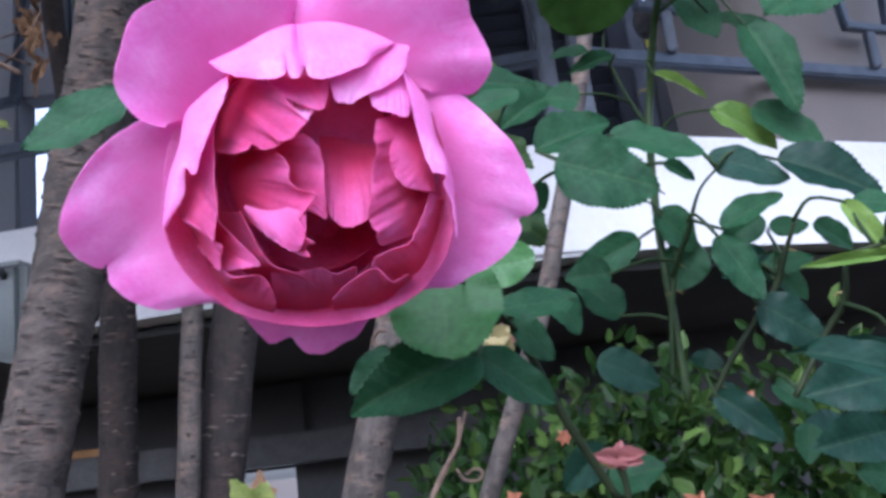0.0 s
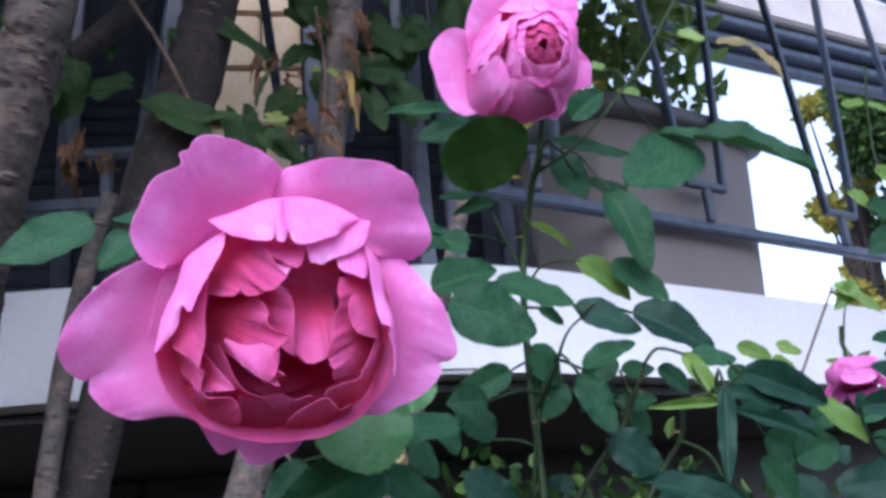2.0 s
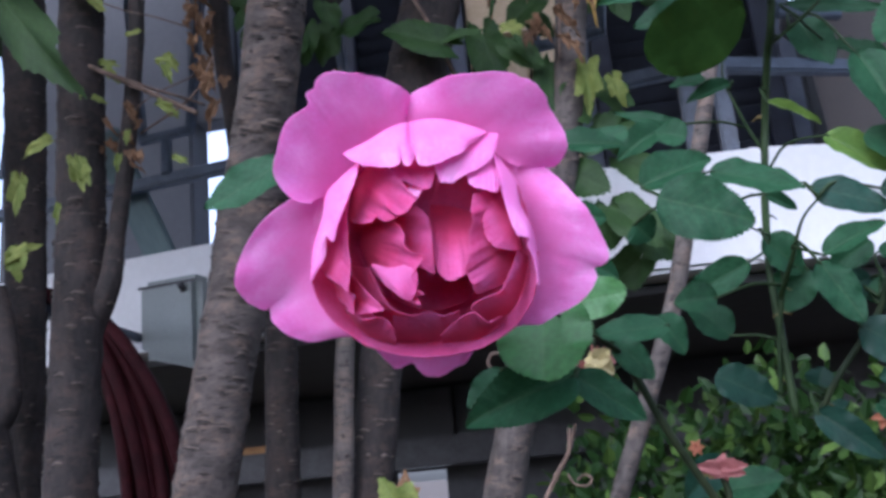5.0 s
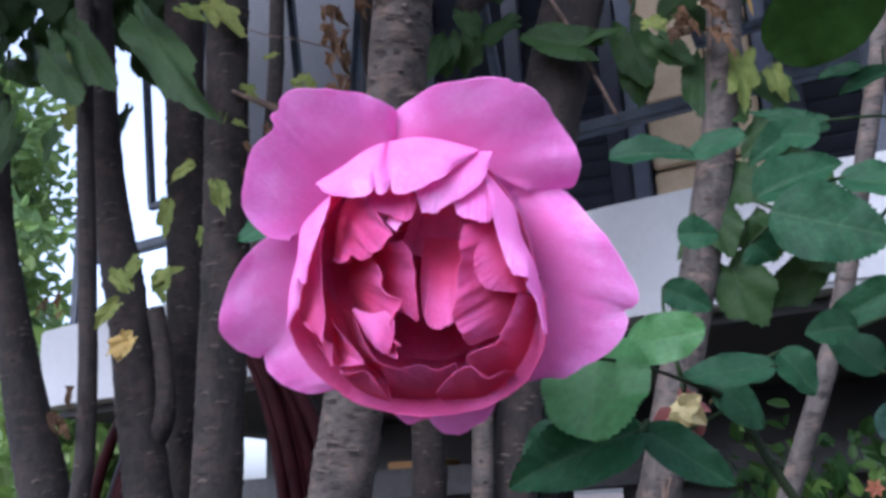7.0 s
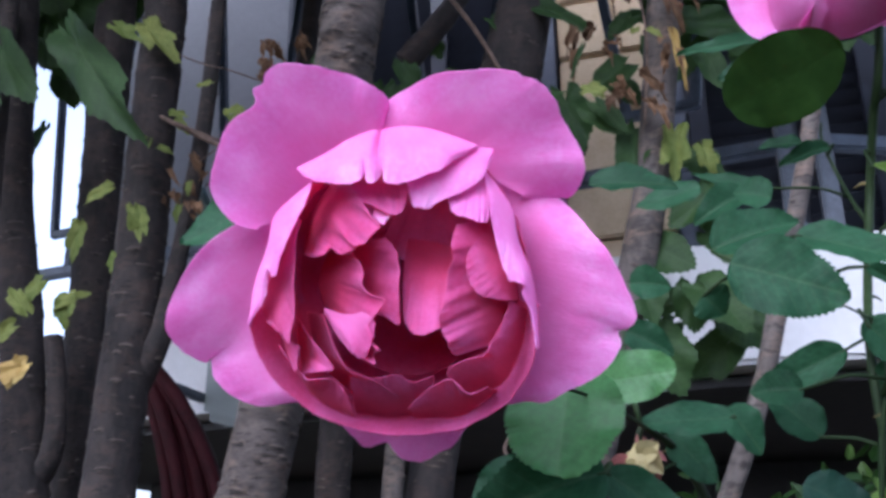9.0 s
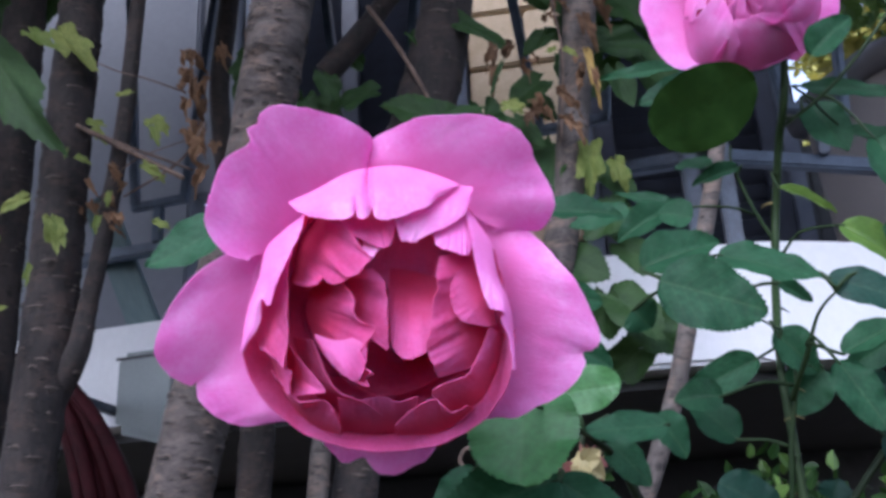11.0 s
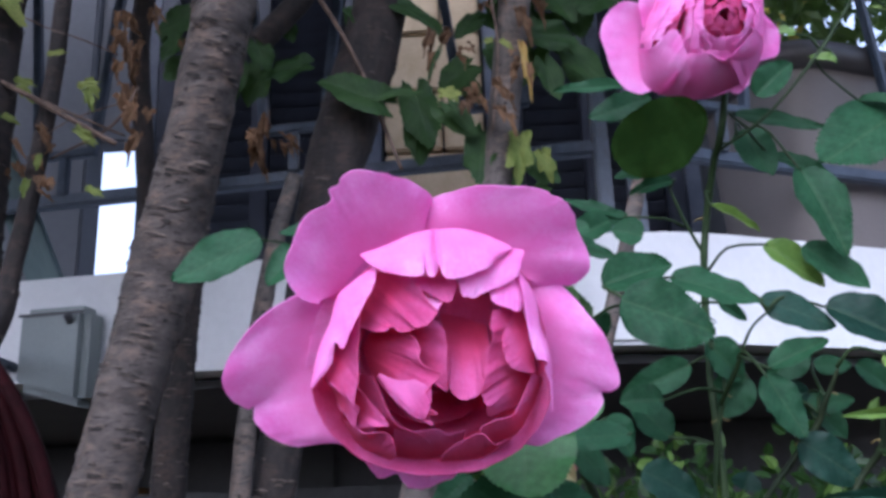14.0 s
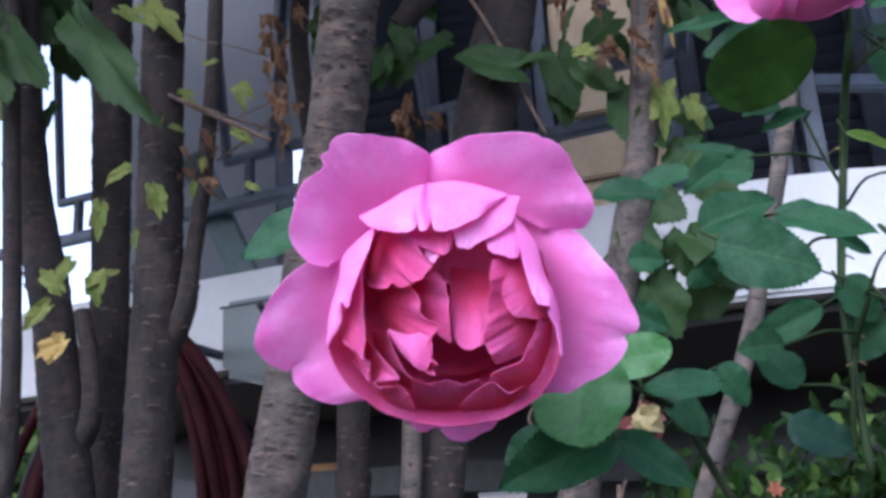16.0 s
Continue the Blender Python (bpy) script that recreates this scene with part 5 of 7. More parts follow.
dry_leaves((-0.301, 0.850, 1.687), (-0.308, 0.850, 1.640), 0.024)
dry_leaves((-0.386, 0.830, 1.601), (-0.374, 0.830, 1.585), 0.021)
dry_leaves((-0.595, 0.780, 1.380), (-0.598, 0.780, 1.340), 0.022)
leaf(vine, (-0.359, 0.860, 1.722), (-0.345, 0.860, 1.699), 0.016, "l")
leaf(vine, (-0.360, 0.860, 1.661), (-0.345, 0.860, 1.645), 0.015, "l")
leaf(vine, (-0.421, 0.840, 1.710), (-0.407, 0.840, 1.690), 0.015, "l")
leaf(vine, (-0.440, 0.820, 1.677), (-0.452, 0.820, 1.646), 0.015, "l")
dry_leaves((-0.587, 0.740, 1.475), (-0.607, 0.740, 1.459), 0.021)
leaf(vine, (-0.443, 0.750, 1.775), (-0.409, 0.750, 1.752), 0.024, "l")
leaf(vine, (-0.484, 0.740, 1.425), (-0.508, 0.740, 1.405), 0.025, "a")
dry_leaves((-0.203, 0.950, 1.686), (-0.200, 0.950, 1.658), 0.026)
dry_leaves((-0.169, 0.950, 1.688), (-0.161, 0.950, 1.669), 0.019)
dry_leaves((-0.327, 0.860, 1.798), (-0.320, 0.860, 1.761), 0.023)
dry_leaves((-0.331, 0.860, 1.780), (-0.333, 0.860, 1.753), 0.019)
dry_leaves((-0.310, 0.900, 1.835), (-0.303, 0.900, 1.806), 0.020)
dry_leaves((-0.258, 0.850, 1.758), (-0.262, 0.850, 1.738), 0.015)
dry_leaves((-0.207, 0.980, 1.688), (-0.192, 0.980, 1.661), 0.023)
dry_leaves((-0.173, 0.980, 1.698), (-0.157, 0.980, 1.676), 0.019)
dry_leaves((-0.325, 0.880, 1.744), (-0.321, 0.880, 1.699), 0.023)
dry_leaves((-0.395, 0.820, 1.647), (-0.383, 0.820, 1.616), 0.020)
dry_leaves((-0.366, 0.800, 1.597), (-0.353, 0.800, 1.573), 0.020)
dry_leaves((-0.408, 0.820, 1.625), (-0.410, 0.820, 1.602), 0.014)
leaf(vine, (-0.372, 0.800, 1.722), (-0.351, 0.800, 1.724), 0.009, "l")
leaf(vine, (-0.338, 0.800, 1.685), (-0.316, 0.800, 1.691), 0.014, "l")
leaf(vine, (-0.331, 0.800, 1.679), (-0.325, 0.800, 1.657), 0.013, "l")
leaf(vine, (-0.338, 0.800, 1.638), (-0.317, 0.800, 1.623), 0.013, "l")
leaf(vine, (-0.402, 0.800, 1.695), (-0.379, 0.800, 1.687), 0.012, "l")
leaf(vine, (-0.412, 0.800, 1.657), (-0.394, 0.800, 1.648), 0.010, "l")
leaf(vine, (-0.373, 0.800, 1.613), (-0.375, 0.800, 1.596), 0.010, "l")
leaf(vine, (-0.322, 0.800, 1.577), (-0.304, 0.800, 1.567), 0.012, "l")
leaf(vine, (-0.382, 0.800, 1.588), (-0.387, 0.800, 1.571), 0.012, "l")
leaf(vine, (-0.414, 0.780, 1.580), (-0.401, 0.780, 1.552), 0.020, "l")
dry_leaves((0.016, 0.920, 1.790), (0.009, 0.920, 1.741), 0.014)
leaf(vine, (0.069, 0.900, 1.767), (0.056, 0.900, 1.766), 0.012, "l")
leaf(vine, (0.079, 0.900, 1.765), (0.095, 0.900, 1.755), 0.012, "l")
leaf(vine, (0.012, 0.880, 1.696), (0.036, 0.880, 1.697), 0.020, "l")
leaf(vine, (-0.019, 1.000, 1.730), (-0.018, 1.000, 1.657), 0.046, "s")
dry_leaves((0.043, 0.900, 1.708), (0.051, 0.900, 1.673), 0.025)
leaf(vine, (0.103, 0.920, 1.767), (0.112, 0.920, 1.701), 0.013, "a")
leaf(vine, (0.021, 0.930, 1.703), (0.052, 0.930, 1.668), 0.025, "v")
leaf(vine, (0.060, 0.950, 1.672), (0.030, 0.950, 1.642), 0.029, "v")
leaf(vine, (-0.110, 0.970, 1.739), (-0.040, 0.970, 1.745), 0.041, "v")
leaf(vine, (-0.094, 1.000, 1.871), (-0.082, 1.000, 1.829), 0.036, "s")
leaf(vine, (-0.093, 0.730, 1.205), (-0.118, 0.730, 1.252), 0.050, "l")
leaf(vine, (-0.101, 0.745, 1.206), (-0.104, 0.745, 1.256), 0.046, "o")
leaf(vine, (-0.020, 0.700, 1.196), (-0.014, 0.700, 1.226), 0.034, "l")
leaf(vine, (-0.075, 0.715, 1.196), (-0.066, 0.715, 1.228), 0.026, "l")
cane(vine, [(-0.050, 0.740, 1.080, 0.0016), (-0.070, 0.736, 1.150, 0.0014), (-0.093, 0.730, 1.207, 0.0009)], TWIG, "stem", 0)
cane(vine, [(-0.060, 0.735, 1.115, 0.0012), (-0.040, 0.715, 1.160, 0.0010), (-0.020, 0.700, 1.198, 0.0008)], TWIG, "stem", 0)


def stalks(parent):
    """Thin stalks from each leaf to the nearest point of a cane."""
    lines = [np.array([tuple(v.co) for v in list(c.data.vertices)[::9]]) for c in parent.children if c.name.startswith("cane")]
    spots = np.vstack(lines)
    for o in [o for o in parent.children if o.name.startswith("leaf")]:
        b = np.array(o.matrix_basis.translation)
        d = np.linalg.norm(spots - b, axis=1)
        k = int(d.argmin())
        if 0.004 < d[k] < 0.05:
            y = np.array(o.matrix_basis.col[1][:3])
            mid = (b + spots[k]) / 2 - y * 0.12 + np.array([0, 0, 0.004])
            tube("stalk", [(*spots[k], 0.0011), (*mid, 0.0009), (*b, 0.0008), (*(b + y * 0.06), 0.0003)], CANE, parent, sides=6, steps=10)


rnd = random.Random(77)
for k in range(64):
    b = Vector((rnd.uniform(0.13, 0.46), rnd.uniform(0.50, 0.68), rnd.uniform(1.12, 1.335)))
    ln = rnd.uniform(0.022, 0.045)
    a = rnd.uniform(0, 6.28)
    leaf(bush, b, b + Vector((math.cos(a), rnd.uniform(-0.5, 0.3), math.sin(a) * 0.6 - 0.25)) * ln, ln * rnd.uniform(0.55, 0.72), rnd.choice("bbgbb"))
stalks(bush)


def vine_cluster(c, size, count, seed, kinds, grow=1.0):
    """Loose hanging vine leaves round a place."""
    rnd = random.Random(seed)
    for k in range(count):
        b = Vector([c[i] + rnd.uniform(-1, 1) * size[i] for i in range(3)])
        a = rnd.uniform(-1.1, 1.1)
        ln = rnd.uniform(0.035, 0.062) * grow
        t = b + Vector((math.sin(a), rnd.uniform(-0.3, 0.2), -math.cos(a))) * ln
        leaf(vine, b, t, ln * rnd.uniform(0.75, 1.05), rnd.choice(kinds))


vine_cluster((0.19, 1.05, 1.93), (0.17, 0.05, 0.13), 46, 1, "vvvvvvvv")
vine_cluster((0.08, 0.98, 1.55), (0.05, 0.04, 0.10), 16, 2, "vvvv")
vine_cluster((-0.27, 1.02, 1.86), (0.08, 0.03, 0.07), 8, 4, "vvv")
vine_cluster((-0.84, 1.0, 2.03), (0.24, 0.08, 0.09), 48, 6, "s", 1.5)
vine_cluster((-0.78, 0.86, 1.80), (0.14, 0.05, 0.09), 16, 5, "vvvl")


def faded_bud(o):
    """A spent bud: a cream swelling with withered petals round it and a curled stalk."""
    f = thing("faded_bud", "spent cream-yellow rose bud with brown withered petals", "bud", at=o)
    tube("swelling", [(0, 0, 0.006, 0.0015), (0.001, 0, 0.003, 0.0046), (0.0005, 0, -0.002, 0.0058), (0, 0, -0.006, 0.004), (0, 0, -0.009, 0.001)], CREAM, f, sides=14, steps=18, rough=0.05)
    for k, (dx, dz, w) in enumerate(((-0.012, -0.004, 0.006), (0.010, 0.001, 0.006), (-0.010, -0.010, 0.007), (0.006, -0.011, 0.007), (0.004, 0.010, 0.006))):
        q = leaf(f, (dx * 0.2, -0.002, dz * 0.2), (dx, -0.003 + 0.002 * k, dz), w, "w", "petal")
    for k, (dx, dz, w) in enumerate(((0.008, -0.004, 0.009), (-0.002, -0.009, 0.008), (0.007, 0.004, 0.008))):
        leaf(f, (dx * 0.1, -0.004, dz * 0.1), (dx, -0.006, dz), w, "c", "petal")
    tube("stalk", [(0, 0, 0.006, 0.0014), (0.003, 0.004, 0.014, 0.0013), (0.012, 0.012, 0.02, 0.0012)], CANE_DARK, f, sides=7, steps=12)


def faded_rose(o, s):
    f = thing("faded_rose", "withered dusty pink rose with shrivelled petals", "rose", at=o)
    rnd = random.Random(17)
    for k in range(9):
        a = k * 0.7
        d = Vector((math.cos(a) * 1.0, -0.5 + 0.3 * rnd.random(), math.sin(a) * 0.45 + 0.15)) * s * rnd.uniform(0.7, 1.1)
        leaf(f, Vector((0, 0, 0)), d, s * 0.55, "w", "petal")
    tube("stalk", [(0, 0, 0, 0.002), (0.003, 0.004, -0.02, 0.0016), (-0.002, 0.01, -0.08, 0.0015)], CANE_DARK, f, sides=7, steps=12)


faded_bud((0.0680, 0.4250, 1.2880))
faded_rose((0.1220, 0.5000, 1.2360), 0.012)
for pts in ([(0.0520, 0.4600, 1.2620, 0.0011), (0.0500, 0.4600, 1.2510, 0.0011), (0.0430, 0.4600, 1.2410, 0.0011), (0.0370, 0.4600, 1.2310, 0.0011), (0.0340, 0.4600, 1.2220, 0.0011)], [(0.0420, 0.4000, 1.2830, 0.0008), (0.0330, 0.4000, 1.2830, 0.0008), (0.0270, 0.4000, 1.2860, 0.0008), (0.0240, 0.4000, 1.2900, 0.0008), (0.0260, 0.4000, 1.2940, 0.0008), (0.0290, 0.4000, 1.2940, 0.0008)], [(0.0480, 0.4700, 1.2410, 0.0006), (0.0510, 0.4700, 1.2360, 0.0006), (0.0570, 0.4700, 1.2350, 0.0006), (0.0590, 0.4700, 1.2380, 0.0006), (0.0560, 0.4700, 1.2400, 0.0006), (0.0520, 0.4700, 1.2380, 0.0006)]):
    tube("tendril", pts, TWIG, bush, sides=6, steps=40)


# ---- roses ----
def sheet(name, grid_pts, material, parent, thick=0.00025):
    """A thin shell over a grid of points."""
    g = np.array(grid_pts, float)
    ni, nj = g.shape[:2]
    n = np.cross(np.gradient(g, axis=0), np.gradient(g, axis=1))
    n /= np.linalg.norm(n, axis=2)[..., None] + 1e-12
    verts = list((g + n * thick / 2).reshape(-1, 3)) + list((g - n * thick / 2).reshape(-1, 3))
    off, faces = ni * nj, []
    for i in range(ni - 1):
        for j in range(nj - 1):
            a = i * nj + j
            faces.append((a, a + nj, a + nj + 1, a + 1))
            faces.append((off + a, off + a + 1, off + a + nj + 1, off + a + nj))
    ring = [j for j in range(nj)] + [i * nj + nj - 1 for i in range(1, ni)] + [(ni - 1) * nj + j for j in range(nj - 2, -1, -1)] + [i * nj for i in range(ni - 2, 0, -1)]
    # the cut edge has corners of its own, so that it stays crisp
    rim_at = len(verts)
    verts += [verts[a] for a in ring] + [verts[off + a] for a in ring]
    nr = len(ring)
    for k in range(nr):
        b = (k + 1) % nr
        faces.append((rim_at + k, rim_at + b, rim_at + nr + b, rim_at + nr + k))
    ob = mesh_object(name, verts, faces, material, parent)
    uv = ob.data.uv_layers.new(name="petal")
    at = [(j / (nj - 1), i / (ni - 1)) for i in range(ni) for j in range(nj)] * 2
    at += [at[a] for a in ring] * 2
    for k, lp in enumerate(ob.data.loops):
        uv.data[k].uv = at[lp.vertex_index]
    return ob


def petal_between(bloom, base, rim, belly=0.0, wave=0.0, inner=False, corner=0, bulge=0.0, fold=False):
    """A petal between its hidden base line and its free rim, in millimetres; the notches of the rim fade towards the base."""
    PETAL_COUNT[0] += 1
    sd = PETAL_COUNT[0] * 7.3
    ns, nt = 84, 22
    root, edge = smooth_line(base, ns), smooth_line(rim, ns)
    pad = np.vstack([edge[:1]] * 8 + [edge] + [edge[-1:]] * 8)
    calm = np.stack([np.convolve(pad[:, c], np.ones(17) / 17, "valid") for c in range(3)], 1)
    g = []
    for i in range(nt + 1):
        t = (i / nt) ** 0.8
        mid = (root + calm) / 2
        ctrl = mid + np.array([0, 0, belly]) + mid / (np.linalg.norm(mid, axis=1)[:, None] + 1e-6) * bulge
        p = (1 - t) ** 2 * root + 2 * t * (1 - t) * ctrl + t * t * calm + (edge - calm) * t ** (2 if corner else 4)
        for j in range(ns):
            s = j / (ns - 1)
            f = t**1.4 * min(1, 6 * s, 6 - 6 * s)
            # broad waves, then pleats that run from base to rim
            p[j, 2] += f * (wave * (2.4 * noise.noise((s * 4.5 + sd, t * 1.8, sd)) + 1.3 * noise.noise((s * 13 + sd, t * 1.5, sd))) + 0.25 * noise.noise((s * 24 + sd, t * 4, sd)))
            p[j, 2] += 0.12 * t**12
            k = t**5 * (0.34 * noise.noise((s * 22 + sd, 0.3, 9)) + 0.26 * noise.noise((s * 55 + sd, 0.3, 2)))
            p[j, :2] += (p[j, :2] - root[j, :2]) / (np.linalg.norm(p[j, :2] - root[j, :2]) + 1e-6) * k
        g.append(p * 0.001)
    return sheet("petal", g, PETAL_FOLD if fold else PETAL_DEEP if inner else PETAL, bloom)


PETAL_COUNT = [0]


def petal(bloom, root, rim, lip=None, belly=0.0, bowl=0, wave=0.0, inner=False):
    """A petal from its root to its rim, in millimetres: x right, y up, z out of the bloom. lip: where its edge folds over to."""
    PETAL_COUNT[0] += 1
    sd = PETAL_COUNT[0] * 7.3
    ns, nt = 44, 18
    r0, edge = np.array(root, float), smooth_line(rim, ns)
    far = smooth_line(lip, ns) if lip else None
    # the notches of the rim fade out towards the root
    pad = np.vstack([edge[:1]] * 5 + [edge] + [edge[-1:]] * 5)
    calm = np.stack([np.convolve(pad[:, c], np.ones(11) / 11, "valid") for c in range(3)], 1)
    rows = []
    for i in range(nt + 1):
        t = i / nt
        near = calm + (edge - calm) * t**5
        start = r0 + (calm - r0) * 0.06
        if bowl:
            ctrl = calm * np.array([1.0, 1.0, 0]) * 1.04 + r0 * np.array([0, 0, 0.72]) + calm * np.array([0, 0, 0.28])
        else:
            ctrl = (r0 + calm) / 2 + np.array([0, 0, belly])
        p = (1 - t) ** 2 * start + 2 * t * (1 - t) * ctrl + t * t * near
        rows.append((t if not lip else t * 0.6, p))
    if lip:
        for i in range(1, 11):
            t = i / 10
            ctrl = edge * 0.72 + far * 0.28 + (edge - r0) / (np.linalg.norm(edge - r0, axis=1)[:, None] + 1e-6) * 2.0 + np.array([0, 0, 2.2])
            rows.append((0.6 + 0.4 * t, (1 - t) ** 2 * edge + 2 * t * (1 - t) * ctrl + t * t * far))
    g = []
    for t, p in rows:
        q = p.copy()
        for j in range(ns):
            s = j / (ns - 1)
            f = t ** 1.5
            q[j, 2] += f * (wave * 2.2 * noise.noise((s * 5 + sd, t * 2.2, sd)) + 0.6 * noise.noise((s * 11, t * 4, sd)) + 0.3 * noise.noise((s * 26 + sd, t * 5, sd)))
            k = t**4 * (wave * 1.5 * noise.noise((s * 9 + sd, 1.7, 5.0)) + 0.7 * noise.noise((s * 21 + sd, 0.3, 9)) + 0.35 * noise.noise((s * 47 + sd, 0.3, 2)))
            q[j, :2] += (p[j, :2] - r0[:2]) / (np.linalg.norm(p[j, :2] - r0[:2]) + 1e-6) * k
            # faint ribs from root to rim
            q[j, 2] += 0.05 * f * math.sin(s * 46 + sd + 2 * t)
        g.append(q * 0.001)
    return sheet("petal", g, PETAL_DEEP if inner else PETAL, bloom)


def bloom_frame(o, x, y, z, label):
    b = thing("rose_bloom", label, "rose", "rose blooms")
    m = Matrix((Vector(x), Vector(y), Vector(z))).transposed().to_4x4()
    m.translation = o
    b.matrix_basis = m
    return b


def facing(n, up=(0, 0, 1)):
    z = Vector(n).normalized()
    x = Vector(up).cross(z).normalized()
    return x, z.cross(x), z


def calyx(bloom, depth, size):
    """The green cup behind the petals, with five sepals and a piece of stalk."""
    tube("hip", [(0, 0, depth + 0.006, size * 0.6), (0, 0, depth, size), (0, 0, depth - 0.008, size), (0, 0, depth - 0.014, size * 0.5), (0, 0.004, depth - 0.03, size * 0.42), (0, -0.004, depth - 0.05, size * 0.4)], CANE, bloom, "green hip and stalk", sides=14)
    for k in range(5):
        a = k * 1.257 + 0.3
        d = Vector((math.cos(a), math.sin(a), -0.25))
        leaf(bloom, d * size * 0.7 + Vector((0, 0, depth)), d * size * 4.2 + Vector((0, 0, depth)), size * 1.3, "y", "sepal")


def full_bloom(o, n, radius, label, seed, openness=1.0, up=(0, 0, 1)):
    """A round many-petalled rose: five guards and four rings of petals folded inwards."""
    b = bloom_frame(o, *facing(n, up), label)
    rnd = random.Random(seed)
    R = radius * 1000
    for k in range(5):
        a = k * 1.257 + rnd.uniform(-0.2, 0.2)
        rr = R * rnd.uniform(0.92, 1.08)
        fan = [(math.cos(a + q) * rr * s, math.sin(a + q) * rr * s, R * w * openness) for q, s, w in ((-0.75, 0.55, 0.0), (-0.6, 0.86, -0.12), (-0.32, 1.0, -0.2), (0, 0.97, -0.22), (0.32, 1.0, -0.2), (0.6, 0.86, -0.12), (0.75, 0.55, 0.0))]
        petal(b, (0, 0, -0.42 * R), fan, belly=R * 0.02, wave=0.7)
    ball = lambda rad, c, a: (rad * math.sin(c) * math.cos(a), rad * math.sin(c) * math.sin(a), rad * math.cos(c) - 0.1 * R)
    for ring, (colat, cnt) in enumerate(((72, 5), (58, 5), (45, 5), (33, 4), (20, 4), (9, 3))):
        for k in range(cnt):
            a = k * 2 * math.pi / cnt + ring * 0.7 + rnd.uniform(-0.3, 0.3)
            half, c0 = math.pi / cnt * 1.35, radians(colat + rnd.uniform(-6, 6))
            rad = R * (0.70 - 0.045 * ring)
            rim = [ball(rad * rnd.uniform(1.03, 1.09), c0 + 0.28 * q * q + rnd.uniform(-0.05, 0.05), a + half * q) for q in (-1, -0.75, -0.45, -0.15, 0.15, 0.45, 0.75, 1)]
            base = [ball(rad * 0.8, radians(122), a + half * q * 0.8) for q in (-1, -0.5, 0, 0.5, 1)]
            petal_between(b, base, rim, wave=0.35, bulge=rad * 0.5, inner=ring > 2)
    calyx(b, -0.42 * radius, radius * 0.16)
    return b

rose = bloom_frame((0.0226, 0.2823, 1.3179), (0.9827, 0.1798, -0.0454), (0.1027, -0.3236, 0.9406), (0.1544, -0.9289, -0.3365), "large open pink garden rose with ruffled inner petals")
petal_between(rose, [(-28.1, 13.7, -8.0), (-20.4, 24.2, -7.0), (-9.8, 29.4, -6.0), (-2.3, 31.6, -6.0)], [(-33.2, 11.5, -1.0), (-38.7, 13.4, 1.6), (-43.3, 20.8, 4.0), (-41.3, 29.3, 5.8), (-38.1, 36.9, 6.0), (-31.4, 41.2, 7.0), (-31.8, 44.5, 7.0), (-29.4, 46.3, 7.0), (-28.3, 48.7, 7.9), (-23.6, 50.7, 8.0), (-15.9, 49.9, 6.6), (-9.3, 48.8, 1.1), (-4.3, 46.4, -1.2), (-1.5, 44.0, -4.8), (-2.3, 39.8, -7.5), (-4.4, 33.5, -10.7)], belly=1.5, wave=0.35)  # guard, upper left
petal_between(rose, [(-3.1, 32.0, -9.0), (5.3, 31.9, -8.0), (17.4, 28.7, -7.0), (29.4, 21.1, -6.0)], [(-4.0, 37.6, -9.1), (-3.6, 41.3, -6.9), (-0.6, 44.5, -5.9), (3.3, 46.0, -3.6), (10.9, 48.3, 1.7), (19.9, 48.7, 5.0), (28.5, 48.3, 6.2), (32.1, 46.5, 6.5), (35.3, 45.6, 6.4), (39.2, 41.7, 5.2), (41.3, 37.1, 1.9), (44.9, 31.0, 0.6), (46.4, 26.1, -0.1), (45.5, 22.2, -3.9), (43.1, 19.7, -7.8), (39.0, 19.6, -8.6), (30.4, 19.2, -7.0)], belly=1.5, wave=0.35)  # guard, upper right
petal_between(rose, [(-25.2, 17.5, -9.0), (-30.1, 6.2, -12.0), (-31.9, -9.3, -14.0), (-25.8, -25.0, -15.0), (-16.4, -32.8, -15.0)], [(-28.3, 16.6, -6.0), (-40.0, 13.4, -5.6), (-50.6, 5.8, -5.5), (-58.2, -4.8, -8.2), (-60.5, -13.1, -9.0), (-58.2, -19.7, -13.8), (-53.2, -23.7, -18.0), (-51.5, -21.3, -17.8), (-51.4, -26.8, -18.5), (-47.7, -31.4, -18.5), (-42.8, -34.1, -18.4), (-37.6, -35.2, -18.5), (-26.7, -33.7, -17.9), (-16.9, -35.7, -17.0)], belly=1, wave=0.4)  # guard, left
petal_between(rose, [(28.2, 21.4, -9.0), (31.3, 9.2, -9.0), (33.1, -6.2, -11.0), (31.8, -21.7, -13.0), (24.2, -31.3, -15.0)], [(30.7, 20.3, -7.0), (39.2, 19.8, -9.7), (43.6, 16.7, -7.6), (47.6, 11.4, -2.2), (51.8, 6.2, -0.0), (56.0, -1.8, -1.0), (58.5, -8.5, -1.1), (57.1, -11.8, -3.4), (54.7, -12.9, -5.9), (55.4, -15.9, -5.7), (53.2, -20.7, -7.3), (48.9, -25.0, -8.9), (43.3, -27.9, -9.9), (37.6, -31.2, -12.0), (32.5, -31.7, -14.0), (24.2, -33.5, -17.0)], belly=1, wave=0.4)  # guard, right
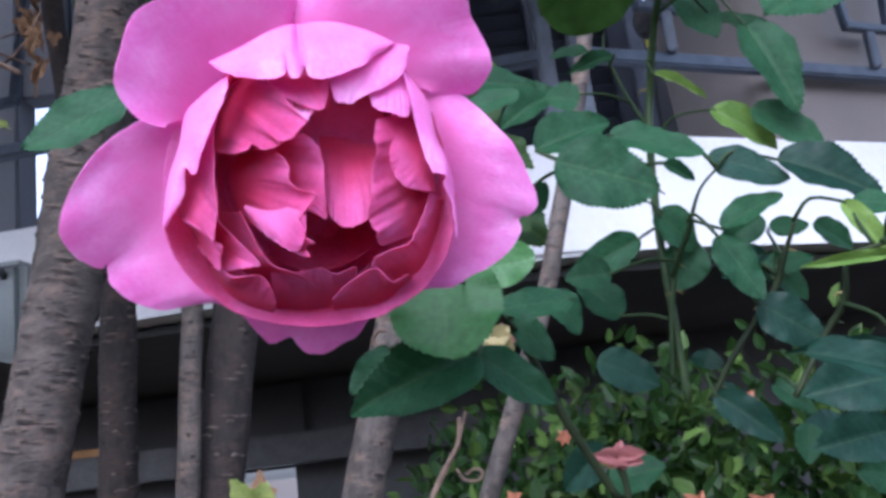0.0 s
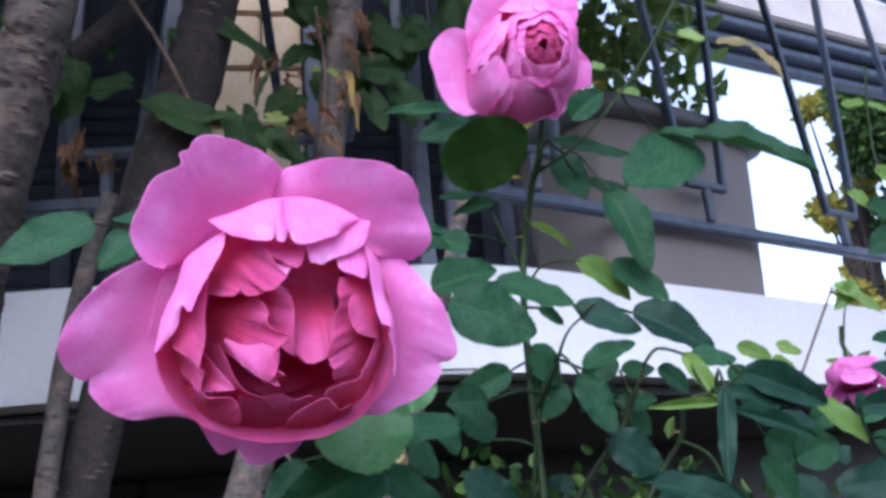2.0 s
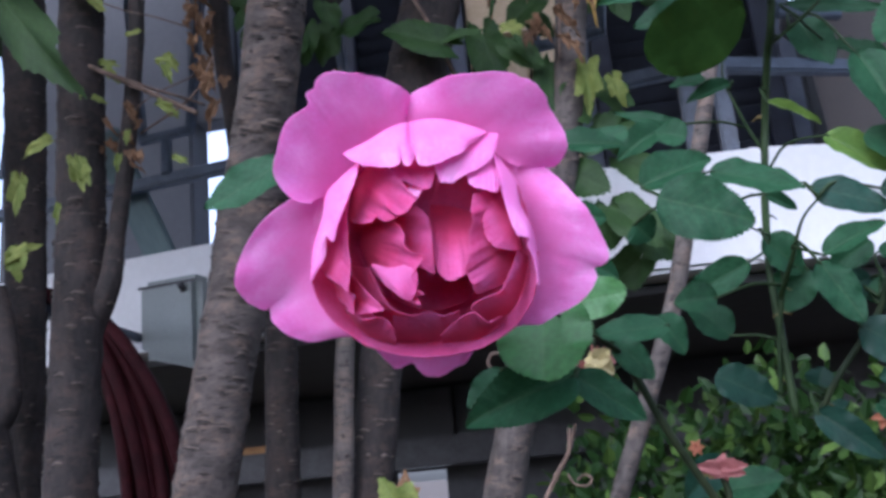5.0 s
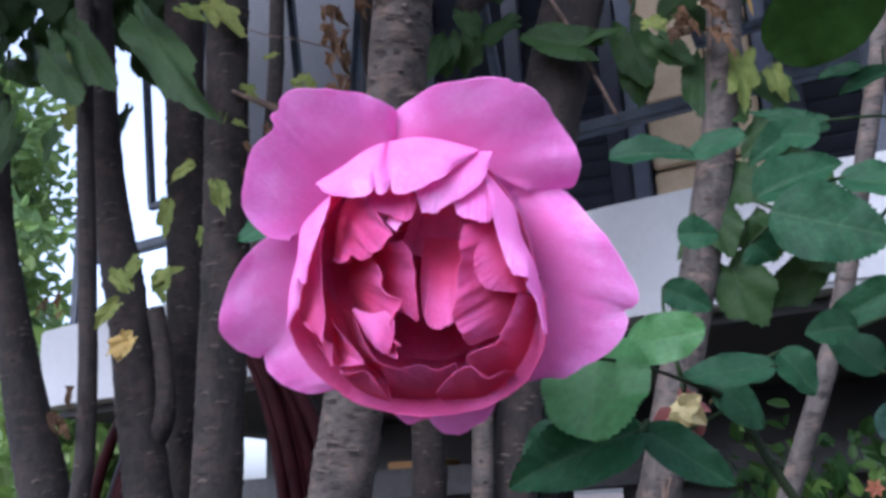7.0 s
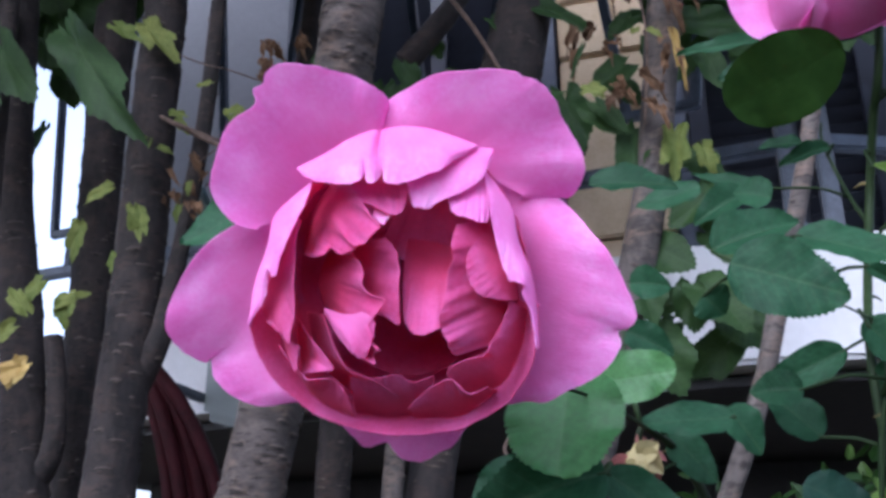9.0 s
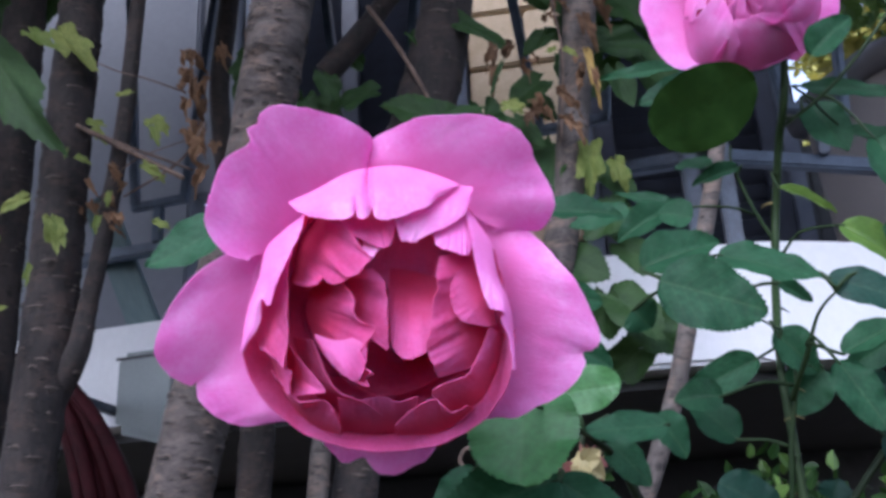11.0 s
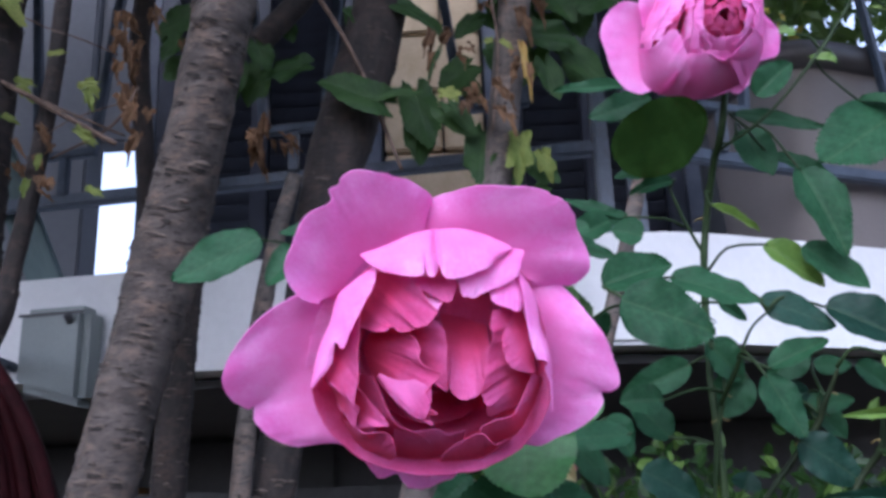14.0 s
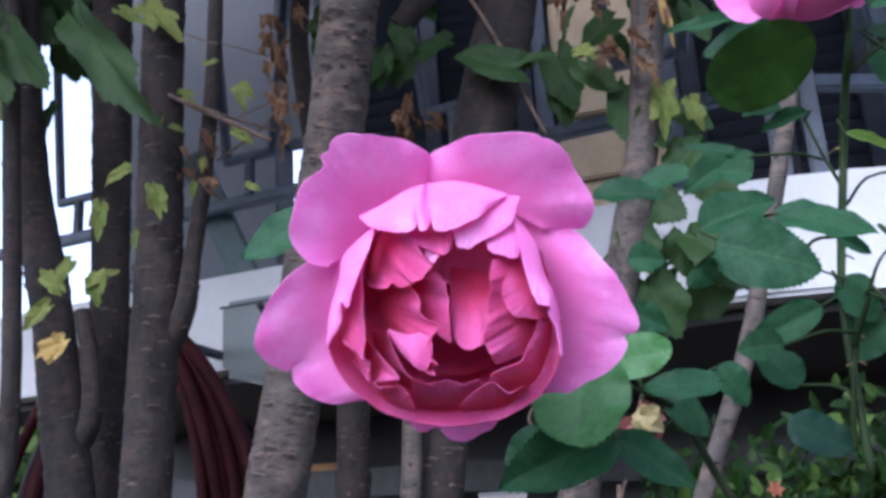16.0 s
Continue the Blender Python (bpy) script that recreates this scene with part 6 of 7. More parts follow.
petal_between(rose, [(-21.3, -28.4, -17.0), (-10.4, -31.9, -20.0), (2.4, -33.6, -21.0), (12.0, -33.5, -20.0), (21.3, -31.5, -17.0)], [(-21.1, -32.0, -15.0), (-16.9, -39.3, -19.5), (-12.7, -45.9, -25.0), (-10.5, -47.3, -26.0), (-7.6, -46.2, -26.4), (-5.3, -45.9, -26.8), (-3.1, -49.1, -28.2), (-0.1, -51.4, -29.5), (5.1, -51.0, -29.1), (8.8, -48.1, -26.6), (12.6, -46.1, -24.9), (15.8, -41.5, -23.8), (21.2, -34.8, -16.0)], belly=1, wave=0.3, inner=False)  # guard, below
petal_between(rose, [(-24.9, -3.0, -6.0), (-23.6, -15.3, -9.0), (-19.2, -24.6, -11.0), (-10.0, -30.1, -12.0), (0.8, -31.7, -12.0), (11.5, -29.2, -11.0), (20.6, -23.6, -9.0), (26.4, -15.1, -6.0), (27.4, -3.0, -2.0)], [(-33.9, -7.2, 3.0), (-33.6, -14.6, 2.0), (-30.6, -21.9, 1.0), (-24.2, -29.4, 0.0), (-17.0, -34.4, -1.0), (-8.1, -37.3, -2.0), (0.7, -38.4, -2.0), (11.1, -37.8, -2.0), (19.9, -35.1, -1.0), (27.9, -29.8, 0.0), (33.2, -22.1, 2.0), (35.2, -14.4, 5.0), (35.8, -5.7, 6.0)], belly=-2.5, wave=0.25, inner=True)  # bowl
petal(rose, (-4.0, 3.2, -20.0), [(-29.2, -11.7, 0.0), (-29.6, 2.9, 0.0), (-25.0, 15.1, 1.0), (-19.0, 23.1, 1.0), (-9.5, 30.0, 1.0), (2.2, 31.9, 1.0)], bowl=1, wave=0.4, inner=True)  # bowl, upper left
petal(rose, (4.0, 3.2, -20.0), [(-3.7, 31.9, 1.0), (11.0, 32.2, 1.0), (22.5, 27.2, 3.0), (29.6, 15.9, 4.0), (33.5, 1.4, 5.0), (34.8, -14.3, 6.0)], bowl=1, wave=0.4, inner=True)  # bowl, upper right
petal_between(rose, [(-22.3, 26.6, 2.0), (-15.2, 29.6, 4.0), (-7.9, 33.3, 5.5), (-2.9, 34.8, 6.0), (-1.4, 35.1, 3.6), (0.4, 35.2, 6.0), (5.0, 35.6, 6.0), (10.7, 34.8, 6.0), (18.0, 32.5, 5.0), (21.5, 31.0, 4.0)], [(-21.7, 26.1, 5.0), (-18.7, 23.7, 8.0), (-14.8, 22.5, 10.0), (-9.1, 21.9, 12.0), (-5.1, 22.5, 13.5), (-4.3, 24.5, 11.0), (-3.5, 22.5, 12.5), (-1.8, 22.1, 12.5), (-0.7, 23.6, 10.5), (-0.1, 25.2, 10.0), (0.7, 22.7, 13.0), (2.1, 21.7, 13.5), (5.1, 21.9, 13.0), (10.4, 23.8, 12.0), (14.0, 25.5, 11.0), (16.2, 27.4, 9.0), (19.2, 28.9, 7.0), (21.4, 30.7, 5.0)], belly=3, wave=0.2, corner=1)  # lip, above
petal_between(rose, [(3.6, 25.7, 6.0), (12.2, 27.9, 6.0), (19.4, 30.5, 5.0), (25.0, 30.3, 4.0)], [(5.5, 22.1, 8.0), (6.1, 19.2, 9.0), (6.9, 16.9, 9.5), (8.3, 16.6, 10.0), (10.3, 16.2, 10.0), (12.6, 17.6, 10.0), (16.9, 19.4, 9.5), (20.7, 21.5, 9.0), (23.4, 24.4, 8.0), (24.9, 29.3, 5.0)], belly=2, wave=0.3)  # lip, above right
petal_between(rose, [(-17.7, 23.8, 3.0), (-23.9, 18.8, 3.0), (-28.0, 14.5, 3.0), (-29.7, 7.2, 3.0), (-32.8, -1.7, 3.0), (-34.3, -11.9, 3.0)], [(-17.5, 23.0, 6.0), (-18.2, 19.1, 9.0), (-20.8, 13.1, 10.0), (-23.1, 7.7, 10.5), (-24.3, 4.9, 10.5), (-25.3, 1.4, 10.0), (-26.5, 0.4, 9.5), (-27.9, 2.3, 8.0), (-28.8, -3.8, 7.0), (-31.2, -8.0, 6.0), (-33.9, -12.0, 4.0)], belly=2.5, wave=0.25)  # lip, left
petal_between(rose, [(-24.3, 14.7, -1.0), (-28.5, 2.9, 1.0), (-31.4, -6.6, 1.0), (-30.1, -10.5, 2.0)], [(-20.8, 14.1, 5.0), (-21.5, 9.3, 7.0), (-21.5, -1.4, 9.0), (-21.1, -7.7, 9.5), (-22.0, -12.7, 9.5), (-22.5, -15.2, 10.0), (-24.5, -13.3, 8.0), (-26.6, -11.7, 7.0), (-29.2, -10.3, 5.0)], belly=-1.5, wave=0.5, inner=True)  # left, folded inside
petal_between(rose, [(-29.9, -10.6, -1.0), (-27.3, -14.7, -1.0), (-24.4, -22.2, -2.0)], [(-26.7, -11.3, 4.0), (-22.9, -15.0, 6.0), (-20.6, -16.4, 8.0), (-21.1, -19.4, 7.0), (-21.6, -22.4, 6.5), (-24.1, -19.3, 4.0), (-26.9, -16.7, 2.0)], belly=1.5, wave=0.3, inner=True)  # low, left fold
petal_between(rose, [(-23.3, -10.4, -2.0), (-23.3, -16.3, -2.0), (-22.1, -23.4, -2.0)], [(-21.9, -10.4, 3.0), (-17.2, -15.4, 6.0), (-14.6, -17.9, 8.0), (-11.9, -21.0, 9.0), (-14.9, -21.7, 8.0), (-17.9, -22.3, 6.0), (-20.9, -22.9, 4.0)], belly=1.5, wave=0.3, inner=True)  # lower left, pointed
petal_between(rose, [(22.8, 25.7, 4.0), (26.6, 20.8, 5.0), (29.6, 15.8, 5.0), (31.0, 8.6, 6.0), (33.6, 2.1, 7.0), (34.9, -4.3, 7.0), (35.6, -15.9, 7.0)], [(22.6, 25.2, 6.0), (24.4, 18.3, 9.0), (25.2, 12.6, 10.5), (26.8, 5.6, 11.5), (28.3, 1.4, 12.0), (29.4, -0.1, 12.0), (31.7, -0.6, 12.0), (32.7, -1.5, 11.5), (31.9, -2.9, 11.0), (33.7, -7.0, 10.0), (34.4, -11.3, 9.5), (35.2, -16.1, 8.5)], belly=2, wave=0.2)  # lip, right
petal_between(rose, [(24.9, 16.1, 1.0), (29.1, 4.4, 2.0), (30.1, -4.4, 2.0), (28.8, -14.6, 1.0)], [(16.6, 12.7, 6.0), (15.8, 8.5, 8.5), (16.2, 4.9, 10.0), (14.9, 1.4, 10.5), (14.5, -4.2, 11.5), (13.4, -8.3, 13.0), (13.8, -11.4, 12.0), (15.2, -13.9, 12.0), (15.7, -16.1, 11.0), (16.9, -17.4, 10.0)], belly=1.5, wave=0.9, inner=True)  # right, ruffled
petal_between(rose, [(24.7, 13.1, 2.0), (28.9, 5.8, 4.0), (30.9, -5.0, 5.0)], [(20.9, 8.5, 7.0), (19.3, 5.6, 9.0), (19.3, 2.5, 10.5), (20.4, -1.1, 11.5), (22.7, -3.3, 12.0), (25.3, -4.2, 11.0), (28.4, -4.8, 9.0)], belly=1.5, wave=0.3, inner=True)  # right, outer fold
petal_between(rose, [(16.8, 22.2, 1.0), (21.7, 25.8, 3.0), (25.0, 21.6, 4.0)], [(14.7, 18.8, 7.0), (15.9, 15.5, 9.0), (19.0, 14.3, 10.0), (22.0, 13.2, 10.5), (23.6, 13.1, 10.0), (24.7, 14.9, 8.0)], belly=2, wave=0.3)  # top right, small
petal_between(rose, [(-15.6, 25.3, -3.0), (-20.2, 18.0, -5.0), (-23.1, 6.1, -7.0)], [(-8.7, 22.0, 6.0), (-5.2, 18.1, 9.0), (-2.4, 14.5, 11.5), (-0.3, 12.2, 13.0), (-2.1, 10.0, 13.0), (-3.3, 8.3, 13.0), (-6.0, 7.6, 13.0), (-7.8, 8.8, 12.0), (-6.4, 7.0, 12.0), (-8.4, 6.0, 11.0), (-10.5, 5.9, 10.0), (-12.4, 7.2, 9.0), (-14.2, 5.7, 8.0), (-16.7, 5.1, 6.0), (-21.2, 5.6, 1.0)], belly=1, wave=0.7, inner=True)  # top left, inner
petal_between(rose, [(-9.5, 24.7, 0.0), (-2.2, 25.0, 0.0), (6.6, 24.7, 0.0)], [(-8.9, 22.0, 6.0), (-6.1, 18.7, 8.0), (-2.8, 16.9, 9.0), (-0.4, 15.8, 9.5), (2.0, 14.8, 10.0), (4.1, 15.5, 9.5), (5.4, 19.6, 8.0), (5.6, 22.0, 6.0)], belly=1, wave=0.4, inner=True)  # top, inner
petal_between(rose, [(-3.7, 20.6, 0.0), (0.0, 17.6, 0.0)], [(-2.8, 14.7, 8.0), (-0.1, 12.6, 10.5), (0.4, 13.2, 10.0), (1.3, 14.4, 9.0), (2.1, 15.7, 7.0)], belly=1)  # top, sliver
petal_between(rose, [(3.8, 24.4, -9.0), (11.4, 24.4, -9.0), (20.5, 19.7, -8.0)], [(-5.3, 6.1, -8.0), (2.3, 3.8, -8.0), (11.4, 2.3, -8.0), (19.0, 0.8, -8.0)], belly=-2, wave=0.3, inner=True)  # top right, dark
petal_between(rose, [(-16.3, 6.0, -4.0), (-19.1, -0.8, -6.0), (-18.1, -6.0, -6.0), (-15.7, -11.2, -5.0)], [(-8.8, 6.6, 7.0), (-6.4, 4.8, 9.0), (-4.6, 2.2, 11.0), (-4.7, -0.7, 12.0), (-3.2, -3.0, 13.5), (-1.0, -3.7, 14.5), (1.5, -4.5, 16.5), (-0.7, -7.8, 15.0), (-2.3, -10.3, 14.5), (-2.1, -14.0, 15.5), (0.5, -15.3, 18.0), (-1.4, -16.8, 16.0), (-0.4, -18.6, 17.0), (-3.4, -17.7, 15.0), (-7.4, -15.6, 12.0), (-12.2, -12.2, 6.0)], belly=-2, wave=0.8, inner=True)  # curl, middle left
petal_between(rose, [(-15.2, -7.2, 4.0), (-9.3, -8.5, 7.0), (-2.8, -7.0, 10.0)], [(-15.9, -8.8, 1.0), (-12.1, -12.6, 6.5), (-7.3, -15.9, 13.0), (-3.4, -17.5, 16.0), (-1.4, -13.6, 16.5), (-1.0, -9.6, 15.0)], belly=2.5, wave=0.5, fold=True)  # curl, flap
petal_between(rose, [(-9.5, 9.0, -1.0), (-10.0, 0.0, -1.5), (-6.0, -8.3, 0.0)], [(-0.7, 9.7, 3.0), (2.1, 7.0, 6.0), (3.5, 2.4, 8.5), (3.7, -5.6, 10.0), (3.8, -10.1, 10.5), (2.7, -10.0, 10.0), (0.7, -8.9, 9.0), (-1.3, -8.4, 7.0)], belly=2.5, wave=0.4, inner=True)  # centre, narrow
petal_between(rose, [(3.2, 9.4, -7.0), (9.8, 8.5, -7.0), (17.3, 6.3, -6.0)], [(3.6, -2.9, 4.0), (4.4, -8.5, 8.0), (5.8, -11.1, 10.0), (8.4, -12.7, 11.0), (11.2, -12.0, 11.0), (14.2, -10.2, 10.5), (15.7, -7.9, 8.0), (16.7, -1.4, 3.0)], belly=4, wave=0.5, inner=True)  # centre
petal_between(rose, [(-25.2, -22.4, -4.0), (-18.7, -31.2, -5.0), (-9.7, -34.8, -5.0)], [(-21.9, -21.6, 4.0), (-20.1, -23.0, 5.0), (-18.4, -24.1, 6.5), (-15.0, -23.7, 6.5), (-12.4, -23.7, 6.5), (-10.4, -26.0, 6.0), (-9.3, -28.7, 5.0), (-8.6, -31.3, 3.0)], belly=1.5, wave=0.4, inner=True)  # low left, outer
petal_between(rose, [(-22.8, -9.1, -8.0), (-18.2, -22.7, -7.0), (-6.0, -31.9, -6.0)], [(-16.6, -8.8, 0.0), (-15.0, -11.9, 2.0), (-13.0, -15.9, 4.0), (-11.3, -19.0, 5.0), (-8.9, -21.8, 5.5), (-5.0, -23.2, 6.0), (-2.4, -24.4, 5.0), (0.6, -27.1, 2.5), (3.0, -30.1, -2.0)], belly=-1.5, wave=0.4, inner=True)  # low left, inner
petal_between(rose, [(-9.8, -33.9, -6.0), (0.8, -34.6, -6.0), (12.1, -32.4, -6.0)], [(-9.8, -24.1, 1.0), (-5.8, -24.1, 3.0), (-1.4, -23.4, 4.8), (2.2, -22.6, 5.0), (6.0, -24.4, 4.2), (11.1, -22.9, 4.0)], belly=1.5, wave=0.4, inner=True)  # low, middle
petal_between(rose, [(5.2, -34.7, -4.0), (17.2, -33.6, -4.0), (25.7, -27.1, -3.0)], [(4.8, -31.2, 2.0), (7.9, -27.6, 4.5), (11.8, -24.5, 6.5), (15.2, -23.0, 8.0), (16.9, -24.2, 8.0), (19.7, -26.5, 6.5), (23.8, -25.3, 4.0)], belly=1.5, wave=0.35, inner=True)  # low right, folded
petal_between(rose, [(19.9, -28.8, -1.0), (27.2, -24.7, 0.0), (31.4, -16.1, 1.0), (32.9, -7.2, 3.0)], [(14.5, -22.2, 7.0), (15.5, -20.0, 9.0), (18.9, -18.4, 10.5), (22.9, -17.0, 10.5), (24.6, -14.9, 10.0), (26.4, -11.6, 9.0), (28.1, -7.8, 8.0), (29.2, -4.6, 7.0)], belly=1.5, wave=0.35, inner=True)  # low right, inner fold
petal(rose, (0.0, 3.3, -27.0), [(-16.8, 17.6, -21.0), (-23.2, 0.0, -21.0), (-13.6, -16.0, -21.0), (4.0, -19.2, -21.0), (20.0, -9.6, -21.0), (20.0, 9.6, -21.0), (5.6, 20.8, -21.0), (-13.6, 19.2, -21.0), (-21.6, 6.4, -21.0)], belly=-3, inner=True)  # floor
petal_between(rose, [(-28.5, 10.6, -9.0), (-28.0, -9.2, -10.0), (-22.4, -24.0, -12.0)], [(-13.7, 16.7, -8.0), (-15.3, -3.1, -10.0), (-10.0, -20.0, -11.0)], belly=-4, inner=True)  # left, back wall
petal_between(rose, [(-3.9, 14.1, -15.0), (-13.3, 9.4, -15.0), (-19.5, -3.1, -15.0)], [(-14.5, 31.3, -9.0), (-26.7, 19.8, -9.0), (-33.6, 7.6, -9.0), (-36.4, -9.2, -11.0)], belly=-1, inner=False)  # backing, left
petal_between(rose, [(5.5, 14.1, -15.0), (14.9, 9.4, -15.0), (21.1, -3.1, -15.0)], [(19.1, 32.0, -9.0), (32.8, 23.6, -9.0), (39.7, 15.3, -9.0), (41.4, 6.1, -10.0), (39.4, -4.6, -12.0)], belly=-1, inner=False)  # backing
petal(rose, (0.8, 0.0, -28.0), [(-31.2, -8.9, -3.0), (-26.6, -22.8, -8.0), (-11.5, -31.4, -10.0), (2.3, -33.2, -10.0), (17.5, -30.5, -9.0), (27.9, -21.8, -6.0), (33.0, -8.9, -2.0), (31.4, 8.8, -1.0), (20.6, 22.9, -1.0), (2.2, 28.9, -2.0), (-15.6, 23.0, -2.0), (-27.7, 8.9, -2.0), (-31.2, -8.9, -3.0)], bowl=1, inner=True)  # cup
petal(rose, (4.1, -3.3, -26.0), [(-20.8, -3.1, -11.0), (-16.2, -15.4, -12.0), (-6.9, -23.2, -12.0), (5.4, -25.5, -12.0), (17.7, -18.5, -11.0), (20.7, -3.1, -10.0), (8.5, 10.8, -11.0), (-6.9, 10.8, -11.0), (-20.8, -3.1, -11.0)], bowl=1, inner=True)  # heart
calyx(rose, -0.037, 0.007)
bloom_two = bloom_frame((0.1873, 0.5301, 1.5570), (0.9842, -0.1556, -0.0840), (0.0282, -0.3307, 0.9433), (-0.1746, -0.9308, -0.3210), "rounded pink rose still half closed")
petal_between(bloom_two, [(-32.8, 17.4, -6.0), (-34.8, -5.8, -7.0), (-29.0, -32.9, -8.0)], [(-33.4, 18.8, -3.0), (-47.7, 21.0, 0.0), (-58.4, 14.1, 0.0), (-63.0, 1.9, 0.0), (-60.1, -9.6, -1.0), (-55.6, -23.0, -2.0), (-48.0, -33.4, -3.0), (-38.4, -37.7, -4.0), (-30.4, -35.8, -5.0)], belly=2, wave=0.4)  # guard
petal_between(bloom_two, [(-34.6, -1.9, -4.0), (-17.2, 24.9, -2.0), (-5.7, 47.9, -2.0)], [(-36.9, 5.7, 3.0), (-38.7, 17.1, 4.0), (-37.5, 28.4, 5.0), (-32.2, 41.7, 5.0), (-22.8, 55.1, 3.0), (-9.5, 63.0, 0.0)], belly=2, wave=0.4)  # guard, upper left
petal_between(bloom_two, [(-7.7, 40.4, -4.0), (13.4, 32.6, -3.0), (28.8, 9.6, -4.0)], [(-13.4, 59.3, -1.0), (5.7, 65.2, 1.0), (28.6, 57.1, 2.0), (36.1, 39.9, 3.0), (36.9, 28.6, 2.0), (33.2, 16.4, 1.0), (28.7, 9.6, -1.0)], belly=2, wave=0.4)  # guard, upper right
petal_between(bloom_two, [(25.1, 13.5, -6.0), (28.9, -9.6, -6.0), (19.4, -36.8, -8.0)], [(31.8, 14.9, -2.0), (40.1, 4.6, 0.0), (45.8, -3.1, 0.0), (46.7, -11.5, -1.0), (44.8, -18.0, -2.0), (31.9, -22.3, -3.0), (30.8, -31.9, -4.0), (23.1, -39.7, -6.0), (17.4, -38.6, -7.0)], belly=2, wave=0.4)  # guard, right
petal_between(bloom_two, [(-29.0, -25.2, -8.0), (-1.9, -31.1, -10.0), (21.3, -25.2, -8.0)], [(-31.9, -30.8, -4.0), (-21.2, -38.5, -5.0), (-1.9, -41.3, -6.0), (13.5, -39.7, -6.0), (23.1, -34.7, -5.0)], belly=2, wave=0.3)  # guard, lower
petal_between(bloom_two, [(-35.6, -13.4, -2.0), (-34.8, 1.9, 0.0), (-28.6, 19.1, 0.0)], [(-31.3, -13.2, 8.0), (-28.8, -1.9, 12.0), (-23.5, 3.7, 14.0), (-22.0, 10.8, 14.0), (-16.8, 18.7, 13.0), (-15.4, 28.1, 11.0), (-20.7, 26.0, 9.0)], belly=4, wave=0.3)  # left wrap
petal_between(bloom_two, [(-17.1, 32.3, 4.0), (1.9, 44.3, 5.0), (24.7, 30.4, 4.0)], [(-15.4, 28.9, 11.0), (-7.4, 27.6, 15.0), (1.9, 27.4, 18.0), (9.3, 28.9, 18.0), (13.7, 29.7, 17.0), (18.6, 26.4, 15.0), (23.6, 24.7, 12.0)], belly=4, wave=0.3)  # top lip
petal_between(bloom_two, [(-38.7, -8.8, -2.0), (-34.3, -32.7, -5.0), (-13.5, -40.6, -7.0)], [(-32.0, -13.9, 8.0), (-25.7, -7.1, 14.0), (-19.6, -1.9, 18.0), (-15.2, -3.7, 19.0), (-11.8, -12.9, 20.0), (-9.6, -20.3, 19.0), (-7.5, -29.9, 13.0)], belly=8, wave=0.5)  # lower left
petal_between(bloom_two, [(-27.0, -38.2, -6.0), (1.9, -42.2, -8.0), (27.3, -32.7, -5.0)], [(-12.3, -25.0, 15.0), (-9.6, -17.4, 19.0), (-3.7, -18.1, 21.0), (3.7, -16.2, 22.0), (11.1, -17.0, 21.0), (18.5, -15.6, 18.0), (25.5, -19.9, 10.0)], belly=9, wave=0.5)  # bottom
petal_between(bloom_two, [(25.0, -38.5, -5.0), (37.3, -15.4, -4.0), (35.7, 11.5, -3.0)], [(12.2, -17.4, 20.0), (14.7, -9.2, 22.0), (17.3, -2.6, 22.0), (22.2, 2.6, 20.0), (26.4, 9.3, 16.0), (31.3, 14.7, 8.0)], belly=9, wave=0.5)  # right wrap
petal_between(bloom_two, [(-25.1, -32.8, -6.0), (1.9, -35.2, -8.0), (29.7, -25.1, -6.0)], [(-17.5, -13.8, 15.0), (-12.2, -8.5, 18.0), (-6.3, -7.0, 20.0), (0.0, -8.8, 21.5), (6.6, -5.9, 22.0), (13.6, -8.8, 21.0), (19.6, -7.0, 18.5), (24.3, -12.3, 13.0)], belly=6, wave=0.5)  # bottom, second
petal_between(bloom_two, [(-38.1, -6.5, -4.0), (-34.9, 9.6, -2.0), (-24.9, 24.1, -2.0)], [(-25.0, -7.1, 15.0), (-21.9, 0.4, 17.5), (-15.9, 4.1, 19.5), (-13.3, 10.7, 19.5), (-10.7, 17.4, 18.0), (-9.3, 22.0, 15.0)], belly=4, wave=0.5)  # left, second
petal_between(bloom_two, [(23.1, -28.8, -4.0), (32.6, -9.6, -3.0), (30.3, 17.2, -2.0)], [(17.3, -8.5, 21.0), (18.8, -1.1, 22.0), (23.3, 4.8, 20.0), (24.1, 12.2, 18.0), (22.0, 19.0, 15.0)], belly=5, wave=0.5)  # right, second
petal_between(bloom_two, [(-33.9, -9.5, 2.0), (-28.5, 3.8, 4.0), (-15.1, 18.9, 6.0)], [(-17.4, -4.1, 17.0), (-15.1, 2.6, 20.0), (-11.8, 8.5, 21.0), (-3.7, 11.4, 22.0), (0.0, 9.9, 22.0), (-0.7, 1.8, 23.0), (-5.5, -7.0, 21.0)], belly=4, wave=0.6, inner=True)  # left inner
petal_between(bloom_two, [(-21.6, 17.1, 4.0), (1.9, 28.5, 4.0), (25.4, 19.0, 4.0)], [(-14.5, 9.3, 17.0), (-7.4, 12.9, 19.0), (1.8, 14.4, 20.0), (7.4, 18.1, 20.0), (15.2, 19.6, 19.0), (22.7, 13.8, 16.0)], belly=4, wave=0.6, inner=True)  # top inner
petal_between(bloom_two, [(-4.9, -9.4, 10.0), (-8.6, 3.8, 10.0), (0.0, 16.2, 10.0)], [(7.0, -10.7, 22.0), (3.3, -2.6, 24.0), (1.8, 4.8, 25.0), (7.3, 7.7, 25.0), (11.4, 11.4, 24.0)], belly=3, wave=0.5, inner=True)  # centre left
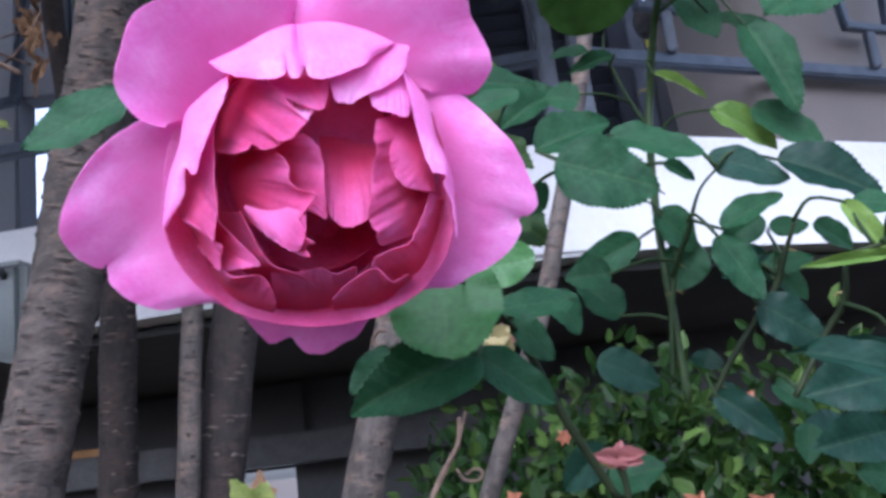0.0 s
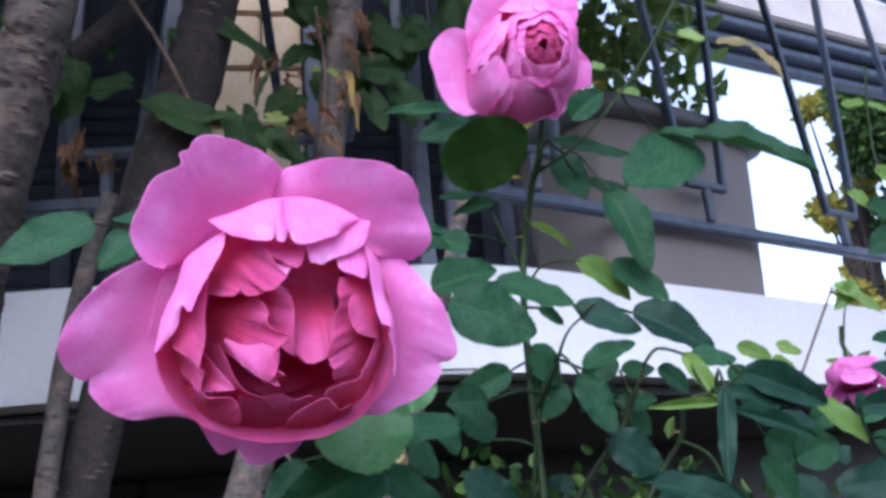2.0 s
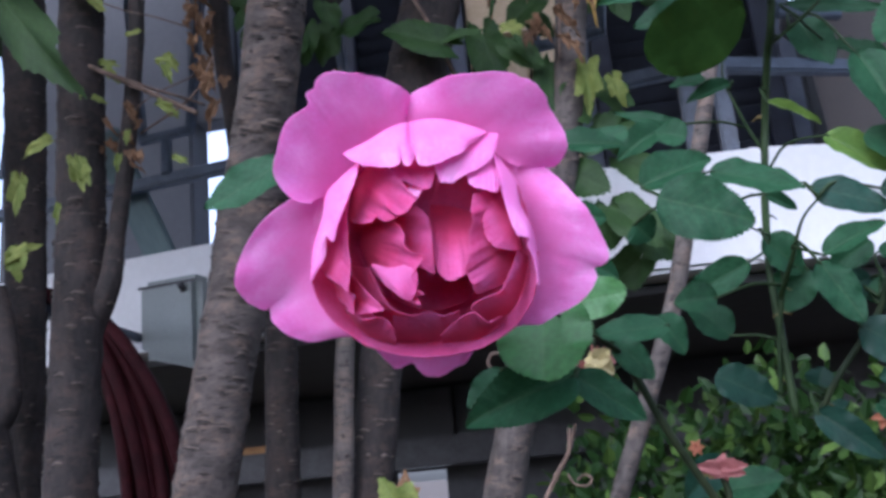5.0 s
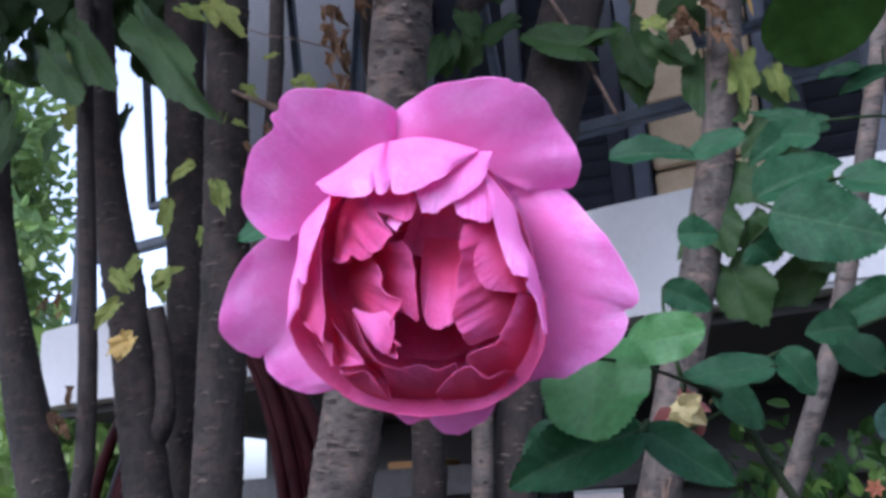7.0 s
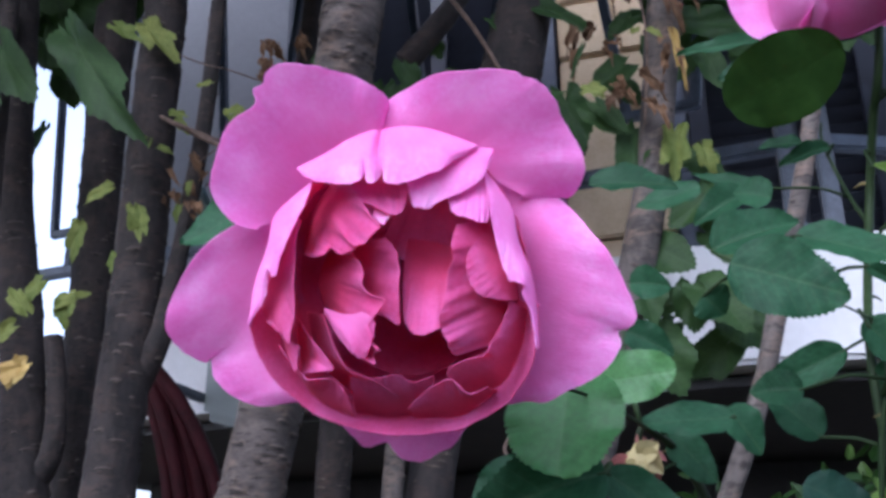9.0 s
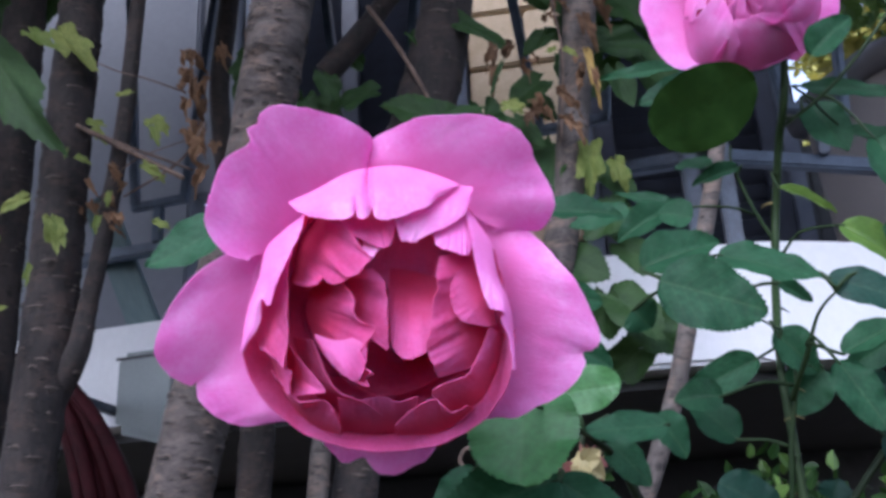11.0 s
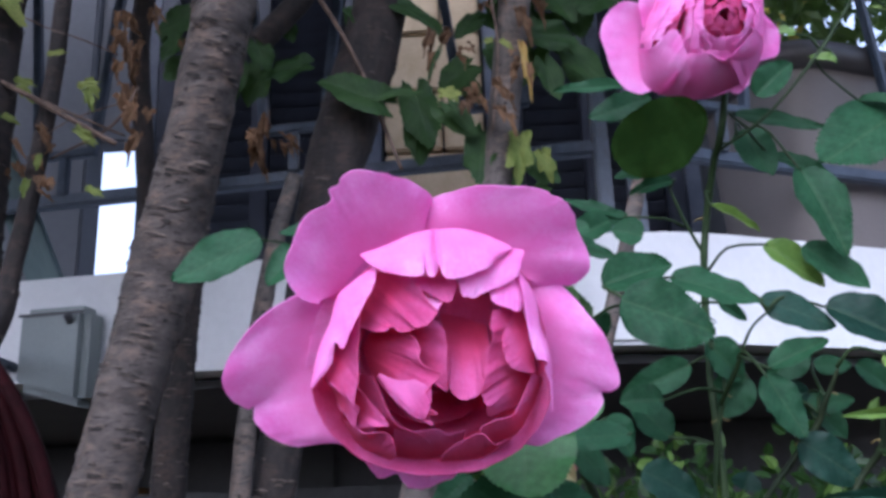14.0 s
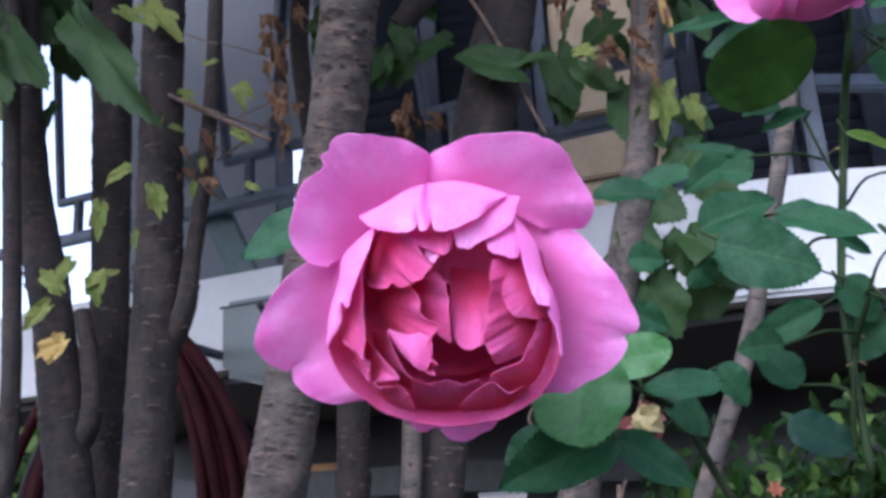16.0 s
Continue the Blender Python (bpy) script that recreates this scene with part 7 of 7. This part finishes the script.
petal_between(bloom_two, [(3.8, 18.8, 10.0), (20.7, 16.2, 10.0), (24.4, 0.0, 10.0)], [(4.8, 9.2, 23.0), (11.0, 12.8, 24.0), (16.5, 10.6, 24.0), (18.7, 4.8, 24.0), (17.3, -0.4, 23.0)], belly=3, wave=0.5, inner=True)  # centre right
petal_between(bloom_two, [(0.0, -15.1, 9.0), (13.9, -16.2, 9.0), (24.5, -1.9, 9.0)], [(3.3, -7.0, 23.0), (9.2, -1.5, 24.0), (13.6, -3.3, 24.0), (16.5, -0.4, 24.0), (20.2, 2.6, 22.0)], belly=3, wave=0.5, inner=True)  # centre low
petal_between(bloom_two, [(5.7, -1.9, 8.0), (13.2, -3.8, 8.0), (18.8, 1.9, 8.0)], [(7.3, 4.8, 23.0), (11.0, 7.0, 24.0), (15.0, 5.5, 24.0), (15.8, 1.8, 23.0)], belly=1, wave=0.3, inner=True)  # eye
petal(bloom_two, (0.0, -2.0, -20.0), [(-31.5, -1.9, 4.0), (-24.6, 20.8, 5.0), (1.9, 39.8, 5.0), (28.4, 20.8, 5.0), (29.2, -9.5, 4.0), (13.3, -30.5, 2.0), (-13.3, -30.5, 2.0), (-31.5, -13.3, 3.0), (-31.5, -1.9, 4.0)], bowl=1, inner=True)  # cup
petal(bloom_two, (3.8, 0.0, 0.0), [(-16.8, -1.9, 14.0), (-9.3, 13.0, 15.0), (5.6, 19.7, 15.0), (20.5, 11.2, 15.0), (22.4, -5.6, 14.0), (9.3, -18.7, 13.0), (-7.5, -16.8, 13.0), (-16.8, -1.9, 14.0)], bowl=1, inner=True)  # heart
calyx(bloom_two, -0.014, 0.007)
ruffle = random.Random(41)
for ring, (rad, cnt) in enumerate(((2.6, 3), (7.0, 3), (12.5, 4), (18.5, 4))):
    for k in range(cnt):
        a0, half = 2 * math.pi * (k + 0.5 * (ring % 2)) / cnt + ruffle.uniform(-0.2, 0.2), math.pi / cnt * 1.45
        crest = lambda r, lift: 27.5 - r * r / 58 + lift
        rim, base = [], []
        for q in (-1, -0.7, -0.4, -0.1, 0.2, 0.5, 0.8, 1):
            r = rad * ruffle.uniform(0.86, 1.14) + 2.5 * q * q
            rim.append((11 + r * math.cos(a0 + half * q), 4 + 1.18 * r * math.sin(a0 + half * q), crest(r, ruffle.uniform(0.2, 1.9))))
        for q in (-1, 0, 1):
            r = rad + 9
            base.append((11 + r * math.cos(a0 + half * q), 4 + 1.18 * r * math.sin(a0 + half * q), crest(r, -3.5)))
        petal_between(bloom_two, base, rim, belly=2.2, wave=0.5, inner=ring < 2)
full_bloom((0.7010, 1.0000, 1.4070), (-0.1, -0.25, -0.95), 0.041, "nodding pale pink rose hanging face down", 22, -3.0, (0, 1, 0))
full_bloom((0.6080, 0.6000, 1.6200), (-0.2, -0.95, -0.2), 0.042, "pink rose at the edge of the bush", 23)
